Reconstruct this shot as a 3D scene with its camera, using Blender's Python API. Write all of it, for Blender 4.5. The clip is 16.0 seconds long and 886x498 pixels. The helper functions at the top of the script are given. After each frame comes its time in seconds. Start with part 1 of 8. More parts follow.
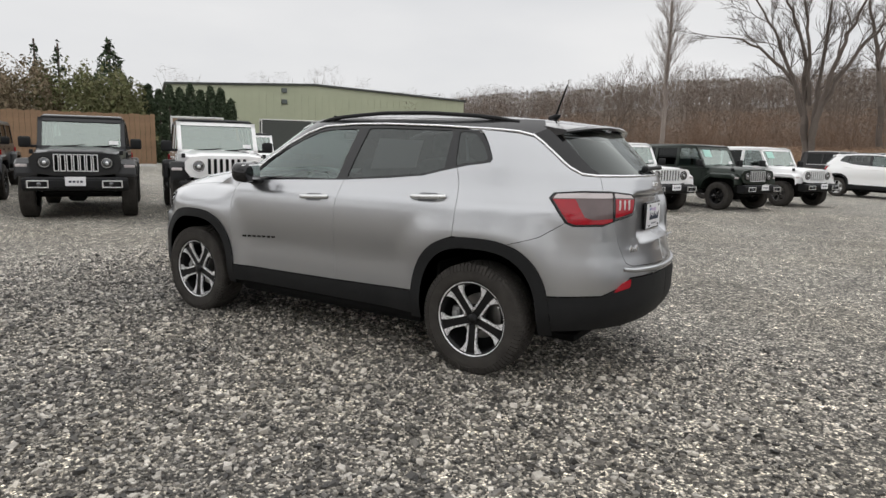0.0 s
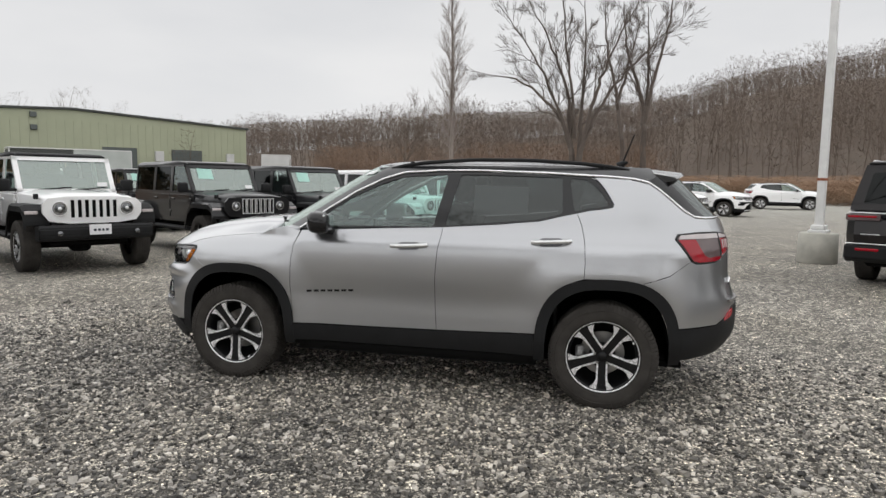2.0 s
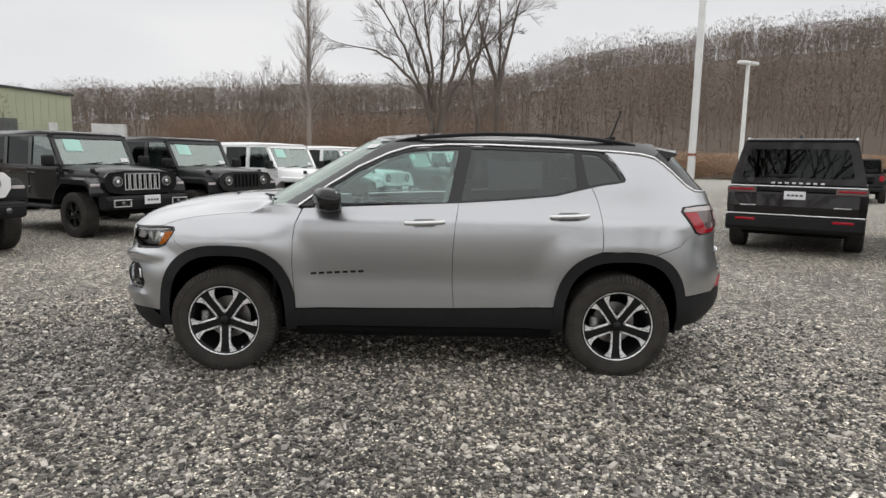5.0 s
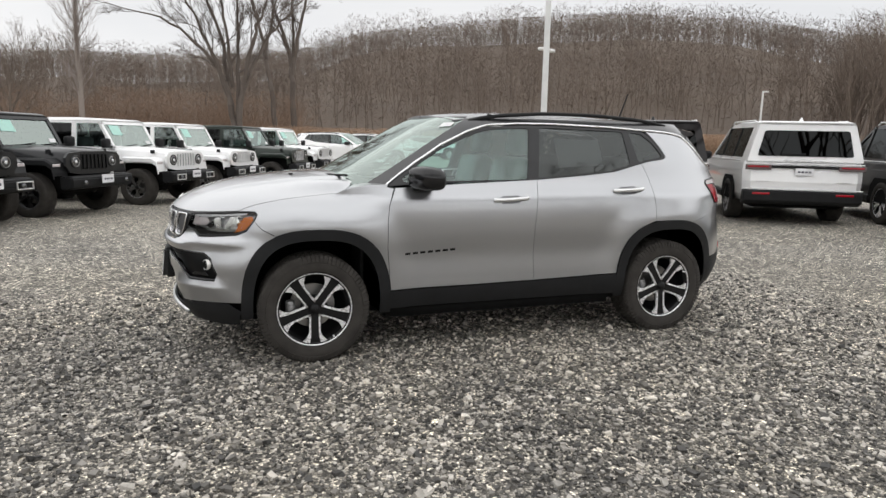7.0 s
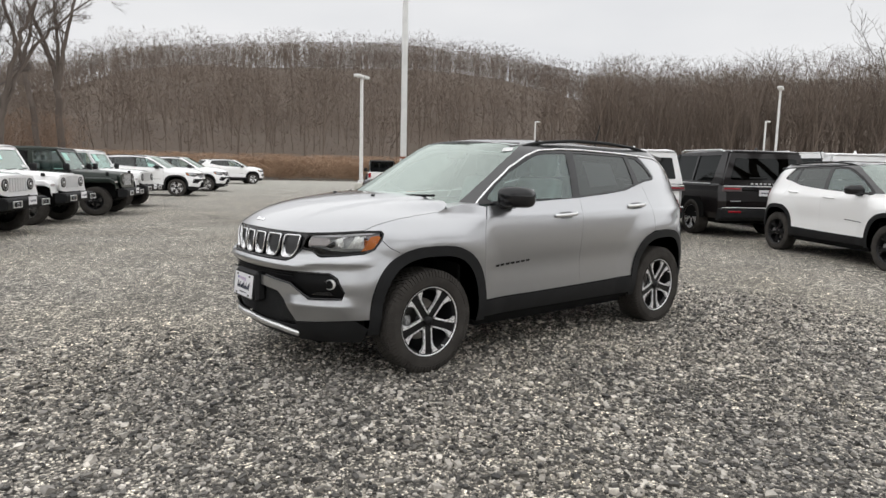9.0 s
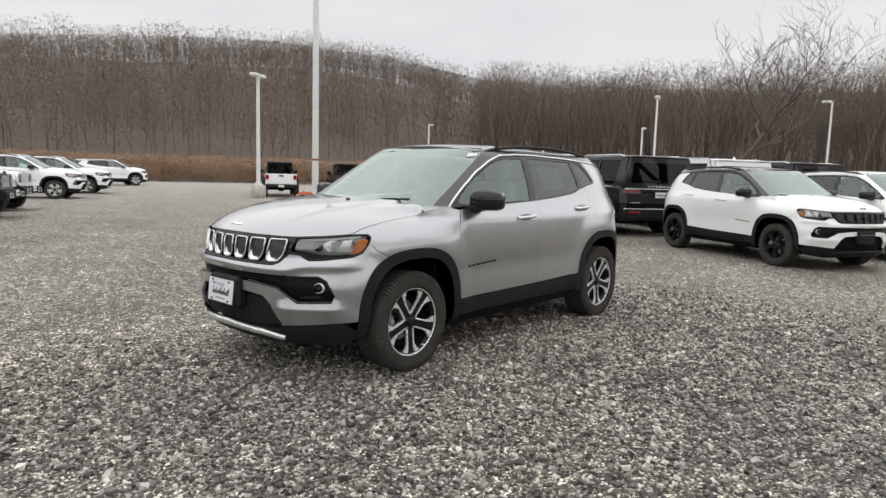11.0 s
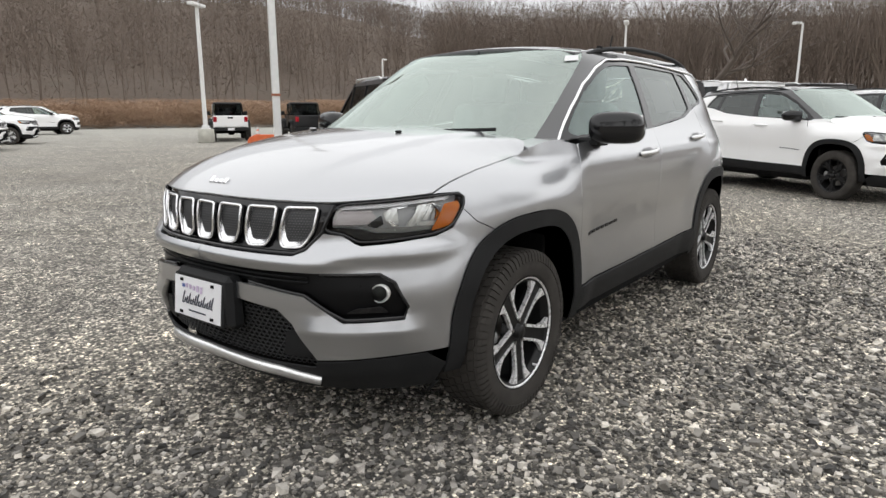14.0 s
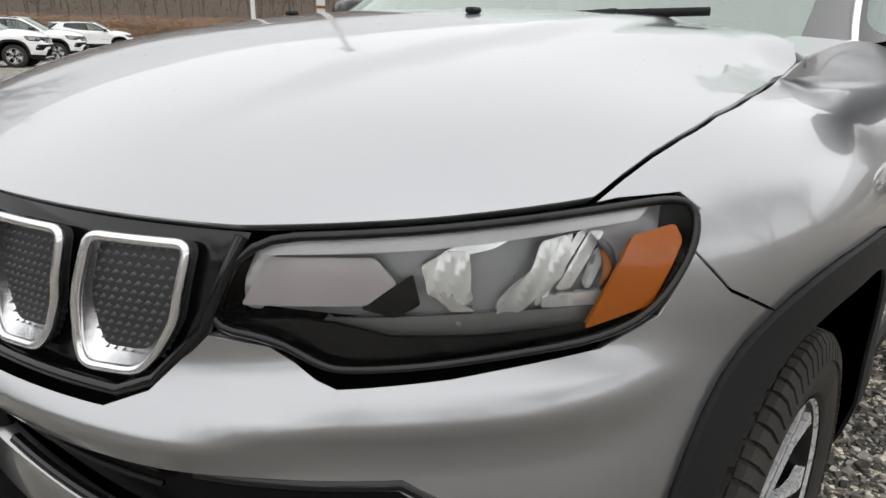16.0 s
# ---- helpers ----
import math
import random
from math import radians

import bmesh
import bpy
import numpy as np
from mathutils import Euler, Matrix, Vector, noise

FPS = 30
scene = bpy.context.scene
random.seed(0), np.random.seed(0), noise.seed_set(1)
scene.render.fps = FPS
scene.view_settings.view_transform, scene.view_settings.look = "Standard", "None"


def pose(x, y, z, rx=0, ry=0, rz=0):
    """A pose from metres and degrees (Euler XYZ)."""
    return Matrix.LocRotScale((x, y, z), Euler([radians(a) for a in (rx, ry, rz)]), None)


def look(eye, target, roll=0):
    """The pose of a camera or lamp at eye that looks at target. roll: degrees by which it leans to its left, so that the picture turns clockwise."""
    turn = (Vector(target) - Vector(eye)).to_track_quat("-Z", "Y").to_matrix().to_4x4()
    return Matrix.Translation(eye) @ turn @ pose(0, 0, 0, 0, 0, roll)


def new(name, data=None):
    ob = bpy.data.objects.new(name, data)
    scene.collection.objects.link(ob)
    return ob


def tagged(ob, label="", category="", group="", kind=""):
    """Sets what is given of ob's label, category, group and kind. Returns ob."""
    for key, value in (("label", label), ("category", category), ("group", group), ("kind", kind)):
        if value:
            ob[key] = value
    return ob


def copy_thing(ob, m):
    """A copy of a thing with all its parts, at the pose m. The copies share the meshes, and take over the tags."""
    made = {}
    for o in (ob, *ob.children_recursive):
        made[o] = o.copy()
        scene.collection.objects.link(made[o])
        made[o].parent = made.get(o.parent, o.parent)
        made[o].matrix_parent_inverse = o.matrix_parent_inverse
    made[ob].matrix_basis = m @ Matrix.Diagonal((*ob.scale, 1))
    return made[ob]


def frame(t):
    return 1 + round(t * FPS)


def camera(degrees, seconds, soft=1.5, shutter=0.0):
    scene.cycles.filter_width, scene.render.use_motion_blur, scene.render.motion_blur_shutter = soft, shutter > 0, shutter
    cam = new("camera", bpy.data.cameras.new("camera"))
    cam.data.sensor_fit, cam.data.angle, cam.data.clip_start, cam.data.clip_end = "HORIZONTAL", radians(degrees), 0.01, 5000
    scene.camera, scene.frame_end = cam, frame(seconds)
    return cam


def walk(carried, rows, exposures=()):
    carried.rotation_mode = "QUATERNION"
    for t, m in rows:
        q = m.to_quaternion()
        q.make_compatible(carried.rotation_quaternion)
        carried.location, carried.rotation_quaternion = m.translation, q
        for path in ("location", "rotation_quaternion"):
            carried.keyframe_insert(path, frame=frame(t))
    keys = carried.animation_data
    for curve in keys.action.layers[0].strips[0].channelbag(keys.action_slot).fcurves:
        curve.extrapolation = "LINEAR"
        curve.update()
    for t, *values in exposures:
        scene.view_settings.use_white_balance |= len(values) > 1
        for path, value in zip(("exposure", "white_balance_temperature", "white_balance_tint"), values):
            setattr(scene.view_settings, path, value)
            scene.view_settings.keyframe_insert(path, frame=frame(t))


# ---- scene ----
cam = camera(68.6, 16.0)
METRES, EYE, TILT, LEAN, TURN = 11.907, 1.415, 0.0, 0.0, 31.7
ROWS = [
    (0.0, 0.0, 0.0, 0.0, 0.31, -9.12, -1.9),
    (0.5, -0.0421, 0.0081, 0.0014, -3.78, -8.89, -2.05),
    (1.0, -0.0905, 0.0106, 0.0051, -8.59, -8.67, -2.01),
    (1.5, -0.137, 0.0218, 0.004, -13.95, -7.5, -1.67),
    (2.0, -0.1838, 0.0314, 0.0054, -19.6, -6.14, -1.37),
    (2.5, -0.2176, 0.0445, 0.0057, -23.68, -5.7, -1.13),
    (3.0, -0.2391, 0.0557, 0.0054, -26.77, -6.1, -1.21),
    (3.5, -0.2452, 0.058, 0.005, -28.33, -6.68, -1.4),
    (4.0, -0.2443, 0.0597, 0.0051, -28.66, -7.11, -1.59),
    (6.5, -0.355, 0.1566, -0.0003, -46.78, -9.56, -1.63),
    (7.0, -0.3937, 0.1882, -0.0012, -51.92, -9.43, -1.72),
    (7.5, -0.4253, 0.2229, -0.0029, -56.19, -9.06, -1.88),
    (8.0, -0.4615, 0.2562, -0.0039, -61.5, -8.75, -2.13),
    (8.5, -0.4836, 0.2921, -0.0066, -65.87, -7.83, -1.96),
    (9.0, -0.5077, 0.3247, -0.0074, -71.11, -6.77, -1.78),
    (11.5, -0.5287, 0.3782, -0.0075, -81.89, -7.11, -1.89),
    (12.0, -0.5198, 0.3878, -0.0097, -83.52, -8.31, -1.75),
    (12.5, -0.5106, 0.4084, -0.0085, -86.18, -9.07, -1.54),
    (13.0, -0.4792, 0.4248, -0.0113, -86.99, -9.55, -1.05),
    (13.5, -0.437, 0.4408, -0.0146, -85.35, -10.59, -0.4),
    (14.0, -0.3902, 0.4546, -0.017, -85.11, -11.53, -0.25),
    (14.5, -0.3428, 0.4626, -0.0185, -83.09, -13.02, -0.05),
    (15.0, -0.2998, 0.472, -0.0206, -82.79, -14.91, -0.45),
    (15.5, -0.2678, 0.4766, -0.026, -80.95, -16.58, -0.88),
    (16.0, -0.2522, 0.4779, -0.0271, -79.94, -17.72, -1.3),
]
LEVEL = pose(0, 0, 0, 0, 0.6, 0)
walk(cam, [(t, LEVEL @ pose(3.187, -4.298, EYE, TILT, LEAN, TURN) @ pose(METRES * x, METRES * y, METRES * z, 90 + pitch, roll, yaw)) for t, x, y, z, yaw, pitch, roll in ROWS], [(0.0, 0.50), (4.0, 0.48), (7.0, 0.68), (9.0, 0.62), (12.0, 0.58), (14.5, 0.72), (16.0, 0.62)])

# ---- light ----
world = bpy.data.worlds.new("overcast_sky")
scene.world = world
world.use_nodes = True
_n, _l = world.node_tree.nodes, world.node_tree.links
_n.clear()
SUN_EL, SUN_AZ = radians(78), radians(200)
_sky = _n.new("ShaderNodeTexSky")
_sky.sky_type, _sky.sun_disc = "NISHITA", False
_sky.sun_elevation, _sky.sun_rotation = SUN_EL, SUN_AZ
_grey = _n.new("ShaderNodeHueSaturation")
_grey.inputs["Saturation"].default_value = 0.12
_grey.inputs["Value"].default_value = 0.085
_co = _n.new("ShaderNodeTexCoord")
_map = _n.new("ShaderNodeMapping")
_map.inputs["Scale"].default_value = (1.2, 1.2, 4.0)
_cloud = _n.new("ShaderNodeTexNoise")
_cloud.inputs["Scale"].default_value, _cloud.inputs["Detail"].default_value = 1.6, 5.0
_ramp = _n.new("ShaderNodeValToRGB")
_ramp.color_ramp.elements[0].position, _ramp.color_ramp.elements[0].color = 0.3, (0.505, 0.512, 0.528, 1)
_ramp.color_ramp.elements[1].position, _ramp.color_ramp.elements[1].color = 0.72, (0.615, 0.613, 0.615, 1)
_mix = _n.new("ShaderNodeMix")
_mix.data_type = "RGBA"
_mix.inputs[0].default_value = 0.85
_bg, _out = _n.new("ShaderNodeBackground"), _n.new("ShaderNodeOutputWorld")
_bg.inputs["Strength"].default_value = 1.0
_l.new(_sky.outputs[0], _grey.inputs["Color"])
_l.new(_co.outputs["Generated"], _map.inputs["Vector"])
_l.new(_map.outputs[0], _cloud.inputs["Vector"])
_l.new(_cloud.outputs["Fac"], _ramp.inputs["Fac"])
_l.new(_grey.outputs[0], _mix.inputs[6])
_l.new(_ramp.outputs[0], _mix.inputs[7])
_l.new(_mix.outputs[2], _bg.inputs["Color"])
_l.new(_bg.outputs[0], _out.inputs["Surface"])
sun_data = bpy.data.lights.new("sun", "SUN")
sun_data.energy, sun_data.angle, sun_data.color = 1.2, radians(162), (1.0, 0.99, 0.975)
sun = new("sun", sun_data)
_sd = Vector((math.sin(SUN_AZ) * math.cos(SUN_EL), math.cos(SUN_AZ) * math.cos(SUN_EL), math.sin(SUN_EL)))
sun.matrix_world = look(_sd * 50, (0, 0, 0))


# ---- materials ----
class Nodes:
    """Short hand for building one node material."""

    def __init__(self, name):
        self.mat = bpy.data.materials.new(name)
        self.mat.use_nodes = True
        self.t = self.mat.node_tree
        self.b = self.t.nodes["Principled BSDF"]
        self.geo = None

    def node(self, kind, **sets):
        n = self.t.nodes.new("ShaderNode" + kind)
        for k, v in sets.items():
            n.inputs[k.replace("_", " ")].default_value = v
        return n

    def link(self, a, b):
        self.t.links.new(a, b)

    def coord(self, scale=(1, 1, 1), which="Object"):
        c, m = self.node("TexCoord"), self.node("Mapping")
        m.inputs["Scale"].default_value = scale
        self.link(c.outputs[which], m.inputs["Vector"])
        return m.outputs[0]

    def noise(self, scale, detail=4.0, rough=0.55, at=None):
        n = self.node("TexNoise", Scale=scale, Detail=detail, Roughness=rough)
        self.link(at or self.coord(), n.inputs["Vector"])
        return n.outputs["Fac"]

    def ramp(self, fac, *stops):
        r = self.node("ValToRGB")
        e = r.color_ramp.elements
        while len(e) < len(stops):
            e.new(0.5)
        for k, (p, c) in enumerate(stops):
            e[k].position = p
            e[k].color = (*c, 1) if len(c) == 3 else c
        self.link(fac, r.inputs["Fac"])
        return r.outputs["Color"]

    def mix(self, fac, a, b, how="MIX"):
        m = self.node("Mix")
        m.data_type, m.blend_type = "RGBA", how
        for s, v in ((0, fac), (6, a), (7, b)):
            if isinstance(v, (int, float)):
                m.inputs[s].default_value = v
            elif isinstance(v, tuple):
                m.inputs[s].default_value = (*v, 1)
            else:
                self.link(v, m.inputs[s])
        return m.outputs[2]

    def math(self, op, a, b=0.0):
        m = self.node("Math")
        m.operation = op
        for s, v in ((0, a), (1, b)):
            if isinstance(v, (int, float)):
                m.inputs[s].default_value = v
            else:
                self.link(v, m.inputs[s])
        return m.outputs[0]

    def bump(self, height, strength=0.3, distance=0.01):
        n = self.node("Bump", Strength=strength, Distance=distance)
        self.link(height, n.inputs["Height"])
        self.link(n.outputs[0], self.b.inputs["Normal"])

    def set(self, **sets):
        for k, v in sets.items():
            s = self.b.inputs[k.replace("_", " ")]
            if isinstance(v, (int, float)):
                s.default_value = v
            elif isinstance(v, tuple):
                s.default_value = (*v, 1)
            else:
                self.link(v, s)
        return self


def plain(name, colour, rough=0.5, metal=0.0, vary=0.12, scale=8.0, bump=0.0, grain=60.0, **more):
    """A surface with slight variation in tone at two scales."""
    n = Nodes(name)
    big, fine = n.noise(scale), n.noise(grain, 3.0)
    dark = tuple(c * (1 - vary) for c in colour)
    light = tuple(min(1.0, c * (1 + vary)) for c in colour)
    tone = n.ramp(big, (0.3, dark), (0.7, light))
    tone = n.mix(n.math("MULTIPLY", fine, vary), tone, tuple(c * 0.6 for c in colour))
    n.set(Base_Color=tone, Metallic=metal, **more)
    n.set(Roughness=n.math("ADD", n.math("MULTIPLY", fine, 0.12), max(0.0, rough - 0.06)))
    if bump:
        n.bump(fine, bump, 0.002)
    return n.mat


def gravel_stuff(name, islands):
    """Crushed grey stone; each stone takes its own tone."""
    n = Nodes(name)
    at = n.coord()
    patch = n.noise(0.35, 4.0, 0.6, at)
    if islands:
        g = n.node("NewGeometry")
        pick = g.outputs["Random Per Island"]
    else:
        v = n.node("TexVoronoi", Scale=68.0)
        n.link(at, v.inputs["Vector"])
        w = n.node("TexWhiteNoise")
        n.link(v.outputs["Position"], w.inputs["Vector"])
        pick = w.outputs["Value"]
    tone = n.ramp(pick, (0.0, (0.035, 0.035, 0.035)), (0.36, (0.12, 0.117, 0.112)), (0.64, (0.29, 0.283, 0.268)), (0.84, (0.62, 0.605, 0.575)), (1.0, (0.95, 0.93, 0.89)))
    clump = n.ramp(n.noise(9.0, 5.0, 0.75, at), (0.34, (0.52, 0.52, 0.52)), (0.66, (1.38, 1.38, 1.38)))
    tone = n.mix(0.85, tone, clump, "MULTIPLY")
    warm = n.ramp(patch, (0.40, (1.0, 0.945, 0.875)), (0.7, (1.0, 0.915, 0.78)))
    tone = n.mix(0.7, tone, warm, "MULTIPLY")
    swath = n.ramp(n.noise(0.55, 3.0, 0.5, at), (0.36, (0.80, 0.80, 0.80)), (0.64, (1.16, 1.16, 1.16)))
    tone = n.mix(1.0, tone, swath, "MULTIPLY")
    fine = n.noise(260.0, 3.0, 0.6, at)
    tone = n.mix(n.math("MULTIPLY", fine, 0.35), tone, (0.05, 0.05, 0.05))
    if islands:
        n.set(Base_Color=tone, Roughness=0.62)
        n.bump(fine, 0.25, 0.003)
        return n.mat
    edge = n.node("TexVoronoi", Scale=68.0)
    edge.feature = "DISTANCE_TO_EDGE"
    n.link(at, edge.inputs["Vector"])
    # dark painted into the gaps between stones, in place of the shade there
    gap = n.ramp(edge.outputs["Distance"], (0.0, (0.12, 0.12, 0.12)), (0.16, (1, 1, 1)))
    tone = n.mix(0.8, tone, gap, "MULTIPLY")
    tone = n.mix(1.0, tone, (1.48, 1.45, 1.38), "MULTIPLY")
    # scattered larger stones, pale and dark
    big = n.node("TexVoronoi", Scale=23.0)
    n.link(at, big.inputs["Vector"])
    lot = n.node("TexWhiteNoise")
    n.link(big.outputs["Position"], lot.inputs["Vector"])
    speck = n.ramp(lot.outputs["Value"], (0.0, (0.48, 0.48, 0.48)), (0.55, (0.86, 0.86, 0.86)), (0.85, (1.2, 1.2, 1.2)), (1.0, (2.0, 2.0, 1.95)))
    tone = n.mix(0.85, tone, speck, "MULTIPLY")
    # with distance from the middle the bed blends to a finer, paler, greener tone
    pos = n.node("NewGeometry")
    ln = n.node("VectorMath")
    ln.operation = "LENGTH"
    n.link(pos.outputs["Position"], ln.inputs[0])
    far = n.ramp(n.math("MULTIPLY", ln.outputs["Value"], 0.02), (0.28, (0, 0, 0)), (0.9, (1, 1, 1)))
    far_tone = n.ramp(n.noise(0.9, 6.0, 0.65, at), (0.3, (0.30, 0.296, 0.264)), (0.7, (0.43, 0.42, 0.375)))
    tone = n.mix(n.math("MULTIPLY", far, 0.8), tone, far_tone)
    n.set(Base_Color=tone, Roughness=0.75)
    n.bump(n.math("ADD", edge.outputs["Distance"], n.math("MULTIPLY", pick, 0.35)), 0.8, 0.012)
    return n.mat


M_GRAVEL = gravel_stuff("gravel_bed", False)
M_STONE = gravel_stuff("gravel_stone", True)
M_POLE = plain("white_painted_steel", (0.74, 0.74, 0.73), 0.4, vary=0.06)
M_CONCRETE = plain("concrete", (0.46, 0.45, 0.40), 0.85, vary=0.18, scale=3.0, bump=0.3)
M_RUST = plain("rusty_strap", (0.30, 0.10, 0.05), 0.8)


def litter_mat():
    n = Nodes("leaf_litter")
    at = n.coord()
    tone = n.ramp(n.noise(0.06, 6.0, 0.65, at), (0.3, (0.115, 0.088, 0.068)), (0.55, (0.155, 0.117, 0.087)), (0.75, (0.13, 0.108, 0.08)))
    tone = n.mix(n.noise(1.4, 5.0, 0.7, at), tone, (0.075, 0.058, 0.047))
    n.set(Base_Color=tone, Roughness=0.95)
    n.bump(n.noise(2.5, 5.0, 0.6, at), 0.6, 0.3)
    return n.mat


def bark_mat(name, a, b):
    n = Nodes(name)
    g = n.node("NewGeometry")
    tone = n.mix(g.outputs["Random Per Island"], a, b)
    tone = n.mix(n.math("MULTIPLY", n.noise(9.0, 4.0, 0.6, n.coord((1, 1, 0.25))), 0.6), tone, tuple(c * 0.5 for c in a))
    n.set(Base_Color=tone, Roughness=0.9)
    return n.mat


M_LITTER = litter_mat()
M_BARK = bark_mat("grey_bark", (0.145, 0.118, 0.10), (0.10, 0.08, 0.068))
M_WOOD = bark_mat("far_bark", (0.20, 0.157, 0.126), (0.135, 0.103, 0.083))
M_PALE = bark_mat("pale_bark", (0.34, 0.29, 0.26), (0.25, 0.205, 0.18))
M_TWIG = bark_mat("rusty_twigs", (0.27, 0.175, 0.12), (0.21, 0.15, 0.108))
M_REED = bark_mat("dry_reeds", (0.46, 0.31, 0.205), (0.32, 0.215, 0.145))
M_PINE = bark_mat("evergreen_needles", (0.062, 0.088, 0.046), (0.042, 0.062, 0.032))
M_SHRUB = bark_mat("shrub_leaves", (0.17, 0.19, 0.08), (0.20, 0.18, 0.095))
M_BRIAR = bark_mat("shrub_twigs", (0.27, 0.205, 0.14), (0.19, 0.165, 0.095))


# ---- mesh helpers ----
def fast_mesh(name, verts, faces, mats, smooth=False, slots=None):
    """A mesh from arrays; faces all of one size or a ragged list."""
    me = bpy.data.meshes.new(name)
    verts = np.asarray(verts, np.float32)
    if isinstance(faces, np.ndarray):
        k = faces.shape[1]
        me.vertices.add(len(verts))
        me.vertices.foreach_set("co", verts.ravel())
        me.loops.add(faces.size)
        me.loops.foreach_set("vertex_index", faces.astype(np.int32).ravel())
        me.polygons.add(len(faces))
        me.polygons.foreach_set("loop_start", np.arange(0, faces.size, k, dtype=np.int32))
        me.update(calc_edges=True)
        me.validate()
    else:
        me.from_pydata(verts.tolist(), [], faces)
    for m in mats if isinstance(mats, (list, tuple)) else [mats]:
        me.materials.append(m)
    me.polygons.foreach_set("use_smooth", np.full(len(me.polygons), smooth))
    if slots is not None:
        me.polygons.foreach_set("material_index", np.asarray(slots, np.int32))
    return me


def link_bm(name, bm, material, parent=None, label="", smooth=False):
    me = bpy.data.meshes.new(name)
    bm.to_mesh(me)
    bm.free()
    for m in material if isinstance(material, (list, tuple)) else [material]:
        me.materials.append(m)
    if smooth:
        me.polygons.foreach_set("use_smooth", np.ones(len(me.polygons), bool))
    ob = new(name, me)
    if parent is not None:
        ob.parent = parent
    if label:
        ob["label"] = label
    return ob


part = link_bm


def box_bm(bm, x0, x1, y0, y1, z0, z1, bevel=0.0, m=None, seg=1):
    """Adds a box, with rounded edges, to bm."""
    got = bmesh.ops.create_cube(bm, size=1.0)["verts"]
    mat = Matrix.Translation(((x0 + x1) / 2, (y0 + y1) / 2, (z0 + z1) / 2)) @ Matrix.Diagonal((abs(x1 - x0), abs(y1 - y0), abs(z1 - z0), 1))
    bmesh.ops.transform(bm, matrix=mat, verts=got)
    if bevel:
        edges = list({e for v in got for e in v.link_edges})
        out = bmesh.ops.bevel(bm, geom=edges, offset=bevel, segments=seg, affect="EDGES", profile=0.5)
        got = list({v for f in out["faces"] for v in f.verts} | {v for v in got if v.is_valid})
    if m is not None:
        bmesh.ops.transform(bm, matrix=m, verts=got)
    return bm


def cyl_bm(bm, r0, r1, depth, m=None, seg=16, caps=True):
    got = bmesh.ops.create_cone(bm, cap_ends=caps, segments=seg, radius1=r0, radius2=r1, depth=depth)["verts"]
    if m is not None:
        bmesh.ops.transform(bm, matrix=m, verts=got)
    return bm


def empty(name, m=None):
    ob = new(name)
    if m is not None:
        ob.matrix_basis = m
    return ob


# ---- ground and hill ----
RIDGE = [(-180, 5.5), (-60, 5.5), (-20, 6.0), (15, 7.4), (37, 8.4), (46, 10.2), (55, 11.0), (62, 10.8), (70, 10.1), (77, 9.2), (82, 7.6), (90, 6.6), (101, 6.3), (109, 5.6), (116, 5.2), (122, 4.5), (145, 3.4), (180, 4.5)]
TOP_R, TREE_H = 185.0, 8.5


def ridge_height(az):
    el = np.interp(az, [a for a, _ in RIDGE], [e for _, e in RIDGE])
    return np.maximum(3.0, np.tan(np.radians(el)) * TOP_R + 1.4 - TREE_H)


def land(x, y):
    """Height of the land: flat lot, hill beyond it."""
    az, r = np.degrees(np.arctan2(y, x)), np.hypot(x, y)
    s = np.clip((r - 68) / (TOP_R - 68), 0, 1)
    rise = s * s * (3 - 2 * s) * 0.75 + 0.25 * s
    bumps = 1.2 * np.sin(x * 0.07 + 1.3) * np.cos(y * 0.06) + 0.6 * np.sin(x * 0.19 + y * 0.15)
    f = np.clip((y - 1.5) / 13.5, 0, 1)
    fall = -0.17 * f * f * (3 - 2 * f) * np.clip((72 - r) / 12, 0, 1)
    return fall + ridge_height(az) * rise + bumps * np.clip((r - 75) / 40, 0, 1) - np.clip((r - TOP_R) / 900, 0, 1) * 40


def build_ground():
    radii = np.concatenate([[0.0], np.geomspace(2, 60, 22), np.linspace(66, 215, 36), np.geomspace(240, 1500, 10)])
    n = 180
    verts, faces = [], []
    for r in radii:
        a = np.arange(n) / n * 2 * math.pi
        x, y = r * np.cos(a), r * np.sin(a)
        verts.append(np.stack([x, y, land(x, y)], 1))
    verts = np.concatenate(verts)
    i, j = np.meshgrid(np.arange(len(radii) - 1), np.arange(n), indexing="ij")
    j2 = (j + 1) % n
    faces = np.stack([i * n + j, (i + 1) * n + j, (i + 1) * n + j2, i * n + j2], -1).reshape(-1, 4)
    slots = (radii[i.ravel() + 1] > 66).astype(int)
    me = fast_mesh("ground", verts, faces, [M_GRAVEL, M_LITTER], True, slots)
    return tagged(new("ground", me), "grey crushed gravel lot with wooded slope beyond", "ground", kind="structure")


build_ground()


def stand(x, y, turn):
    """A place on the lot, on its ground."""
    return pose(x, y, float(land(np.array(float(x)), np.array(float(y)))), 0, 0, turn)


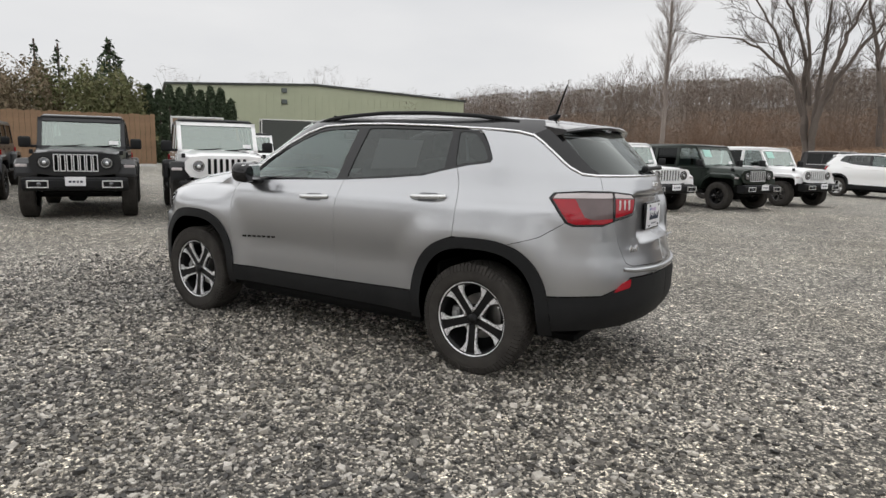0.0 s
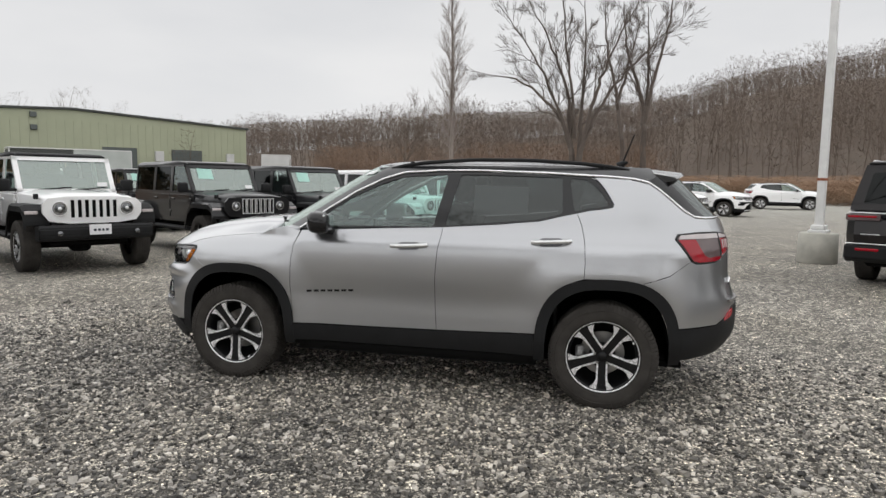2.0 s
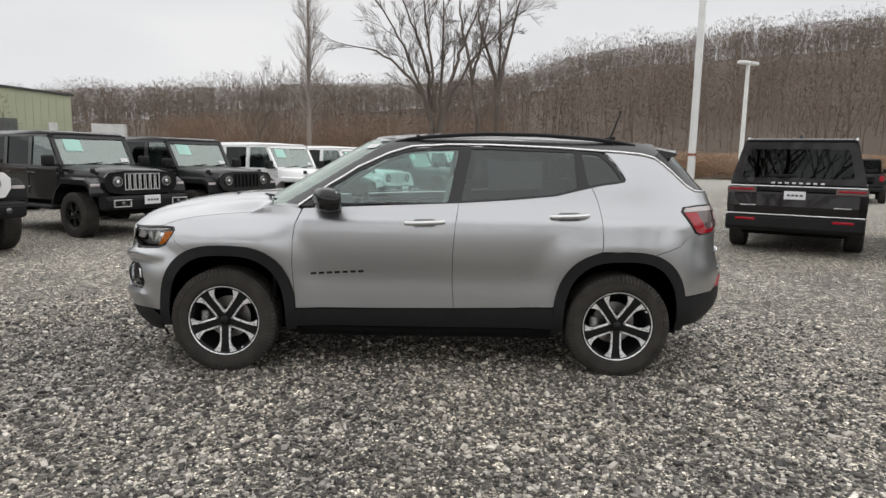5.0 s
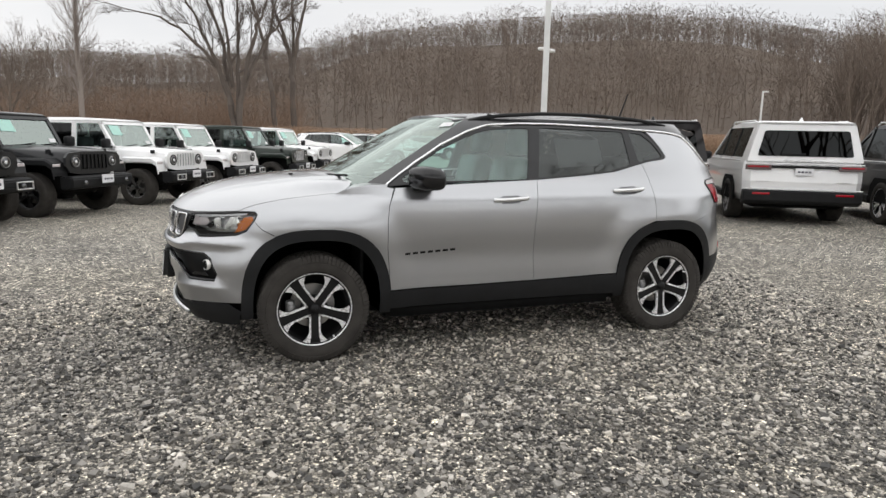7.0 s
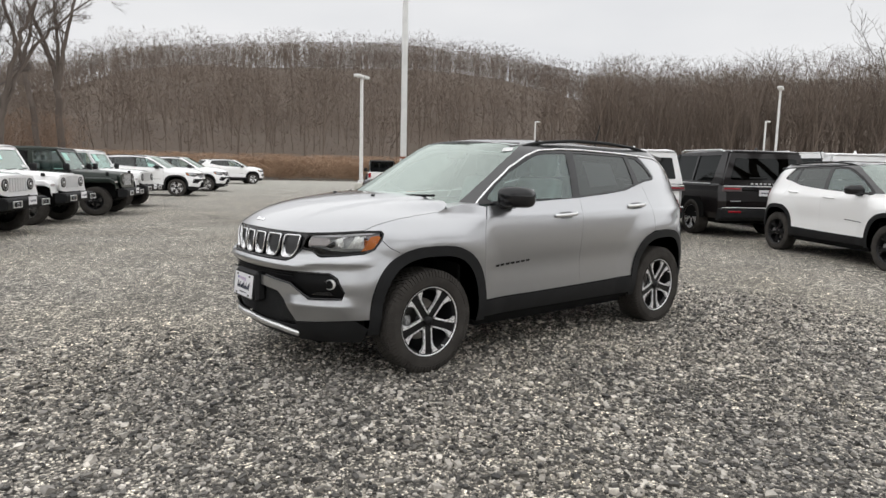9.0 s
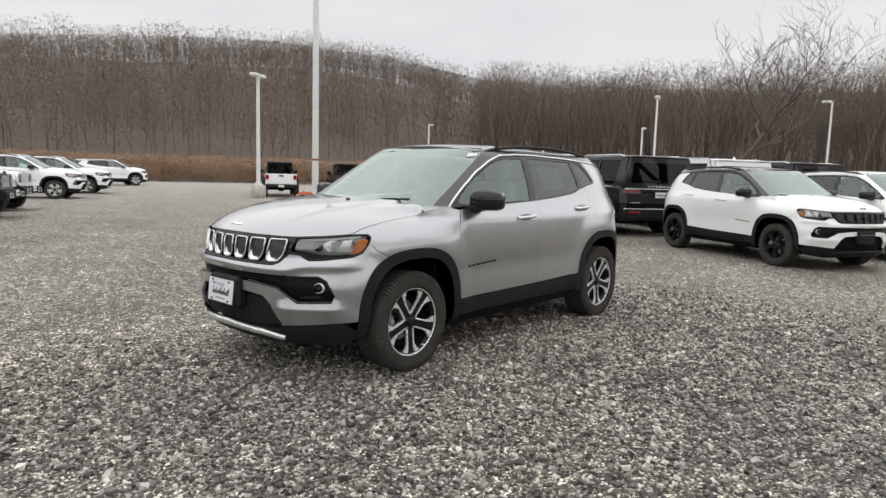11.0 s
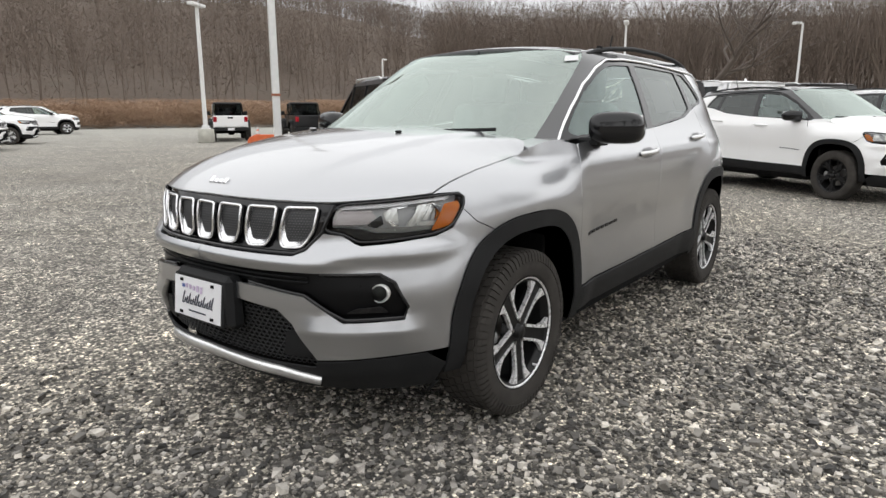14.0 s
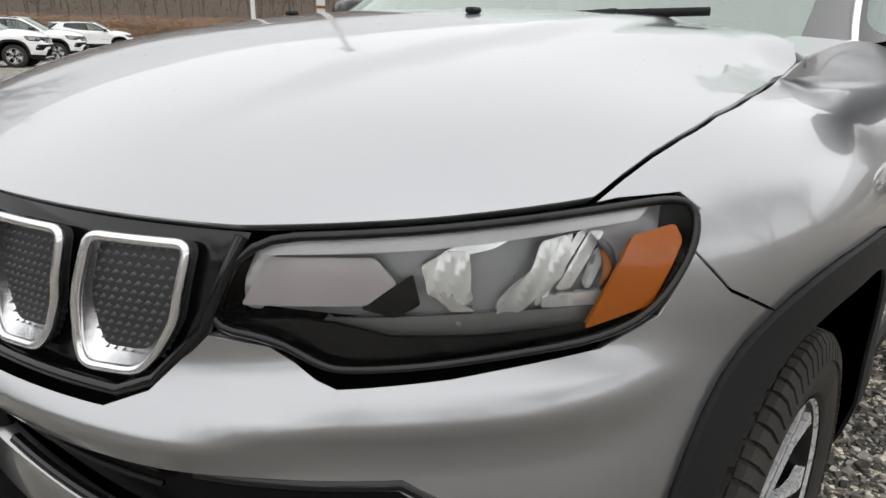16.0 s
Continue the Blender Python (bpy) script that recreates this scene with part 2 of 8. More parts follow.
# ---- the small crossover's body surface: u runs round the left half from nose to tail, z is height ----
XF, XR, ARC_F, ARC_R = -1.2, 1.2, 1.42, 1.36
LOW_F = [(0.18, -2.03), (0.25, -2.10), (0.31, -2.15), (0.38, -2.175), (0.48, -2.185), (0.58, -2.195), (0.66, -2.195), (0.74, -2.20), (0.80, -2.19), (0.88, -2.185), (0.94, -2.165), (0.97, -2.14), (1.0, -2.09), (1.03, -1.99), (1.06, -1.85)]
LOW_R = [(0.18, 1.98), (0.28, 2.06), (0.36, 2.14), (0.45, 2.195), (0.55, 2.205), (0.63, 2.205), (0.70, 2.192), (0.78, 2.168), (0.86, 2.152), (0.94, 2.146), (1.02, 2.143), (1.10, 2.13), (1.18, 2.10), (1.24, 2.07), (1.30, 2.01), (1.40, 1.91), (1.50, 1.81), (1.60, 1.72)]
LOW_W = [(0.18, 0.80), (0.25, 0.835), (0.32, 0.865), (0.42, 0.888), (0.50, 0.888), (0.58, 0.889), (0.68, 0.893), (0.77, 0.899), (0.84, 0.902), (0.91, 0.902), (0.97, 0.898), (1.015, 0.892), (1.035, 0.886), (1.06, 0.872), (1.09, 0.857), (1.13, 0.836), (1.30, 0.765), (1.45, 0.69), (1.54, 0.635), (1.60, 0.56)]
FEN_W = [(0.18, 0.80), (0.25, 0.835), (0.32, 0.865), (0.42, 0.885), (0.50, 0.884), (0.62, 0.892), (0.75, 0.90), (0.85, 0.905), (0.91, 0.90), (0.96, 0.882), (1.0, 0.852), (1.03, 0.812), (1.06, 0.745)]
LOW_R = [(z, XR + (x - XR) * (1.04 if z < 1.25 else 1.035)) for z, x in LOW_R]
GLASS_F = [(0.98, -1.43), (1.06, -1.30), (1.12, -1.20), (1.20, -1.055), (1.30, -0.88), (1.40, -0.71), (1.50, -0.535), (1.56, -0.42), (1.60, -0.31)]


def curve(pts, z):
    """Smooth interpolation through (z, value) pairs."""
    xs, ys = np.array([p[0] for p in pts]), np.array([p[1] for p in pts])
    m = np.gradient(ys, xs)
    z = np.clip(np.asarray(z, float), xs[0], xs[-1])
    k = np.clip(np.searchsorted(xs, z) - 1, 0, len(xs) - 2)
    h = xs[k + 1] - xs[k]
    t = (z - xs[k]) / h
    return (2 * t**3 - 3 * t**2 + 1) * ys[k] + (t**3 - 2 * t**2 + t) * h * m[k] + (-2 * t**3 + 3 * t**2) * ys[k + 1] + (t**3 - t**2) * h * m[k + 1]


def smooth01(x, a, b):
    t = np.clip((np.asarray(x, float) - a) / (b - a), 0, 1)
    return t * t * (3 - 2 * t)


def arch_rho(x, z, xc, a, b, n=2.7, z0=0.34):
    return ((np.abs(x - xc) / a) ** n + (np.maximum(z - z0, 0) / b) ** n) ** (1 / n)


ARCHES = ((-1.295, 0.475, 0.515), (1.335, 0.475, 0.51))


def body(u, z, glass=False):
    """A point of the left body side, nose and tail. glass: the upper shell with the windscreen."""
    u, z = np.broadcast_arrays(np.asarray(u, float), np.asarray(z, float))
    w = curve(LOW_W, z)
    if not glass:
        k = smooth01(u, -0.75, -1.15)
        w = w * (1 - k) + curve(FEN_W, z) * k
    # front quarter
    xc_f = np.where(glass, 0.05, XF)
    xf = curve(GLASS_F, z) if glass else curve(LOW_F, z)
    arc = np.where(glass, 1.75, ARC_F)
    th = np.clip(1 - (xc_f - u) / arc, 0, 1) * math.pi / 2
    cf, sf = np.cos(th), np.sin(th)
    if glass:
        ahead, aside = cf ** (2 / 3.6), sf ** (2 / 3.6)
    else:
        # plan of the nose: broad across the grille, fuller corners low down
        k = smooth01(z, 0.60, 0.82)
        lo, hi = sf ** 0.8, sf * (1 + 0.115 * np.sin(math.pi * sf))
        aside = np.clip(lo * (1 + 0.06 * np.sin(math.pi * lo)) * (1 - k) + hi * k, 0, 1)
        n = 2.75 - 0.5 * k
        ahead = (1 - aside ** n) ** (1 / n)
    # rear quarter
    nr = 2.5 + 0.6 * smooth01(z, 1.2, 1.5)
    xr = curve(LOW_R, z)
    tr = np.clip(1 - (u - XR) / ARC_R, 0, 1) * math.pi / 2
    cr, sr = np.cos(tr), np.sin(tr)
    front, rear = u < xc_f, u > XR
    x = np.where(front, xc_f - (xc_f - xf) * ahead, np.where(rear, XR + (xr - XR) * cr ** (2 / nr), u))
    y = w * np.where(front, aside, np.where(rear, sr ** (2 / nr), 1.0))
    if not glass:
        # the wings swell round the wheel arches
        for xc, a, b in ARCHES:
            r = arch_rho(x, z, xc, a, b)
            y = y + 0.022 * smooth01(r, 1.42, 1.0) * (y > 0.6)
        # crease along the shoulder and the hollow in the doors
        mid = smooth01(u, -0.95, -0.6) * smooth01(u, 1.0, 0.7)
        y = y - 0.007 * mid * np.exp(-(((z - 0.66) / 0.10) ** 2))
    return np.stack([x, -y, z], -1)

# ---- car materials ----
def car_paint(name, colour, metal=0.0, rough=0.35, flake=0.0, drops=0.0, coat=1.0):
    n = Nodes(name)
    tone = n.mix(n.math("MULTIPLY", n.noise(3.0), 0.10), colour, tuple(c * 0.8 for c in colour))
    fl = n.noise(1400.0, 1.0)
    if flake:
        tone = n.mix(n.math("MULTIPLY", fl, flake), tone, tuple(min(1.0, c * 1.6) for c in colour))
    n.set(Base_Color=tone, Metallic=metal, Roughness=rough, Coat_Weight=coat, Coat_Roughness=0.03, Specular_IOR_Level=0.5 * coat)
    # road dust gathers low on the panels as faint dull speckles
    if drops:
        v = n.node("TexVoronoi", Scale=55.0)
        n.link(n.coord(), v.inputs["Vector"])
        h = n.ramp(v.outputs["Distance"], (0.0, (1, 1, 1)), (0.22, (0, 0, 0)))
        keep = n.ramp(n.noise(14.0, 2.0), (0.52, (0, 0, 0)), (0.6, (1, 1, 1)))
        b = n.node("Bump", Strength=drops, Distance=0.002)
        n.link(n.math("MULTIPLY", h, keep), b.inputs["Height"])
        n.link(b.outputs[0], n.b.inputs["Coat Normal"])
    return n.mat


def pane_mat(name, tint, clear, coat=(0.92, 0.97, 0.95), ior=1.62):
    """Thin window glass: straight-through tint with a mirror coat by Fresnel."""
    n = Nodes(name)
    t, out = n.node("BsdfTransparent"), n.t.nodes["Material Output"]
    t.inputs["Color"].default_value = (*tint, 1)
    g = n.node("BsdfGlossy", Roughness=0.015)
    g.inputs["Color"].default_value = (*coat, 1)
    fr = n.node("Fresnel", IOR=ior)
    m = n.node("MixShader")
    n.link(n.math("ADD", n.math("MULTIPLY", fr.outputs[0], 1.0), clear), m.inputs[0])
    n.link(t.outputs[0], m.inputs[1])
    n.link(g.outputs[0], m.inputs[2])
    n.link(m.outputs[0], out.inputs["Surface"])
    return n.mat


M_SILVER = car_paint("silver_metallic_paint", (0.405, 0.411, 0.424), 0.93, 0.30, 0.35, 0.25)
M_WHITE = car_paint("white_paint", (0.87, 0.87, 0.87), 0.0, 0.3)
M_BLACKP = car_paint("black_paint", (0.012, 0.012, 0.013), 0.0, 0.3, coat=0.5)
M_GREYP = car_paint("granite_grey_paint", (0.019, 0.0195, 0.021), 0.3, 0.35, coat=0.5)
M_WINEP = car_paint("black_cherry_paint", (0.0085, 0.0065, 0.007), 0.2, 0.3, coat=0.5)
M_GREENP = car_paint("dark_green_paint", (0.014, 0.022, 0.016), 0.2, 0.3, coat=0.5)
M_ROOF = car_paint("black_roof_paint", (0.018, 0.018, 0.02), 0.0, 0.35)
M_TRIM = plain("black_plastic_cladding", (0.013, 0.0134, 0.0142), 0.58, bump=0.25, grain=500.0, Specular_IOR_Level=0.22)
M_GLOSS = plain("gloss_black_plastic", (0.006, 0.006, 0.007), 0.10, vary=0.05)
M_DARK = plain("dark_inner_parts", (0.006, 0.006, 0.006), 0.9, Specular_IOR_Level=0.15)
M_CHROME = plain("bright_chrome", (0.90, 0.90, 0.91), 0.22, 1.0, vary=0.03)
M_ALLOY = plain("machined_alloy", (0.84, 0.84, 0.85), 0.28, 0.45, vary=0.05)
M_RIMDARK = plain("black_wheel_paint", (0.007, 0.007, 0.0075), 0.35, vary=0.05, Specular_IOR_Level=0.3)
M_RUBBER = plain("tyre_rubber", (0.047, 0.043, 0.039), 0.85, vary=0.3, bump=0.3, grain=220.0, Specular_IOR_Level=0.2)
M_DISC = plain("brake_disc_steel", (0.36, 0.35, 0.34), 0.4, 1.0)
M_CALIPER = plain("cast_grey_metal", (0.30, 0.30, 0.295), 0.5, 0.6)
M_GLASS_F = pane_mat("front_window_glass", (0.62, 0.83, 0.78), 0.07, (0.86, 0.97, 0.94))
M_SCREEN = pane_mat("windscreen_glass", (0.42, 0.52, 0.48), 0.29, (0.74, 0.83, 0.78))
M_GLASS_R = pane_mat("privacy_glass", (0.13, 0.14, 0.142), 0.015)
M_GLASS_D = pane_mat("dark_glass", (0.03, 0.032, 0.033), 0.012, (0.75, 0.78, 0.78), 1.28)
M_SLOT = plain("black_slot_plastic", (0.004, 0.004, 0.0045), 0.3, vary=0.05, Specular_IOR_Level=0.15)
M_LENS = pane_mat("clear_lamp_lens", (0.94, 0.95, 0.95), 0.0, (0.6, 0.62, 0.62), 1.30)
M_LAMPCLEAR = plain("clear_round_lens", (0.16, 0.165, 0.17), 0.08, 0.8)
M_RED = plain("red_lamp_lens", (0.33, 0.006, 0.016), 0.10, vary=0.1)
M_SMOKE = plain("smoked_lamp_lens", (0.13, 0.095, 0.095), 0.10)
M_PINKISH = plain("frosted_lamp_lens", (0.55, 0.50, 0.50), 0.15)
M_AMBER = plain("amber_lamp_lens", (0.58, 0.15, 0.004), 0.2, vary=0.1)
M_MESH = plain("grille_mesh_plastic", (0.035, 0.036, 0.038), 0.4)
M_PLATE = plain("white_plate", (0.78, 0.78, 0.80), 0.35, vary=0.03)
M_INK = plain("dark_print", (0.03, 0.035, 0.06), 0.5)
M_PINK = plain("pale_print", (0.56, 0.46, 0.62), 0.5)
M_BLUEP = plain("blue_print", (0.10, 0.14, 0.36), 0.5)
M_SEAT = plain("black_seat_cloth", (0.03, 0.03, 0.032), 0.8, bump=0.2)
M_COVER = plain("clear_plastic_seat_cover", (0.24, 0.265, 0.26), 0.25, vary=0.25, scale=14.0)
M_PAPER = plain("white_paper", (0.75, 0.76, 0.76), 0.8, vary=0.03)
M_CYANP = plain("pale_green_paper", (0.45, 0.72, 0.64), 0.8, vary=0.05)
M_SILVERTRIM = plain("satin_silver_trim", (0.80, 0.80, 0.80), 0.3, 0.85)


# ---- patches of a curved surface ----
from mathutils.geometry import delaunay_2d_cdt


def inside(poly, pts):
    """Which points lie in the polygon."""
    p, q = np.asarray(poly), np.roll(np.asarray(poly), -1, 0)
    x, y = pts[:, 0:1], pts[:, 1:2]
    cross = (p[:, 1] > y) != (q[:, 1] > y)
    with np.errstate(divide="ignore", invalid="ignore"):
        at = (q[:, 0] - p[:, 0]) * (y - p[:, 1]) / (q[:, 1] - p[:, 1]) + p[:, 0]
    return (cross & (x < at)).sum(1) % 2 == 1


def dense(poly, step, closed=True):
    poly = [np.asarray(p, float) for p in poly]
    out = []
    for a, b in zip(poly, poly[1:] + (poly[:1] if closed else [])):
        n = max(1, int(np.linalg.norm(b - a) / step))
        out += [a + (b - a) * k / n for k in range(n)]
    if not closed:
        out.append(poly[-1])
    return np.array(out)


def rounded(poly, r, n=4):
    """A polygon with its corners rounded."""
    out = []
    poly = [np.asarray(p, float) for p in poly]
    for k, p in enumerate(poly):
        a, b = poly[k - 1], poly[(k + 1) % len(poly)]
        la, lb = np.linalg.norm(a - p), np.linalg.norm(b - p)
        ra, rb = min(r, la * 0.45), min(r, lb * 0.45)
        s, e = p + (a - p) / la * ra, p + (b - p) / lb * rb
        for i in range(n + 1):
            t = i / n
            out.append((1 - t) ** 2 * s + 2 * t * (1 - t) * p + t * t * e)
    return [tuple(o) for o in out]


def shrink(poly, d):
    """The polygon moved inwards by d (a small gap)."""
    p = np.asarray(poly, float)
    area = 0.5 * np.sum(p[:, 0] * np.roll(p[:, 1], -1) - np.roll(p[:, 0], -1) * p[:, 1])
    t = np.roll(p, -1, 0) - np.roll(p, 1, 0)
    t /= np.linalg.norm(t, axis=1, keepdims=True) + 1e-9
    nrm = np.stack([-t[:, 1], t[:, 0]], 1) * (1 if area > 0 else -1)
    return p + nrm * d


class Shell:
    """Gathers a mesh: curved patches with true normals, and their turned-in rims."""

    def __init__(self):
        self.v, self.f, self.n, self.count = [], [], [], 0

    def add(self, v, f, n):
        self.v.append(np.asarray(v))
        self.n.append(np.asarray(n))
        self.f += [tuple(int(i) + self.count for i in q) for q in f]
        self.count += len(v)
        return self

    def patch(self, surf, poly, res=0.03, holes=(), out=0.0, rim=0.012, gap=0.0, flip=False, rim_holes=True):
        loops = [np.asarray(poly, float)] + [np.asarray(h, float) for h in holes]
        loops = [dense(lp, res) for lp in loops]
        if gap:
            loops = [shrink(loops[0], gap)] + [shrink(h, -gap) for h in loops[1:]]
        lo, hi = loops[0].min(0), loops[0].max(0)
        gx, gy = np.meshgrid(np.arange(lo[0] + res / 2, hi[0], res), np.arange(lo[1] + res / 2, hi[1], res), indexing="ij")
        gx = gx + (np.arange(gx.shape[1]) % 2)[None, :] * res * 0.0
        pts = np.stack([gx.ravel(), gy.ravel()], 1)
        if len(pts):
            ok = inside(loops[0], pts)
            for h in loops[1:]:
                ok &= ~inside(h, pts)
            pts = pts[ok]
            edge = np.concatenate(loops)
            if len(pts):
                near = np.min(np.linalg.norm(pts[:, None, :] - edge[None], axis=2), 1) > res * 0.45
                pts = pts[near]
        allp, edges, k = [], [], 0
        for lp in loops:
            m = len(lp)
            edges += [(k + i, k + (i + 1) % m) for i in range(m)]
            allp.append(lp)
            k += m
        nb = k
        allp = np.concatenate(allp + ([pts] if len(pts) else []))
        r = delaunay_2d_cdt([Vector(p) for p in allp], edges, [], 0, 1e-7)
        v2 = np.array([tuple(p) for p in r[0]])
        tri = np.array(r[2])
        c = v2[tri].mean(1)
        ok = inside(loops[0], c)
        for h in loops[1:]:
            ok &= ~inside(h, c)
        tri = tri[ok]
        d = 1e-3
        P = surf(v2[:, 0], v2[:, 1])
        nr = np.cross(surf(v2[:, 0] + d, v2[:, 1]) - surf(v2[:, 0] - d, v2[:, 1]), surf(v2[:, 0], v2[:, 1] + d) - surf(v2[:, 0], v2[:, 1] - d))
        nr /= np.linalg.norm(nr, axis=1, keepdims=True) + 1e-12
        if flip:
            nr = -nr
        P = P + nr * out
        # face order to suit the normals
        fn = np.cross(P[tri[:, 1]] - P[tri[:, 0]], P[tri[:, 2]] - P[tri[:, 0]])
        bad = (fn * nr[tri[:, 0]]).sum(1) < 0
        tri[bad] = tri[bad][:, ::-1]
        self.add(P, tri, nr)
        if rim:
            # boundary edges run once; turn them inwards
            from collections import Counter
            cnt = Counter()
            for t in tri:
                for a, b in ((t[0], t[1]), (t[1], t[2]), (t[2], t[0])):
                    cnt[(a, b)] += 1
            for (a, b) in list(cnt):
                if (b, a) in cnt:
                    continue
                pa, pb, na, nb2 = P[a], P[b], nr[a], nr[b]
                o = np.cross(pb - pa, na)
                o = o / (np.linalg.norm(o) + 1e-12)
                self.add([pa, pb, pb - nb2 * rim - o * rim * 0.25, pa - na * rim - o * rim * 0.25], [(1, 0, 3, 2)], [o * 0.8 + na * 0.6, o * 0.8 + nb2 * 0.6, o, o])
        return self

    def tube(self, pts, r, sides=8, flat=1.0, closed=False, up=None):
        pts = np.asarray(pts, float)
        t = np.gradient(pts, axis=0)
        if closed:
            t = np.roll(pts, -1, 0) - np.roll(pts, 1, 0)
        t /= np.linalg.norm(t, axis=1, keepdims=True) + 1e-12
        ref = np.tile(np.array([0, 0, 1.0]) if up is None else np.asarray(up, float), (len(pts), 1)) if up is None or np.ndim(up) == 1 else up
        s = np.cross(t, ref)
        s /= np.linalg.norm(s, axis=1, keepdims=True) + 1e-12
        w = np.cross(s, t)
        rr = np.broadcast_to(np.asarray(r, float), (len(pts),))[:, None]
        v, n = [], []
        for k in range(sides):
            a = 2 * math.pi * k / sides
            o = s * math.cos(a) + w * math.sin(a)
            v.append(pts + (s * math.cos(a) * flat + w * math.sin(a)) * rr)
            n.append(o)
        m = len(pts)
        v, n = np.concatenate(v), np.concatenate(n)
        f = []
        for k in range(sides):
            k2 = (k + 1) % sides
            for i in range(m if closed else m - 1):
                j = (i + 1) % m
                f.append((k * m + i, k * m + j, k2 * m + j, k2 * m + i))
        if not closed:
            f.append(tuple(k * m for k in range(sides)))
            f.append(tuple(k * m + m - 1 for k in range(sides))[::-1])
        return self.add(v, f, n)

    def mirrored(self):
        o = Shell()
        s = np.array([1, -1, 1])
        o.v, o.n, o.f, o.count = [v * s for v in self.v], [n * s for n in self.n], [q[::-1] for q in self.f], self.count
        return o

    def both(self):
        m = self.mirrored()
        return self.add(np.concatenate(m.v), m.f, np.concatenate(m.n))

    def obj(self, name, mat, parent, label=""):
        v, n = np.concatenate(self.v), np.concatenate(self.n)
        me = bpy.data.meshes.new(name)
        me.from_pydata(v.tolist(), [], self.f)
        for m in mat if isinstance(mat, (list, tuple)) else [mat]:
            me.materials.append(m)
        me.polygons.foreach_set("use_smooth", np.ones(len(me.polygons), bool))
        n = n / (np.linalg.norm(n, axis=1, keepdims=True) + 1e-12)
        me.normals_split_custom_set_from_vertices(n.tolist())
        ob = new(name, me)
        ob.parent = parent
        if label:
            ob["label"] = label
        return ob

    def pair(self, name, mat, parent, label="", under=None):
        """The left piece and its mirror image on the right."""
        a = self.obj(name, mat, under[0] if under else parent, label)
        b = self.mirrored().obj(name, mat, under[1] if under else parent, label)
        return a, b


def lathe(bm, prof, seg=48, m=None):
    """Turns (radius, across) pairs round the y axis."""
    rings = []
    for k in range(seg):
        a = 2 * math.pi * k / seg
        rings.append([bm.verts.new((r * math.cos(a), y, r * math.sin(a))) for r, y in prof])
    for k in range(seg):
        a, b = rings[k], rings[(k + 1) % seg]
        for i in range(len(prof) - 1):
            bm.faces.new((a[i], a[i + 1], b[i + 1], b[i]))
    if m is not None:
        bmesh.ops.transform(bm, matrix=m, verts=[v for r in rings for v in r])
    return bm


def prism(bm, outline, y0, y1, m=None):
    """Extrudes an (x, z) outline from y0 to y1."""
    a = [bm.verts.new((x, y0, z)) for x, z in outline]
    b = [bm.verts.new((x, y1, z)) for x, z in outline]
    n = len(a)
    bm.faces.new(a)
    bm.faces.new(b[::-1])
    for k in range(n):
        bm.faces.new((a[k], b[k], b[(k + 1) % n], a[(k + 1) % n]))
    if m is not None:
        bmesh.ops.transform(bm, matrix=m, verts=a + b)
    return bm


def extrude_x(bm, outline, x0, x1, m=None):
    """Extrudes a (y, z) outline from x0 to x1."""
    a = [bm.verts.new((x0, y, z)) for y, z in outline]
    b = [bm.verts.new((x1, y, z)) for y, z in outline]
    n = len(a)
    bm.faces.new(a[::-1])
    bm.faces.new(b)
    for k in range(n):
        bm.faces.new((a[k], a[(k + 1) % n], b[(k + 1) % n], b[k]))
    if m is not None:
        bmesh.ops.transform(bm, matrix=m, verts=a + b)
    return bm


def fixed(bm):
    bmesh.ops.recalc_face_normals(bm, faces=bm.faces)
    return bm


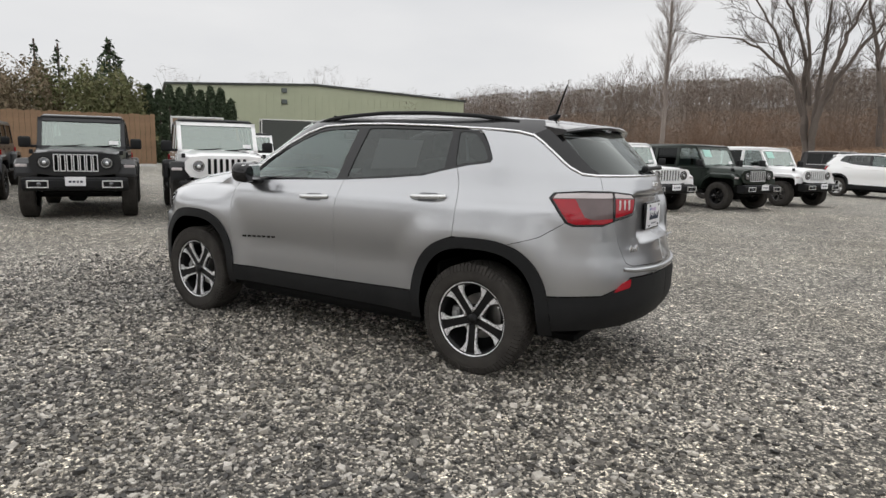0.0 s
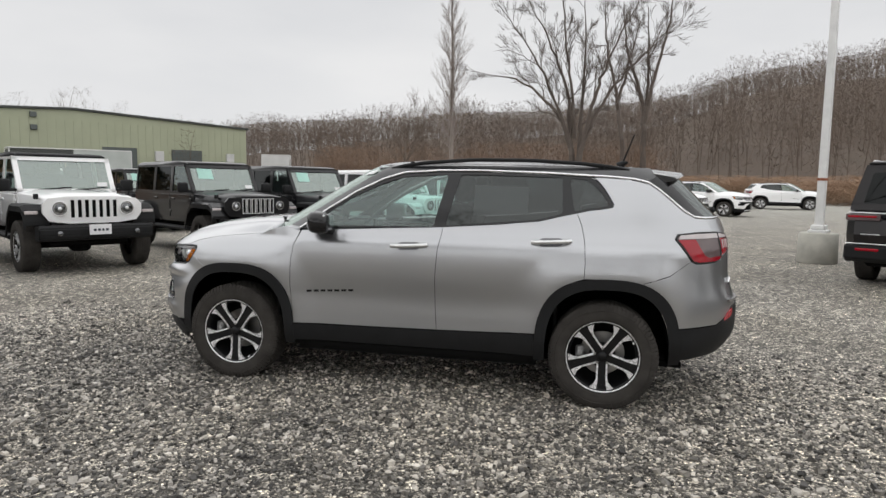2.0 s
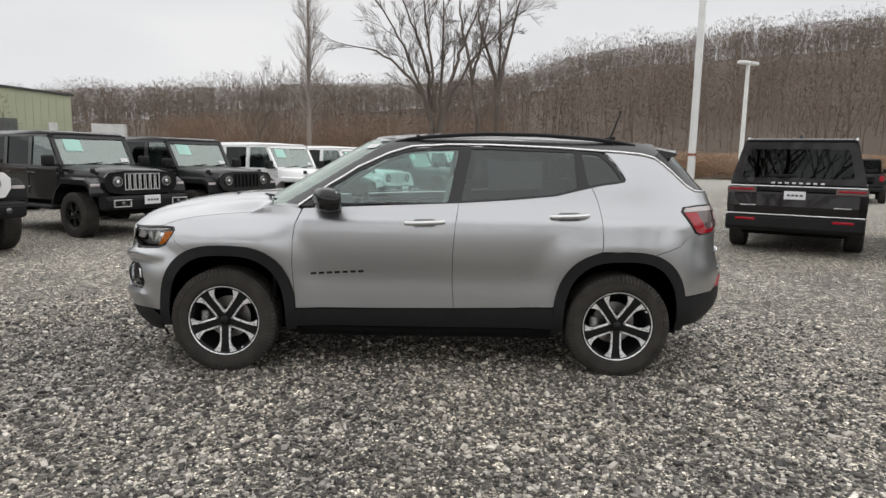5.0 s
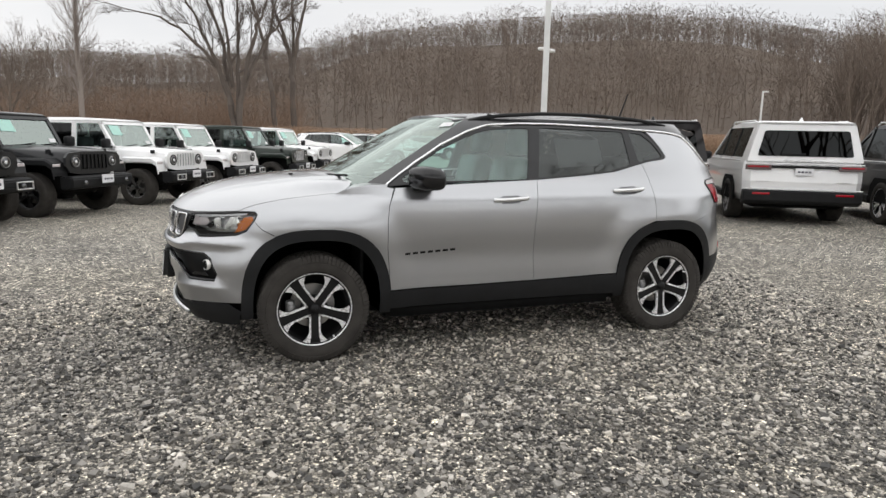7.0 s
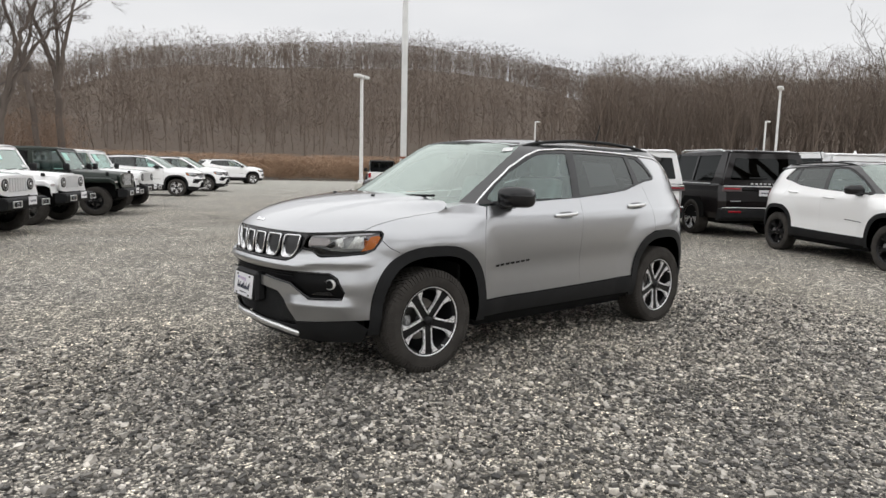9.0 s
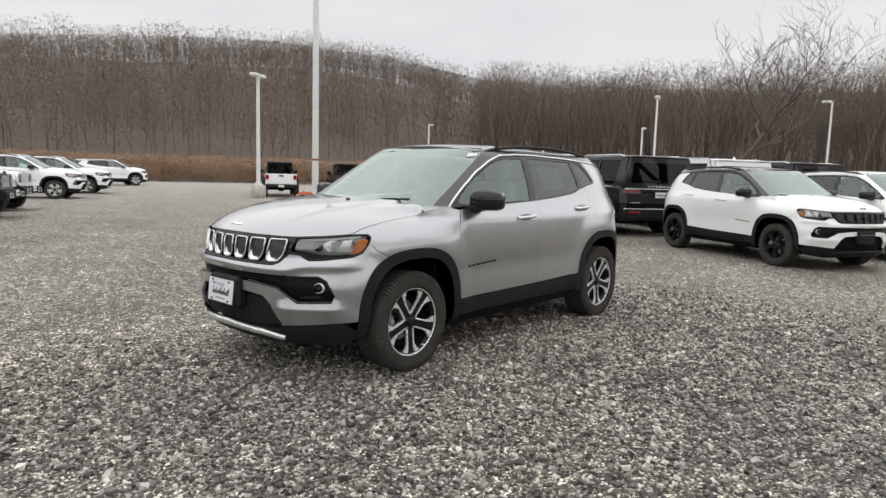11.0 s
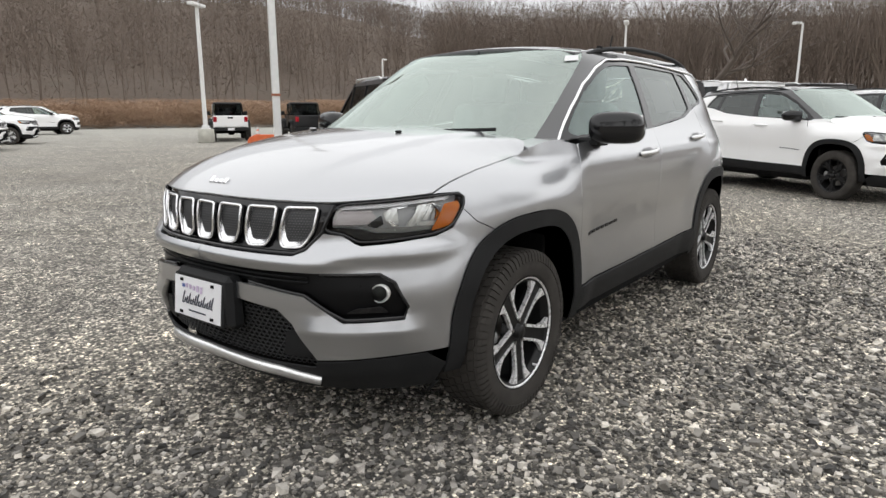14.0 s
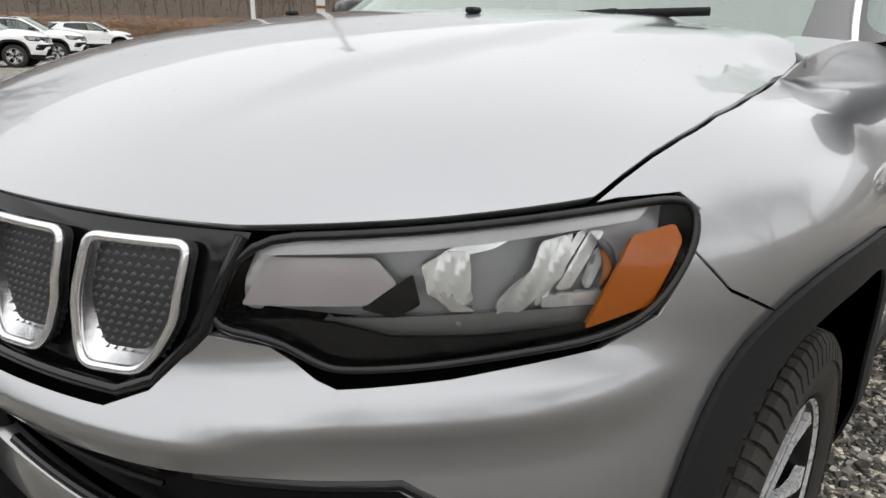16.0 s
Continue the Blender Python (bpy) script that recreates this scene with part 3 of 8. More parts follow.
def make_wheel(parent, x, y, z, r, width, rim_r, style, face, side):
    """A wheel at its hub; side -1 shows its face to -y. style: 'split' paired spokes, 'star' plain spokes."""
    wheel = empty("wheel")
    wheel.parent = parent
    wheel.matrix_basis = pose(x, y, z, 0, 0, 0 if side < 0 else 180)
    h = width / 2
    bm = bmesh.new()
    lathe(bm, [(rim_r - 0.004, h * 0.8), (rim_r + 0.012, h * 0.94), (rim_r + 0.045, h * 1.0), (r - 0.055, h * 1.02), (r - 0.022, h * 0.95), (r - 0.007, h * 0.82), (r - 0.006, -h * 0.82), (r - 0.022, -h * 0.95), (r - 0.055, -h * 1.02), (rim_r + 0.045, -h * 1.0), (rim_r + 0.02, -h * 0.97), (rim_r + 0.012, -h * 0.94), (rim_r - 0.004, -h * 0.8)], 60)
    tyre = part("tyre", fixed(bm), M_RUBBER, wheel, "", True)
    # tread blocks, staggered in rows
    vs, fs = [], []
    rows = 5
    for row in range(rows):
        cy = -h * 0.8 + (row + 0.5) * (1.6 * h / rows)
        for k in range(52):
            a = 2 * math.pi * (k + 0.5 * (row % 2)) / 52
            da, dy = 2 * math.pi / 52 * 0.39, 0.8 * h / rows * 0.84
            ring = []
            for rr in (r - 0.009, r):
                for sa, sy in ((-1, -1), (1, -1), (1, 1), (-1, 1)):
                    b = a + sa * da + sy * da * 0.25
                    ring.append((rr * math.cos(b), cy + sy * dy, rr * math.sin(b)))
            o = len(vs)
            vs += ring
            fs += [(o + 4, o + 5, o + 6, o + 7), (o, o + 1, o + 5, o + 4), (o + 1, o + 2, o + 6, o + 5), (o + 2, o + 3, o + 7, o + 6), (o + 3, o, o + 4, o + 7)]
    # lugs wrapping over the shoulders
    if style == "split":
        for sy in (-1, 1):
            for k in range(78):
                a, da = 2 * math.pi * k / 78, 2 * math.pi / 78 * 0.37
                o = len(vs)
                for b in (a - da, a + da):
                    for rr, yy in ((r - 0.001, 0.80), (r - 0.0035, 0.90), (r - 0.016, 0.985), (r - 0.045, 1.045), (r - 0.048, 1.0), (r - 0.03, 0.9), (r - 0.012, 0.80)):
                        bb = b + 0.12 * da * (yy - 0.8) * 10 * sy
                        vs.append((rr * math.cos(bb), sy * yy * h, rr * math.sin(bb)))
                fs += [(o, o + 1, o + 8, o + 7), (o + 1, o + 2, o + 9, o + 8), (o + 2, o + 3, o + 10, o + 9), (o + 3, o + 4, o + 11, o + 10), tuple(range(o, o + 7)), tuple(range(o + 13, o + 6, -1))]
    tb = bmesh.new()
    bv = [tb.verts.new(c) for c in vs]
    for q in fs:
        tb.faces.new([bv[i] for i in q])
    part("tread", fixed(tb), M_RUBBER, tyre)
    # barrel and lip
    bm = bmesh.new()
    lathe(bm, [(rim_r + 0.004, -h * 0.93), (rim_r + 0.006, -h * 0.86), (rim_r - 0.012, -h * 0.84), (rim_r - 0.02, -h * 0.5), (rim_r - 0.035, h * 0.6), (0.06, h * 0.62)], 48)
    part("barrel", fixed(bm), M_RIMDARK, wheel, "", True)
    bm = bmesh.new()
    lathe(bm, [(0.001, h * 0.2), (rim_r * 0.62, h * 0.2), (rim_r * 0.62, h * 0.34)], 32)
    part("brake_disc", fixed(bm), M_DISC, wheel)
    # spokes
    yf = -h * 0.80
    def bar(bm, a0, r0, w0, a1, r1, w1, y0, y1, thick):
        p, q = np.array([math.cos(a0), math.sin(a0)]) * r0, np.array([math.cos(a1), math.sin(a1)]) * r1
        t = (q - p) / np.linalg.norm(q - p)
        s = np.array([-t[1], t[0]])
        pts = [(p - s * w0, y0), (q - s * w1, y1), (q + s * w1, y1), (p + s * w0, y0)]
        f = [bm.verts.new((c[0], y, c[1])) for c, y in pts]
        bb = [bm.verts.new((c[0], y + thick, c[1])) for c, y in pts]
        bm.faces.new(f)
        bm.faces.new(bb[::-1])
        for i in range(4):
            bm.faces.new((f[i], bb[i], bb[(i + 1) % 4], f[(i + 1) % 4]))
    n = 5
    for k in range(n):
        c = 2 * math.pi * k / n + math.pi * 1.5
        back = bmesh.new()
        sp = bmesh.new()
        if style == "split":
            # a machined V frames the opening to the next spoke: thin along the spokes, flared at the rim
            q = rim_r / 0.232
            for s in (-1, 1):
                m = c + s * math.pi / n
                e = np.array([math.cos(c), math.sin(c)])
                f = np.array([-e[1], e[0]]) * s
                g = np.array([math.cos(m), math.sin(m)])
                # channel side and opening side, from the hub out, in (along the spoke, off its axis)
                chan = [g * 0.047 * q] + [(e * d + f * w) * q for d, w in ((0.060, 0.0235), (0.150, 0.0245), (0.188, 0.0280), (0.2275, 0.0350))]
                open_ = [g * 0.0625 * q] + [(e * d + f * w) * q for d, w in ((0.076, 0.0345), (0.150, 0.0360), (0.180, 0.0490), (0.2120, 0.0830))]
                ys = [yf + 0.014, yf + 0.011, yf + 0.003, yf - 0.002, yf - 0.005]
                rings = []
                for (px, pz), (ox, oz), y in zip(chan, open_, ys):
                    rings.append([sp.verts.new(v) for v in ((px, y, pz), (ox, y, oz), (ox, y + 0.016, oz), (px, y + 0.016, pz))])
                for a, b in zip(rings, rings[1:]):
                    for i in range(4):
                        sp.faces.new((a[i], b[i], b[(i + 1) % 4], a[(i + 1) % 4]))
                sp.faces.new(rings[0])
                sp.faces.new(rings[-1])
            bar(back, c, 0.03, 0.028, c, rim_r * 0.82, 0.030, yf + 0.019, yf + 0.006, 0.03)
            bar(back, c, rim_r * 0.80, 0.030, c, rim_r * 0.985, 0.046, yf + 0.006, yf + 0.004, 0.03)
        else:
            bar(sp, c, 0.05, 0.02, c, rim_r * 0.98, 0.024, yf + 0.01, yf, 0.02)
            for s in (-1, 1):
                bar(sp, c + s * 0.08, rim_r * 0.55, 0.009, c + s * 0.34, rim_r * 0.98, 0.012, yf + 0.006, yf, 0.02)
            bar(back, c, 0.05, 0.028, c, rim_r * 0.97, 0.034, yf + 0.032, yf + 0.026, 0.02)
        part("spoke", fixed(sp), face, wheel, "machined bright spoke edges" if style == "split" else "")
        part("spoke_backing", fixed(back), M_RIMDARK, wheel)
    bm = bmesh.new()
    lathe(bm, [(rim_r + 0.006, yf - 0.006), (rim_r + 0.003, yf - 0.012), (rim_r - 0.003, yf - 0.010), (rim_r - 0.009, yf + 0.02)], 60)
    part("rim_lip", fixed(bm), face, wheel, "", True)
    bm = bmesh.new()
    lathe(bm, [(0.0005, yf - 0.004), (0.026, yf - 0.004), (0.031, yf + 0.002), (0.031, yf + 0.02), (0.075, yf + 0.026), (0.085, yf + 0.05)], 30)
    part("hub_cap", fixed(bm), M_RIMDARK, wheel, "", True)
    for k in range(5):
        a = 2 * math.pi * k / 5 + math.pi / 2
        part("wheel_nut", cyl_bm(bmesh.new(), 0.0075, 0.008, 0.02, pose(0.052 * math.cos(a), yf + 0.018, 0.052 * math.sin(a), 90), 8), M_DISC, wheel)
    # caliper beside the disc, valve at the rim
    bm = bmesh.new()
    box_bm(bm, -0.175, -0.115, yf + 0.045, yf + 0.09, -0.05, 0.055, 0.018, seg=2)
    box_bm(bm, -0.165, -0.125, yf + 0.035, yf + 0.05, -0.025, 0.03, 0.012, seg=2)
    part("brake_caliper", bm, M_CALIPER, wheel, "grey brake caliper", True)
    a = -1.0 if x * side > 0 else 0.5
    part("valve_cap", cyl_bm(bmesh.new(), 0.006, 0.005, 0.02, pose(rim_r * 0.93 * math.cos(a), yf - 0.004, rim_r * 0.93 * math.sin(a), 90), 8), M_PLATE, wheel)
    return wheel

# ---- bare trees ----
def limb_arrays(segs, sides=3):
    """Tapered prisms for segments (p, q, r0, r1), as arrays."""
    p, q = np.array([s[0] for s in segs]), np.array([s[1] for s in segs])
    r0, r1 = np.array([s[2] for s in segs])[:, None], np.array([s[3] for s in segs])[:, None]
    d = q - p
    d /= np.linalg.norm(d, axis=1, keepdims=True) + 1e-9
    side = np.cross(d, np.where(np.abs(d[:, 2:3]) > 0.9, [[1.0, 0, 0]], [[0, 0, 1.0]]))
    side /= np.linalg.norm(side, axis=1, keepdims=True) + 1e-9
    up = np.cross(d, side)
    rings = []
    for k in range(sides):
        a = 2 * math.pi * k / sides
        o = side * math.cos(a) + up * math.sin(a)
        rings += [p + o * r0, q + o * r1]
    v = np.stack(rings, 1).reshape(-1, 3)
    base = (np.arange(len(segs)) * 2 * sides)[:, None]
    f = [base + np.array([2 * k, 2 * ((k + 1) % sides), 2 * ((k + 1) % sides) + 1, 2 * k + 1]) for k in range(sides)]
    return v, np.concatenate(f)


def grow(rng, height, spread, depth, r0, kids, lean=0.06, first=0.3, up=0.45, wig=0.12, steps=(6, 4, 3, 3, 2), thin=0.004, slim=0.62):
    """Segments of a leafless tree: a wandering trunk that forks again and again."""
    segs = []

    def branch(p, d, length, r, level):
        n = steps[level]
        pts, dirs = [p], []
        for k in range(n):
            d = d + rng.normal(0, wig, 3) + np.array([0, 0, 0.05 * level])
            d = d / np.linalg.norm(d)
            pts.append(pts[-1] + d * length / n)
            dirs.append(d)
        for k in range(n):
            a, b = r * (1 - 0.75 * k / n), r * (1 - 0.75 * (k + 1) / n)
            segs.append((pts[k], pts[k + 1], a, b))
        if level == depth:
            return
        for c in range(kids[level]):
            f = (first if level == 0 else 0.25) + (1 - (first if level == 0 else 0.25)) * (c + rng.random()) / kids[level]
            k = min(n - 1, int(f * n))
            start = pts[k] + (pts[k + 1] - pts[k]) * (f * n - k)
            az = rng.random() * 2 * math.pi
            out = np.array([math.cos(az), math.sin(az), 0.0]) * spread
            nd = dirs[k] * up + out * (0.9 if level == 0 else 0.7) + np.array([0, 0, 0.25])
            nd /= np.linalg.norm(nd)
            branch(start, nd, length * (0.62 - 0.25 * (f - 0.3)) * (0.75 + 0.5 * rng.random()), r * (1 - 0.75 * f) * slim + thin, level + 1)

    branch(np.zeros(3), np.array([rng.normal(0, lean), rng.normal(0, lean), 1.0]), height, r0, 0)
    k = height / max(s[1][2] for s in segs)
    return [(p * k, q * k, a, b) for p, q, a, b in segs]


def lone_tree(name, x, y, segs, label, mat):
    base = empty(name, pose(x, y, float(land(np.array(x), np.array(y)))))
    cut = max(s[2] for s in segs) * 0.22
    for nm, keep, sides in (("trunk", [s for s in segs if s[2] >= cut], 7), ("crown", [s for s in segs if s[2] < cut], 3)):
        v, f = limb_arrays(keep, sides)
        ob = new(nm, fast_mesh(nm, v, f, mat, True))
        ob.parent = base
    return tagged(base, label, "tree")


rng = np.random.default_rng(5)


def forked(rng, height, trunks, **kw):
    segs = []
    for k in range(trunks):
        g = grow(rng, height * (0.9 + 0.2 * rng.random()), **kw)
        t = np.array([math.cos(2.4 * k), math.sin(2.4 * k)]) * 0.2
        for p, q, a, b in g:
            sh = lambda w: w + np.array([t[0] * (1 + w[2] * 0.55), t[1] * (1 + w[2] * 0.55), 0])
            segs.append((sh(p), sh(q), a, b))
    return segs


def limbed(rng, limbs, twig, per):
    """A tree from its main limbs (points and foot radius), with side branches grown along each."""
    segs = []
    for pts, r0, r1 in limbs:
        p = np.array(pts, float)
        t = np.linspace(0, len(p) - 1, 6 * (len(p) - 1) + 1)
        i = np.clip(t.astype(int), 0, len(p) - 2)
        u = (t - i)[:, None]
        m = np.gradient(p, axis=0)
        h = (2 * u ** 3 - 3 * u ** 2 + 1) * p[i] + (u ** 3 - 2 * u ** 2 + u) * m[i] + (3 * u ** 2 - 2 * u ** 3) * p[i + 1] + (u ** 3 - u ** 2) * m[i + 1]
        h[1:-1] += rng.normal(0, 0.05, h[1:-1].shape)
        rad = np.linspace(r0, r1, len(h))
        segs += [(h[k], h[k + 1], rad[k], rad[k + 1]) for k in range(len(h) - 1)]
        for f in np.linspace(0.38, 1.0, per):
            k = min(len(h) - 2, int(f * (len(h) - 1)))
            d = h[k + 1] - h[k]
            d = d / np.linalg.norm(d) * 0.8 + rng.normal(0, 0.45, 3) + np.array([0, 0, 0.35])
            d /= np.linalg.norm(d)
            side = np.cross(d, [0.3, 1, 0.1])
            side /= np.linalg.norm(side)
            turn = np.stack([side, np.cross(d, side), d], 1)
            g = grow(rng, twig * rng.uniform(0.6, 1.25) * (1.15 - 0.5 * f), 0.75, 3, max(0.02, rad[k] * 0.5), (6, 5, 4), first=0.2, up=0.8, wig=0.16, slim=0.5, thin=0.0065)
            segs += [(h[k] + turn @ a, h[k] + turn @ b, q, w) for a, b, q, w in g]
    return segs


def slender(rng, height, reach, n):
    """An upright tree: one straight stem, many thin rising side branches with fine twigs, widest at mid height."""
    z = np.linspace(0, height, 15)
    w = np.cumsum(rng.normal(0, 0.04, (15, 2)), 0)
    stem = np.stack([w[:, 0], w[:, 1], z], 1)
    segs = [(stem[k], stem[k + 1], 0.21 * (1 - k / 15) + 0.015, 0.21 * (1 - (k + 1) / 15) + 0.015) for k in range(14)]
    for k in range(n):
        f = 0.18 + 0.8 * (k + rng.random()) / n
        p = np.array([np.interp(f * height, z, stem[:, i]) for i in range(3)])
        az = 2.4 * k + rng.normal(0, 0.4)
        long = (0.5 + reach * (1.04 - f) * min(1.0, 0.45 + 2.2 * (f - 0.18))) * rng.uniform(0.75, 1.15)
        d = np.array([math.cos(az), math.sin(az), 2.1 + 0.6 * f])
        d /= np.linalg.norm(d)
        side = np.cross(d, [0.3, 1, 0.1])
        side /= np.linalg.norm(side)
        turn = np.stack([side, np.cross(d, side), d], 1)
        for a, b, q, r in grow(rng, long, 0.5, 2, 0.03 * (1.15 - f) + 0.008, (8, 5), first=0.2, up=1.0, wig=0.09, slim=0.5, thin=0.004):
            segs.append((p + turn @ a, p + turn @ b, q, r))
    return segs


lone_tree("bare_tree", 0.6, 46, limbed(rng, (
    (((0, 0, -0.3), (-0.3, 0, 3.2), (-1.2, 0.3, 6.4), (-4.2, 1.0, 9.3), (-8.6, 1.5, 10.4)), 0.25, 0.02),
    (((-0.1, 0.1, 1.0), (-0.5, 0.4, 5.0), (-0.9, 0.8, 8.6), (-2.4, 1.2, 12.5), (-4.4, 2.0, 16.5)), 0.22, 0.02),
    (((0.1, 0, 0.8), (0.4, -0.3, 4.6), (1.3, -0.6, 8.4), (2.3, -0.9, 11.0), (4.6, -1.6, 16.0)), 0.23, 0.02),
    (((0.0, 0, 1.5), (0.2, 0.4, 6.0), (0.4, 1.4, 10.5), (0.2, 2.4, 17.5)), 0.20, 0.02),
    (((-0.4, 0.2, 4.0), (-1.6, -0.4, 7.4), (-3.4, -0.8, 11.0), (-6.2, -1.0, 15.0)), 0.16, 0.02),
    (((0.5, -0.3, 4.8), (2.0, 0.4, 8.0), (4.2, 0.8, 10.8), (7.4, 1.0, 13.6)), 0.15, 0.02),
    (((-0.2, 0.3, 5.0), (-0.6, -0.6, 9.0), (-1.2, -1.2, 13.0), (-1.6, -1.6, 18.0)), 0.14, 0.02)), 4.4, 8), "large leafless tree with spreading forked grey limbs", M_BARK)
lone_tree("bare_tree", 5.2, 62, limbed(rng, (
    (((0, 0, -0.3), (-0.4, 0, 5.0), (-1.2, 0.2, 10.5), (-2.2, 0.4, 15.0), (-2.6, 0.3, 19.5)), 0.30, 0.03),
    (((-1.0, 0.1, 9.5), (-0.2, 0.3, 12.5), (0.8, 0.6, 17.0)), 0.18, 0.04)), 4.0, 9), "tall leafless tree with a dark straight trunk", M_BARK)
lone_tree("bare_tree", 6.9, 63, limbed(rng, (
    (((0, 0, -0.3), (0.0, 0, 6.0), (-0.4, 0.2, 10.0), (-1.8, 0.4, 14.5), (-2.4, 0.8, 19.5)), 0.36, 0.03),
    (((0.0, 0, 7.5), (0.5, -0.2, 11.0), (1.6, -0.4, 15.5), (2.2, -0.8, 20.0)), 0.24, 0.05),
    (((0.0, 0, 8.5), (0.2, 0.6, 13.0), (0.0, 1.2, 19.0)), 0.2, 0.04)), 4.0, 8), "tall leafless tree with a dark forked trunk", M_BARK)
lone_tree("bare_tree", -10.2, 51, slender(rng, 19.0, 6.0, 80), "slender upright leafless tree with fine pale twigs", M_PALE)
lone_tree("bare_tree", -16.5, 58, grow(rng, 11.0, 0.7, 4, 0.2, (14, 6, 4, 3), first=0.2, slim=0.4, thin=0.008), "small leafless tree with fine twigs", M_WOOD)
lone_tree("bare_tree", 46, 12.5, forked(rng, 14.5, 1, spread=1.0, depth=4, r0=0.30, kids=(9, 6, 4, 3), first=0.35, up=0.45, wig=0.2, slim=0.5, thin=0.008), "leafless tree with a thick gnarled trunk", M_BARK)


# bare trees on the other side of the lot, mirrored in paint and glass
_far = forked(rng, 13.0, 2, spread=0.9, depth=3, r0=0.28, kids=(9, 6, 5), first=0.3, up=0.55, wig=0.15, slim=0.5, thin=0.01)
_first = lone_tree("bare_tree", -14, -21, _far, "leafless tree with spreading limbs across the lot", M_BARK)
for x, y, turn, k in ((-5, -19, 70, 1.2), (3.5, -22, 150, 1.0), (11, -18.5, 230, 1.2), (20, -19, 300, 1.1), (-23, -16, 20, 1.15), (-30, -9, 100, 1.05), (-35, -2, 190, 1.1)):
    copy_thing(_first, pose(x, y, float(land(np.array(x), np.array(y))), 0, 0, turn) @ Matrix.Scale(k, 4))


def scatter(name, spots, kinds, mat, label, category, sides=3):
    """Many small plants joined into one object: kinds are (verts, faces), placed, turned and scaled."""
    vs, fs, n = [], [], 0
    for x, y, z, s, sz, turn, k in spots:
        v, f = kinds[int(k)]
        c, d = math.cos(turn), math.sin(turn)
        w = np.stack([x + s * (c * v[:, 0] - d * v[:, 1]), y + s * (d * v[:, 0] + c * v[:, 1]), z + sz * v[:, 2]], 1)
        vs.append(w)
        fs.append(f + n)
        n += len(v)
    ob = new(name, fast_mesh(name, np.concatenate(vs), np.concatenate(fs), mat))
    return tagged(ob, label, category, kind="stuff")


def sprays(r, n, low, wide, length, thick):
    """Fine twigs in an egg-shaped crown over a unit trunk, each a thin sliver."""
    z = low + (1 - low) * r.random(n) ** 0.8
    t = (z - low) / (1 - low)
    rad = wide * np.sqrt(np.clip(np.sin(np.pi * (0.12 + 0.83 * t)), 0, 1)) * np.sqrt(r.random(n))
    az = r.random(n) * 2 * np.pi
    c = np.stack([rad * np.cos(az), rad * np.sin(az), z], 1)
    d = np.stack([np.cos(az) * 0.6, np.sin(az) * 0.6, 0.55 + 0 * az], 1) + r.normal(0, 0.5, (n, 3))
    d *= (length * r.uniform(0.5, 1.3, n) / np.linalg.norm(d, axis=1))[:, None]
    w = r.normal(0, 1, (n, 3))
    w *= (thick / np.linalg.norm(w, axis=1))[:, None]
    v = np.stack([c - w, c + w, c + d], 1)
    v[:, :, 2] = v[:, :, 2].clip(0.02, 1.04)
    return v.reshape(-1, 3), 3 * np.arange(n)[:, None] + np.arange(3)


def joined(*pieces):
    vs, fs, n = [], [], 0
    for v, f in pieces:
        vs.append(v)
        fs.append(np.concatenate([f[:, :3], f[:, [0, 2, 3]]]) + n if f.shape[1] == 4 else f + n)
        n += len(v)
    return np.concatenate(vs), np.concatenate(fs)


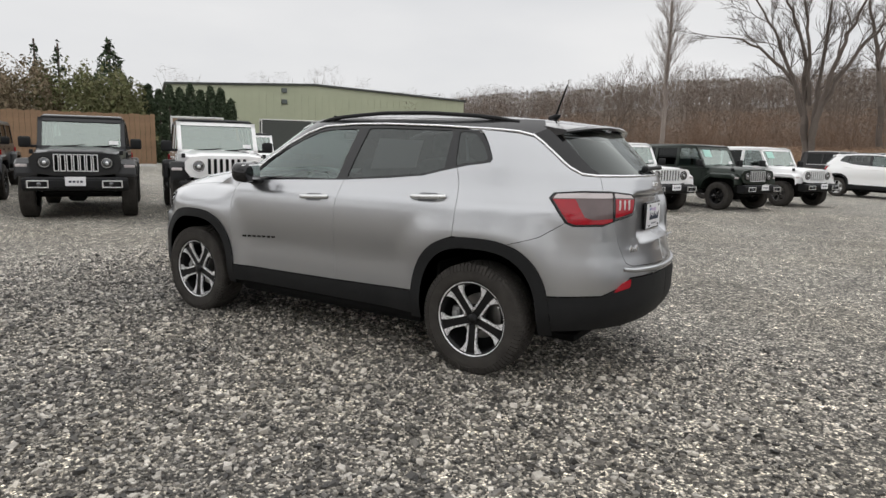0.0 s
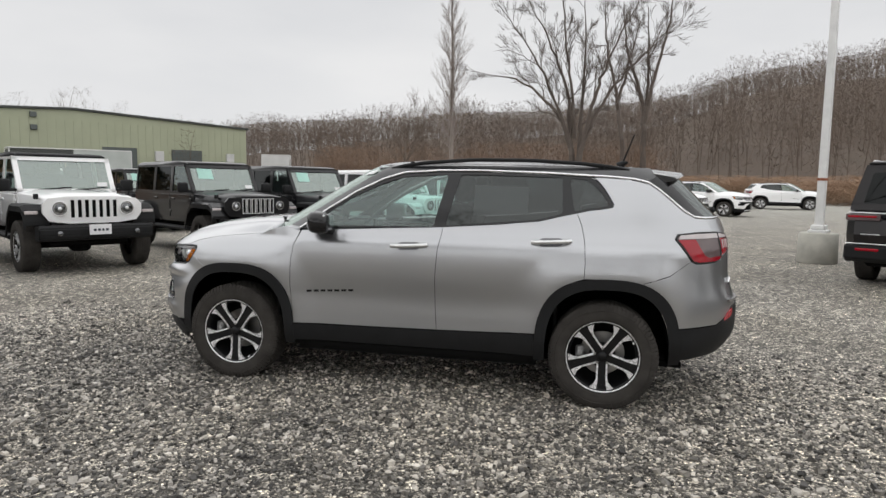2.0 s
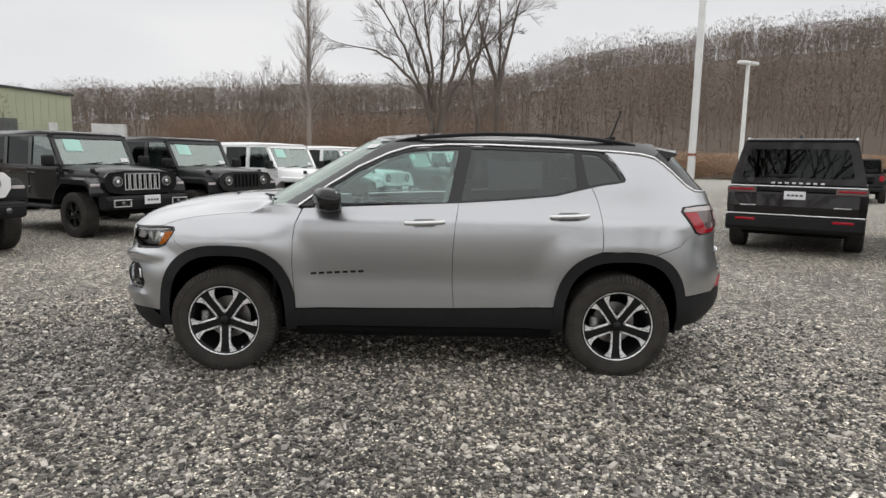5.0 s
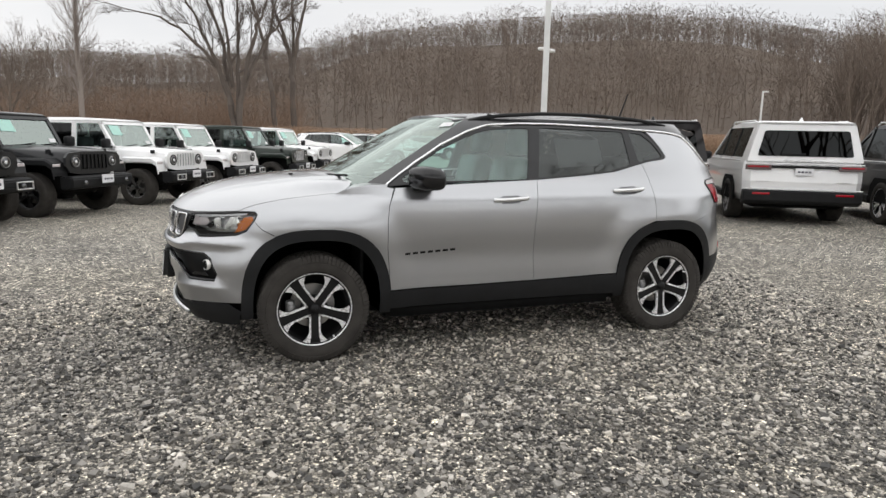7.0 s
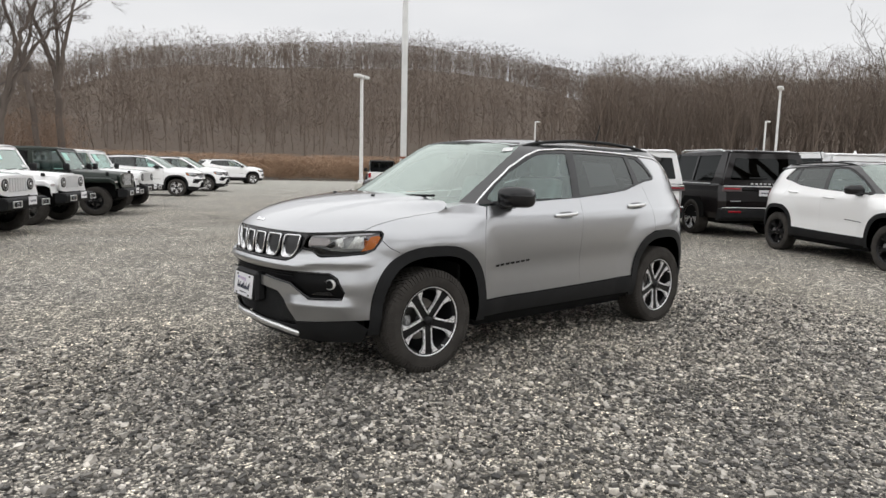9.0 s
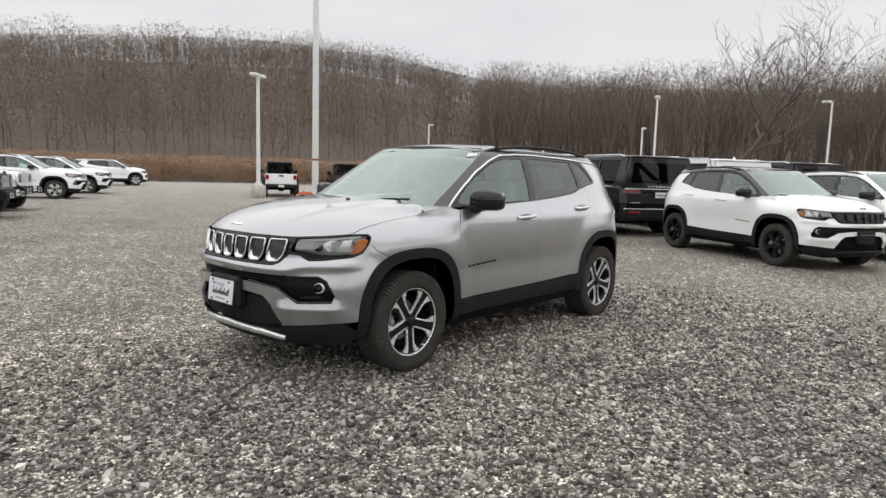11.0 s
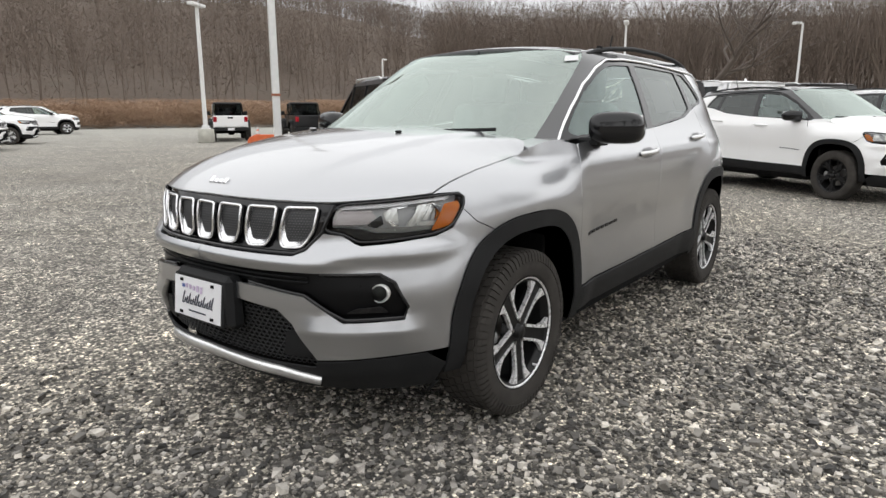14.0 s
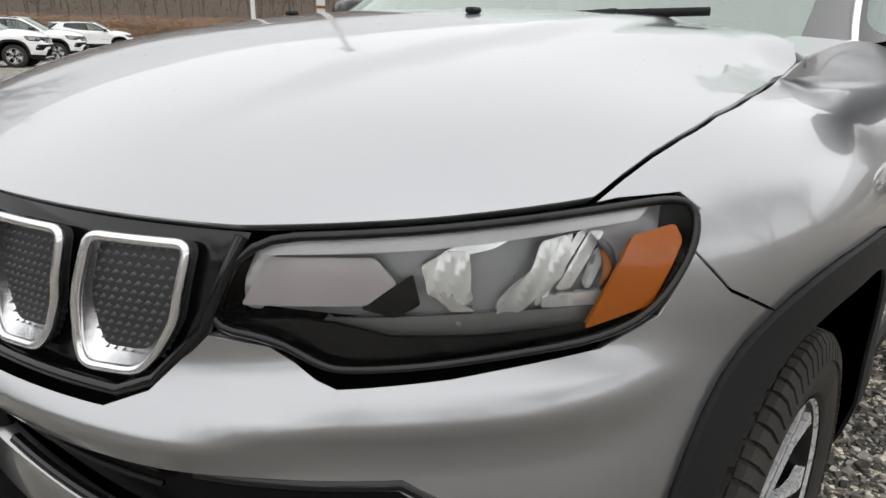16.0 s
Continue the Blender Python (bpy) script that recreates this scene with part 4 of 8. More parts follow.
def build_forest():
    r = np.random.default_rng(11)
    kinds = [joined(limb_arrays(grow(r, 1.0, 0.5, 1, 0.0085, (6,), first=0.3, up=0.9, wig=0.05, steps=(3, 1), thin=0.0012)), sprays(r, 120, 0.05 + 0.03 * k, 0.28, 0.085, 0.0046)) for k in range(9)]
    tall = [joined(limb_arrays(grow(r, 1.0, 0.5, 1, 0.0085, (7,), first=0.3, up=0.9, wig=0.05, steps=(3, 1), thin=0.0012)), sprays(r, 150, 0.22 + 0.03 * k, 0.21, 0.09, 0.0015)) for k in range(9)]
    spots = []
    # the hillside, denser towards its foot and along the ridge
    while len(spots) < 2300:
        az, u = r.uniform(-12, 126), r.random()
        if az > 100 and r.random() < 0.35:
            continue
        rad = 72 + (TOP_R + 6 - 72) * (u ** 0.8)
        a = math.radians(az)
        x, y = rad * math.cos(a), rad * math.sin(a)
        z = float(land(np.array(x), np.array(y)))
        cap = math.tan(math.radians(np.interp(az, [a for a, _ in RIDGE], [e for _, e in RIDGE]) * 0.97)) * rad + 1.4 - z
        h = min(r.uniform(7.5, 11.5), cap)
        if h < 2.5:
            continue
        spots.append((x, y, z - 0.2, h, h, r.random() * 6.3, r.integers(9)))
    # the ridge line and what stands just behind it
    for az in np.arange(-12, 126, 0.095):
        rad = TOP_R + r.uniform(-14, 16)
        a = math.radians(az + r.uniform(-0.2, 0.2))
        x, y = rad * math.cos(a), rad * math.sin(a)
        h = r.uniform(8.2, 12.0)
        spots.append((x, y, float(land(np.array(x), np.array(y))) - 1.2, h * 1.1, h, r.random() * 6.3, r.integers(4)))
    scatter("hillside_woods", spots, kinds, M_WOOD, "leafless brown woods covering the hillside", "woods")
    # the nearer strip of tall trees on level land
    spots = []
    while len(spots) < 520:
        az, rad = r.uniform(-14, 37), r.uniform(74, 104)
        a = math.radians(az)
        x, y = rad * math.cos(a), rad * math.sin(a)
        h = min(r.uniform(11.0, 16.5), math.tan(math.radians(r.uniform(8.4, 10.4))) * rad + 1.3 - float(land(np.array(x), np.array(y))))
        spots.append((x, y, float(land(np.array(x), np.array(y))) - 0.2, h, h, r.random() * 6.3, r.integers(9)))
    for az, rad, h in ((136.0, 150, 13), (137.2, 146, 12), (138.0, 152, 14), (133.2, 150, 13.5), (132.4, 154, 15), (131.6, 148, 14.5), (145.5, 84, 10.5), (144.6, 86, 10), (144.0, 90, 9.5), (129.0, 160, 13)):
        a = math.radians(az)
        x, y = rad * math.cos(a), rad * math.sin(a)
        spots.append((x, y, float(land(np.array(x), np.array(y))) - 0.2, h, h, az, int(rad) % 9))
    scatter("tall_woods", spots, tall, M_WOOD, "tall leafless trees standing close together", "woods")
    # rusty brush at the foot of the slope
    bush = [joined(limb_arrays(grow(r, 1.0, 0.7, 1, 0.010, (8,), first=0.05, up=0.8, wig=0.12, steps=(3, 1), thin=0.0015)), sprays(r, 240, 0.04, 0.36, 0.2, 0.0022)) for _ in range(5)]
    spots = []
    while len(spots) < 300:
        az, rad = r.uniform(82, 114), r.uniform(62, 80)
        a = math.radians(az)
        x, y = rad * math.cos(a), rad * math.sin(a)
        h = min(r.uniform(2.6, 6.0), math.tan(math.radians(np.interp(az, [a for a, _ in RIDGE], [e for _, e in RIDGE]) * 0.8)) * rad)
        spots.append((x, y, float(land(np.array(x), np.array(y))) - 0.1, h, h, r.random() * 6.3, r.integers(5)))
    scatter("brush", spots, bush, M_TWIG, "rust-brown leafless brush below the woods", "brush")
    reed = [sprays(r, 90, 0.02, 0.34, 0.7, 0.009) for _ in range(4)]
    for v, f in reed:
        v[:, 2] *= 0.9
    spots = []
    while len(spots) < 800:
        az, rad = 36 + 64 * r.random() ** 1.3, r.uniform(58, 67)
        a = math.radians(az)
        x, y = rad * math.cos(a), rad * math.sin(a)
        h = r.uniform(1.4, 2.8)
        spots.append((x, y, float(land(np.array(x), np.array(y))) - 0.05, 2.4, h, r.random() * 6.3, r.integers(4)))
    scatter("dry_reeds", spots, reed, M_REED, "reddish brown dry reeds along the edge of the lot", "reeds")


build_forest()


# ---- evergreens, fence and building ----
def leafy(r, n, shape, size):
    """Small folded leaf clumps filling a shape."""
    vs, fs = [], []
    for k in range(n):
        c = shape(r)
        vs.append(c + r.normal(0, 1, (4, 3)) * size)
        fs.append(np.array([0, 1, 2, 3]) + 4 * k)
    return np.concatenate(vs), np.stack(fs)


def cone_shape(h, w, low=0.05):
    def pick(r):
        u = 1 - math.sqrt(r.random())
        z = low + (1 - low) * u
        a, q = r.random() * 6.28, 0.55 + 0.45 * math.sqrt(r.random())
        rad = w * (1 - u) * q * (0.8 + 0.25 * math.sin(z * 40) + 0.15 * math.sin(3 * a))
        return np.array([rad * math.cos(a), rad * math.sin(a), z * h - 0.12 * rad])
    return pick


def column_shape(h, w):
    def pick(r):
        z, a = r.random(), r.random() * 6.28
        rad = w * min(1, 3.2 * z + 0.5) * math.sqrt(max(0.0, 1 - z ** 3.5)) * (0.75 + 0.25 * r.random())
        return np.array([rad * math.cos(a), rad * math.sin(a), z * h])
    return pick


def mound_shape(h, w):
    def pick(r):
        a, e = r.random() * 6.28, math.asin(r.random())
        q = (0.72 + 0.28 * math.sqrt(r.random())) * (1 + 0.10 * math.sin(3 * a + 2 * e) + 0.07 * math.sin(7 * a - 5 * e))
        return np.array([w * q * math.cos(e) ** 0.6 * math.cos(a), w * q * math.cos(e) ** 0.6 * math.sin(a), h * q * math.sin(e) ** 0.8])
    return pick


def evergreen(x, y, name, shape, n, size, mat, trunk, label, cat):
    r = np.random.default_rng(int(abs(x * 7 + y * 13)) + 3)
    base = empty(name, pose(x, y, float(land(np.array(x), np.array(y)))))
    v, f = leafy(r, n, shape, size)
    ob = new("crown", fast_mesh("crown", v, f, mat))
    ob.parent = base
    v, f = limb_arrays([(np.zeros(3), np.array([0.05, 0, trunk]), 0.16, 0.07)], 8)
    ob = new("trunk", fast_mesh("trunk", v, f, M_BARK, True))
    ob.parent = base
    return tagged(base, label, cat)


for x, y, h, w, n in ((-54.2, 20.6, 9.6, 3.6, 6000), (-56.5, 17.0, 9.0, 3.6, 4000), (-52.3, 23.4, 9.6, 2.2, 700), (-51.5, 24.8, 9.4, 2.6, 900), (-49.7, 28.0, 9.9, 4.6, 3600)):
    evergreen(x, y, "conifer", cone_shape(h, w), n, 0.13, M_PINE, h * 0.97, "dark green conifer with ragged boughs" if n > 1000 else "thin conifer with sparse ragged boughs", "conifer")
for k in range(9):
    x, y = -39.9 + 0.42 * k, 24.8 + 0.56 * k
    h = (5.5, 5.2, 5.55, 5.4, 5.65, 5.3, 5.6, 5.5, 4.7)[k]
    evergreen(x, y, "arborvitae", column_shape(h, 0.47), 2000, 0.085, M_PINE, h * 0.8, "dark columnar evergreen in a hedge row", "evergreen")
for x, y, h, w, m in ((-47.0, 14.5, 4.8, 2.8, M_BRIAR), (-44.6, 16.6, 5.4, 2.7, M_BRIAR), (-44.4, 18.8, 6.3, 2.6, M_BRIAR), (-43.2, 21.0, 6.2, 2.6, M_SHRUB), (-42.0, 22.9, 6.3, 2.5, M_SHRUB), (-41.2, 24.4, 5.3, 1.8, M_SHRUB)):
    evergreen(x, y, "shrub", mound_shape(h, w), 6500, 0.08, m, h * 0.5, "large dull green shrub with bare brown twigs" if m is M_SHRUB else "large brown tangle of bare shrub twigs", "shrub")

M_PLANK = plain("fence_wood", (0.26, 0.165, 0.10), 0.85, vary=0.25, scale=1.5, bump=0.2)
M_SIDING = plain("green_metal_siding", (0.40, 0.425, 0.30), 0.55, vary=0.06, scale=0.4)
M_DARKTRIM = plain("dark_roof_trim", (0.05, 0.055, 0.05), 0.6)
M_SHUTTER = plain("grey_roller_door", (0.10, 0.115, 0.11), 0.6)
M_WHITEBOX = plain("white_panel", (0.62, 0.62, 0.61), 0.5, vary=0.08, scale=1.0)


def build_fence():
    ax, ay, bx, by = -40.5, 3.0, -30.2, 18.6
    n = 72
    turn = math.degrees(math.atan2(by - ay, bx - ax))
    fence = tagged(empty("fence", pose(ax, ay, 0, 0, 0, turn)), "tall tan wooden board fence", "fence")
    length = math.hypot(bx - ax, by - ay)
    bm = bmesh.new()
    step = length / n
    box_bm(bm, 0.008, step - 0.008, -0.012, 0.012, 0.04, 2.85, 0.004)
    first = part("board", bm, M_PLANK, fence)
    for k in range(1, n):
        ob = new("board", first.data)
        ob.parent, ob.location = fence, (k * step, 0, 0.03 * math.sin(k * 1.7))
    for z in (0.5, 1.4, 2.4):
        part("rail", box_bm(bmesh.new(), 0, length, 0.016, 0.06, z, z + 0.09), M_PLANK, fence)
    bm = bmesh.new()
    box_bm(bm, 0, length, -0.03, 0.05, -0.02, 0.12)
    part("base_board", bm, M_WHITEBOX, fence, "pale board along the foot")


build_fence()


def build_warehouse():
    # gable wall from A to B, the hall runs back from it
    a, b = Vector((-59.2, 40.0, 0)), Vector((-39.7, 69.1, 0))
    d = (b - a).normalized()
    back = Vector((-d.y, d.x, 0))
    length = (b - a).length
    m = Matrix.Translation(a) @ Matrix(((d.x, back.x, 0, 0), (d.y, back.y, 0, 0), (0, 0, 1, 0), (0, 0, 0, 1)))
    house = tagged(empty("warehouse", m), "long low pale green metal warehouse", "building")
    e, p, deep = 7.3, 8.15, 60.0
    bm = bmesh.new()
    mid = length * 0.45
    prof = [(0, 0), (length, 0), (length, e), (mid, p), (0, e + 0.1)]
    f0 = [bm.verts.new((x, 0, z)) for x, z in prof]
    f1 = [bm.verts.new((x, deep, z)) for x, z in prof]
    bm.faces.new(f0)
    bm.faces.new(f1[::-1])
    for k in range(5):
        bm.faces.new((f0[k], f1[k], f1[(k + 1) % 5], f0[(k + 1) % 5]))
    bmesh.ops.recalc_face_normals(bm, faces=bm.faces)
    part("wall", bm, M_SIDING, house)
    rib = part("rib", box_bm(bmesh.new(), -0.03, 0.03, -0.035, -0.002, 0, e - 0.2), M_SIDING, house)
    for k in range(1, 44):
        o = new("rib", rib.data)
        o.parent, o.location = house, (k * length / 44, 0, 0)
    roof = bmesh.new()
    for x0, z0, x1, z1 in ((-0.25, e + 0.1, mid, p + 0.02), (mid, p + 0.02, length + 0.25, e)):
        vs = [roof.verts.new(c) for c in ((x0, -0.25, z0), (x1, -0.25, z1), (x1, deep, z1), (x0, deep, z0), (x0, -0.25, z0 + 0.22), (x1, -0.25, z1 + 0.22), (x1, deep, z1 + 0.22), (x0, deep, z0 + 0.22))]
        for q in ((0, 1, 2, 3), (7, 6, 5, 4), (0, 4, 5, 1), (1, 5, 6, 2), (2, 6, 7, 3), (3, 7, 4, 0)):
            roof.faces.new([vs[i] for i in q])
    part("roof", roof, M_DARKTRIM, house)
    for x in (27.6, 20.3):
        door = part("roller_door", box_bm(bmesh.new(), x - 1.75, x + 1.75, -0.1, 0.02, 0, 4.55), M_SHUTTER, house, "dark grey roller door")
        for k in range(11):
            part("slat", box_bm(bmesh.new(), x - 1.75, x + 1.75, -0.13, -0.1, k * 0.4 + 0.02, k * 0.4 + 0.37, 0.01), M_SHUTTER, door)
    for z in (6.2, 7.45):
        part("vent", box_bm(bmesh.new(), 12.0, 12.6, -0.3, 0, z - 0.25, z + 0.25, 0.03), M_SHUTTER, house)
    for x in (24.4, 32.8):
        part("wall_box", box_bm(bmesh.new(), x - 0.45, x + 0.45, -0.4, 0, 3.2, 4.3, 0.03), M_WHITEBOX, house, "white box on the wall")


build_warehouse()


def trailer(name, x, y, turn, length, width, floor, top, mats, label, dark=0.0):
    """A box trailer on its wheels: body, roof edge, corner posts, landing legs; dark is the share with a dark side."""
    z = float(land(np.array(float(x)), np.array(float(y))))
    tr = tagged(empty(name, pose(x, y, z, 0, 0, turn)), label, "trailer")
    w = width / 2
    cut = -length * dark
    body = part("body", box_bm(bmesh.new(), -length, cut if dark else 0, -w, w, floor, top, 0.06, seg=2) if not dark else box_bm(bmesh.new(), cut, 0, -w, w, floor, top, 0.06, seg=2), mats[0], tr)
    if dark:
        part("front_body", box_bm(bmesh.new(), -length, cut - 0.01, -w, w, floor, top - 0.12, 0.08, seg=2), mats[2], tr, "dark front half")
    part("roof_edge", box_bm(bmesh.new(), -length - 0.03, 0.03, -w - 0.03, w + 0.03, top - 0.06, top + 0.05, 0.03), mats[1], tr, "pale roof edge")
    for sx in (-0.02, -length + 0.02):
        for sy in (-1, 1):
            part("corner_post", box_bm(bmesh.new(), sx - 0.05, sx + 0.05, sy * w - 0.04, sy * w + 0.04, floor, top - 0.06, 0.01), mats[1], body)
    part("chassis", box_bm(bmesh.new(), -length + 0.2, -0.2, -w * 0.5, w * 0.5, floor - 0.25, floor, 0.02), M_DARK, tr)
    for sx in (-0.9, -2.1):
        for sy in (-1, 1):
            bm = bmesh.new()
            lathe(bm, [(0.16, -0.12), (0.30, -0.12), (0.42, -0.09), (0.45, 0), (0.42, 0.09), (0.3, 0.12)], 20, pose(sx, sy * (w - 0.2), 0.45))
            part("tyre", fixed(bm), M_RUBBER, tr, "", True)
    for sy in (-1, 1):
        part("leg", box_bm(bmesh.new(), -length + 0.9, -length + 1.02, sy * w * 0.6 - 0.06, sy * w * 0.6 + 0.06, 0.02, floor, 0.01), M_DARKTRIM, tr)
    return tr


M_PALEBOX = plain("pale_green_grey_panel", (0.44, 0.47, 0.45), 0.5, vary=0.08, scale=1.0)
M_TANBOX = plain("tan_panel", (0.30, 0.21, 0.14), 0.7, vary=0.15, scale=1.2)
trailer("box_trailer", -32.6, 66.4, 20, 3.1, 2.5, 1.0, 3.95, (M_WHITEBOX, M_WHITEBOX), "white box trailer parked beside the woods")
trailer("long_trailer", -40.3, 48.3, 52, 9.4, 2.5, 1.1, 3.85, (M_PALEBOX, M_WHITEBOX, M_DARKTRIM), "long pale trailer with a dark front half", 0.5)
trailer("cargo_trailer", -25.5, 19.4, 51, 2.5, 2.0, 0.6, 2.8, (M_TANBOX, M_WHITEBOX), "tan cargo trailer with a white roof edge by the fence")


# ---- lamp posts ----
def lamp_post(x, y, h, big=True, heads=1, turn=0):
    z = float(land(np.array(x), np.array(y)))
    post = tagged(empty("lamp_post", pose(x, y, z, 0, 0, turn)), "white square lamp post on a concrete base" if big else "white lamp post far across the lot", "lamp post", "lot lamp posts")
    bm = bmesh.new()
    cyl_bm(bm, 0.38, 0.36, 0.62, pose(0, 0, 0.31), 20)
    bmesh.ops.bevel(bm, geom=[e for e in bm.edges if e.calc_length() < 0.3], offset=0.02, segments=1, affect="EDGES")
    part("base", bm, M_CONCRETE, post, "round concrete base", True)
    bm = bmesh.new()
    box_bm(bm, -0.17, 0.17, -0.17, 0.17, 0.62, 0.68, 0.01)
    box_bm(bm, -0.13, 0.13, -0.13, 0.13, 0.68, 0.78, 0.02)
    part("foot", bm, M_POLE, post)
    bm = bmesh.new()
    w, t = 0.075, 0.06
    vs = [bm.verts.new((sx * w, sy * w, 0.7)) for sx, sy in ((-1, -1), (1, -1), (1, 1), (-1, 1))] + [bm.verts.new((sx * t, sy * t, h)) for sx, sy in ((-1, -1), (1, -1), (1, 1), (-1, 1))]
    for q in ((0, 1, 5, 4), (1, 2, 6, 5), (2, 3, 7, 6), (3, 0, 4, 7), (4, 5, 6, 7)):
        bm.faces.new([vs[i] for i in q])
    part("pole", bm, M_POLE, post)
    for s in ((-1, 1) if heads == 2 else (1,)):
        bm = bmesh.new()
        box_bm(bm, s * 0.05, s * 0.6, -0.16, 0.16, h - 0.05, h + 0.09, 0.03)
        part("lamp_head", bm, M_POLE, post)
    return post


p = lamp_post(5.90, 9.45, 7.4, True, 2, 60)
bm = bmesh.new()
box_bm(bm, -0.085, 0.085, -0.085, 0.085, 1.68, 1.73)
box_bm(bm, 0.06, 0.13, -0.05, 0.0, 1.66, 1.75, 0.01)
part("strap", bm, M_RUST, p, "rusty strap")
lamp_post(14.43, 24.95, 6.05, True, 2, 30)
lamp_post(37.3, 14.0, 6.75, False, 2, 20)
lamp_post(44.0, 5.2, 6.6, False, 1, 100)
lamp_post(21.0, -1.6, 7.4, False, 2, 20)
lamp_post(58.0, 24.2, 6.4, False, 1, 0)
lamp_post(49.5, 45.2, 6.6, False, 1, 0)


# ---- loose stones where the camera passes nearest ----
def build_stones():
    r = np.random.default_rng(21)
    n = 92000
    p = np.stack([r.uniform(-4.9, 3.7, n), r.uniform(-4.2, 1.6, n)], 1)
    # thinner towards the rim of the stretch, few under the car or far from the path
    inner = np.where(p[:, 0] < -2.2, 1.6 - p[:, 1], 0.9 - p[:, 1])
    d = np.minimum.reduce([p[:, 0] + 4.9, 3.7 - p[:, 0], p[:, 1] + 4.7, inner])
    p = p[r.random(n) < np.clip(d / 1.9, 0, 1)]
    n = len(p)
    size = r.lognormal(math.log(0.0064), 0.40, n).clip(0.003, 0.019)
    corner = np.array([(x, y, z) for z in (-1, 1) for y in (-1, 1) for x in (-1, 1)], float)
    v = corner[None] * (1 + r.normal(0, 0.26, (n, 8, 3)))
    v *= np.stack([r.uniform(0.75, 1.25, n), r.uniform(0.6, 1.0, n), r.uniform(0.45, 0.8, n)], 1)[:, None] * size[:, None, None]
    a, b = r.uniform(0, 6.28, n), r.normal(0, 0.35, n)
    ca, sa, cb, sb = np.cos(a)[:, None], np.sin(a)[:, None], np.cos(b)[:, None], np.sin(b)[:, None]
    x, z = v[..., 0] * cb - v[..., 2] * sb, v[..., 0] * sb + v[..., 2] * cb
    w = np.stack([x * ca - v[..., 1] * sa + p[:, :1], x * sa + v[..., 1] * ca + p[:, 1:], z + size[:, None] * 0.35], -1)
    f = np.array([(4, 5, 7, 6), (0, 1, 5, 4), (1, 3, 7, 5), (3, 2, 6, 7), (2, 0, 4, 6)])
    faces = (f[None] + (np.arange(n) * 8)[:, None, None]).reshape(-1, 4)
    ob = new("gravel_stones", fast_mesh("gravel_stones", w.reshape(-1, 3), faces, M_STONE))
    tagged(ob, "loose crushed grey and white stones on the lot", "gravel", kind="stuff")


build_stones()

M_ORANGE = plain("orange_plastic", (0.62, 0.13, 0.04), 0.5)


def traffic_cone(x, y, turn):
    c = tagged(empty("traffic_cone", stand(x, y, turn)), "orange traffic cone with white bands", "traffic cone", "cones by the lamp post")
    part("foot", box_bm(bmesh.new(), -0.18, 0.18, -0.18, 0.18, 0, 0.04, 0.01), M_ORANGE, c)
    bm = bmesh.new()
    cyl_bm(bm, 0.14, 0.03, 0.68, pose(0, 0, 0.38), 20)
    part("cone", bm, M_ORANGE, c, "", True)
    for z0, h in ((0.42, 0.14), (0.62, 0.09)):
        bm = bmesh.new()
        k = lambda z: 0.14 - (z - 0.04) / 0.68 * 0.11 + 0.003
        cyl_bm(bm, k(z0), k(z0 + h), h, pose(0, 0, z0 + h / 2), 20, False)
        part("band", bm, M_WHITEBOX, c, "white band", True)


traffic_cone(15.3, 22.3, 10)
traffic_cone(16.1, 21.9, 40)
bar_ = tagged(empty("road_barrier", stand(15.0, 21.2, -35)), "low orange plastic barrier lying on gravel", "barrier")
bm = bmesh.new()
prism(bm, [(-0.9, 0.0), (0.9, 0.0), (0.85, 0.25), (0.6, 0.42), (-0.6, 0.42), (-0.85, 0.25)], -0.22, 0.22)
bmesh.ops.bevel(bm, geom=bm.edges[:], offset=0.04, segments=2, affect="EDGES")
part("body", fixed(bm), M_ORANGE, bar_)
part("foot", box_bm(bmesh.new(), -0.95, 0.95, -0.3, 0.3, 0, 0.06, 0.02), M_DARKTRIM, bar_)

# ---- the small crossover ----
OUT_A, OUT_B, IN_A, IN_B = 0.462, 0.515, 0.392, 0.45


def low(u, z):
    return body(u, z)


def top(u, z):
    return body(u, z, True)


def u_of_x(x, z):
    """Which u has the given x on the lower body."""
    x, z = float(x), float(z)
    if x < XF:
        a, b = XF - ARC_F, XF
        for _ in range(40):
            m = (a + b) / 2
            a, b = (m, b) if float(body(m, z)[..., 0]) < x else (a, m)
        return (a + b) / 2
    if x > XR:
        n = 2.5 + 0.6 * float(smooth01(z, 1.2, 1.5))
        c = min(1.0, ((x - XR) / (float(curve(LOW_R, z)) - XR)) ** (n / 2))
        return XR + ARC_R * (1 - math.acos(c) / (math.pi / 2))
    return x


def arch_line(k, a, b, z_front, z_back, n=26, zr=2.7):
    """(u, z) along a wheel arch, from its front foot over the top to its rear foot."""
    xc = ARCHES[k][0]
    pts = []
    for i in range(n + 1):
        p = math.pi * (1 - i / n)
        c, s = math.cos(p), math.sin(p)
        x = xc + a * math.copysign(abs(c) ** (2 / zr), c)
        z = 0.34 + b * s ** (2 / zr)
        pts.append((x, z))
    left, right = [p for p in pts if p[0] <= xc], [p for p in pts if p[0] > xc]

    def foot(side, zf):
        """Cuts a side off at height zf."""
        side = sorted(side, key=lambda p: p[1])
        if zf <= side[0][1]:
            return [(side[0][0], zf)] + side if zf < side[0][1] - 1e-6 else side
        x = float(np.interp(zf, [p[1] for p in side], [p[0] for p in side]))
        return [(x, zf)] + [p for p in side if p[1] > zf + 0.004]

    line = foot(left, z_front) + foot(right, z_back)[::-1]
    return [(u_of_x(x, z), z) for x, z in line]


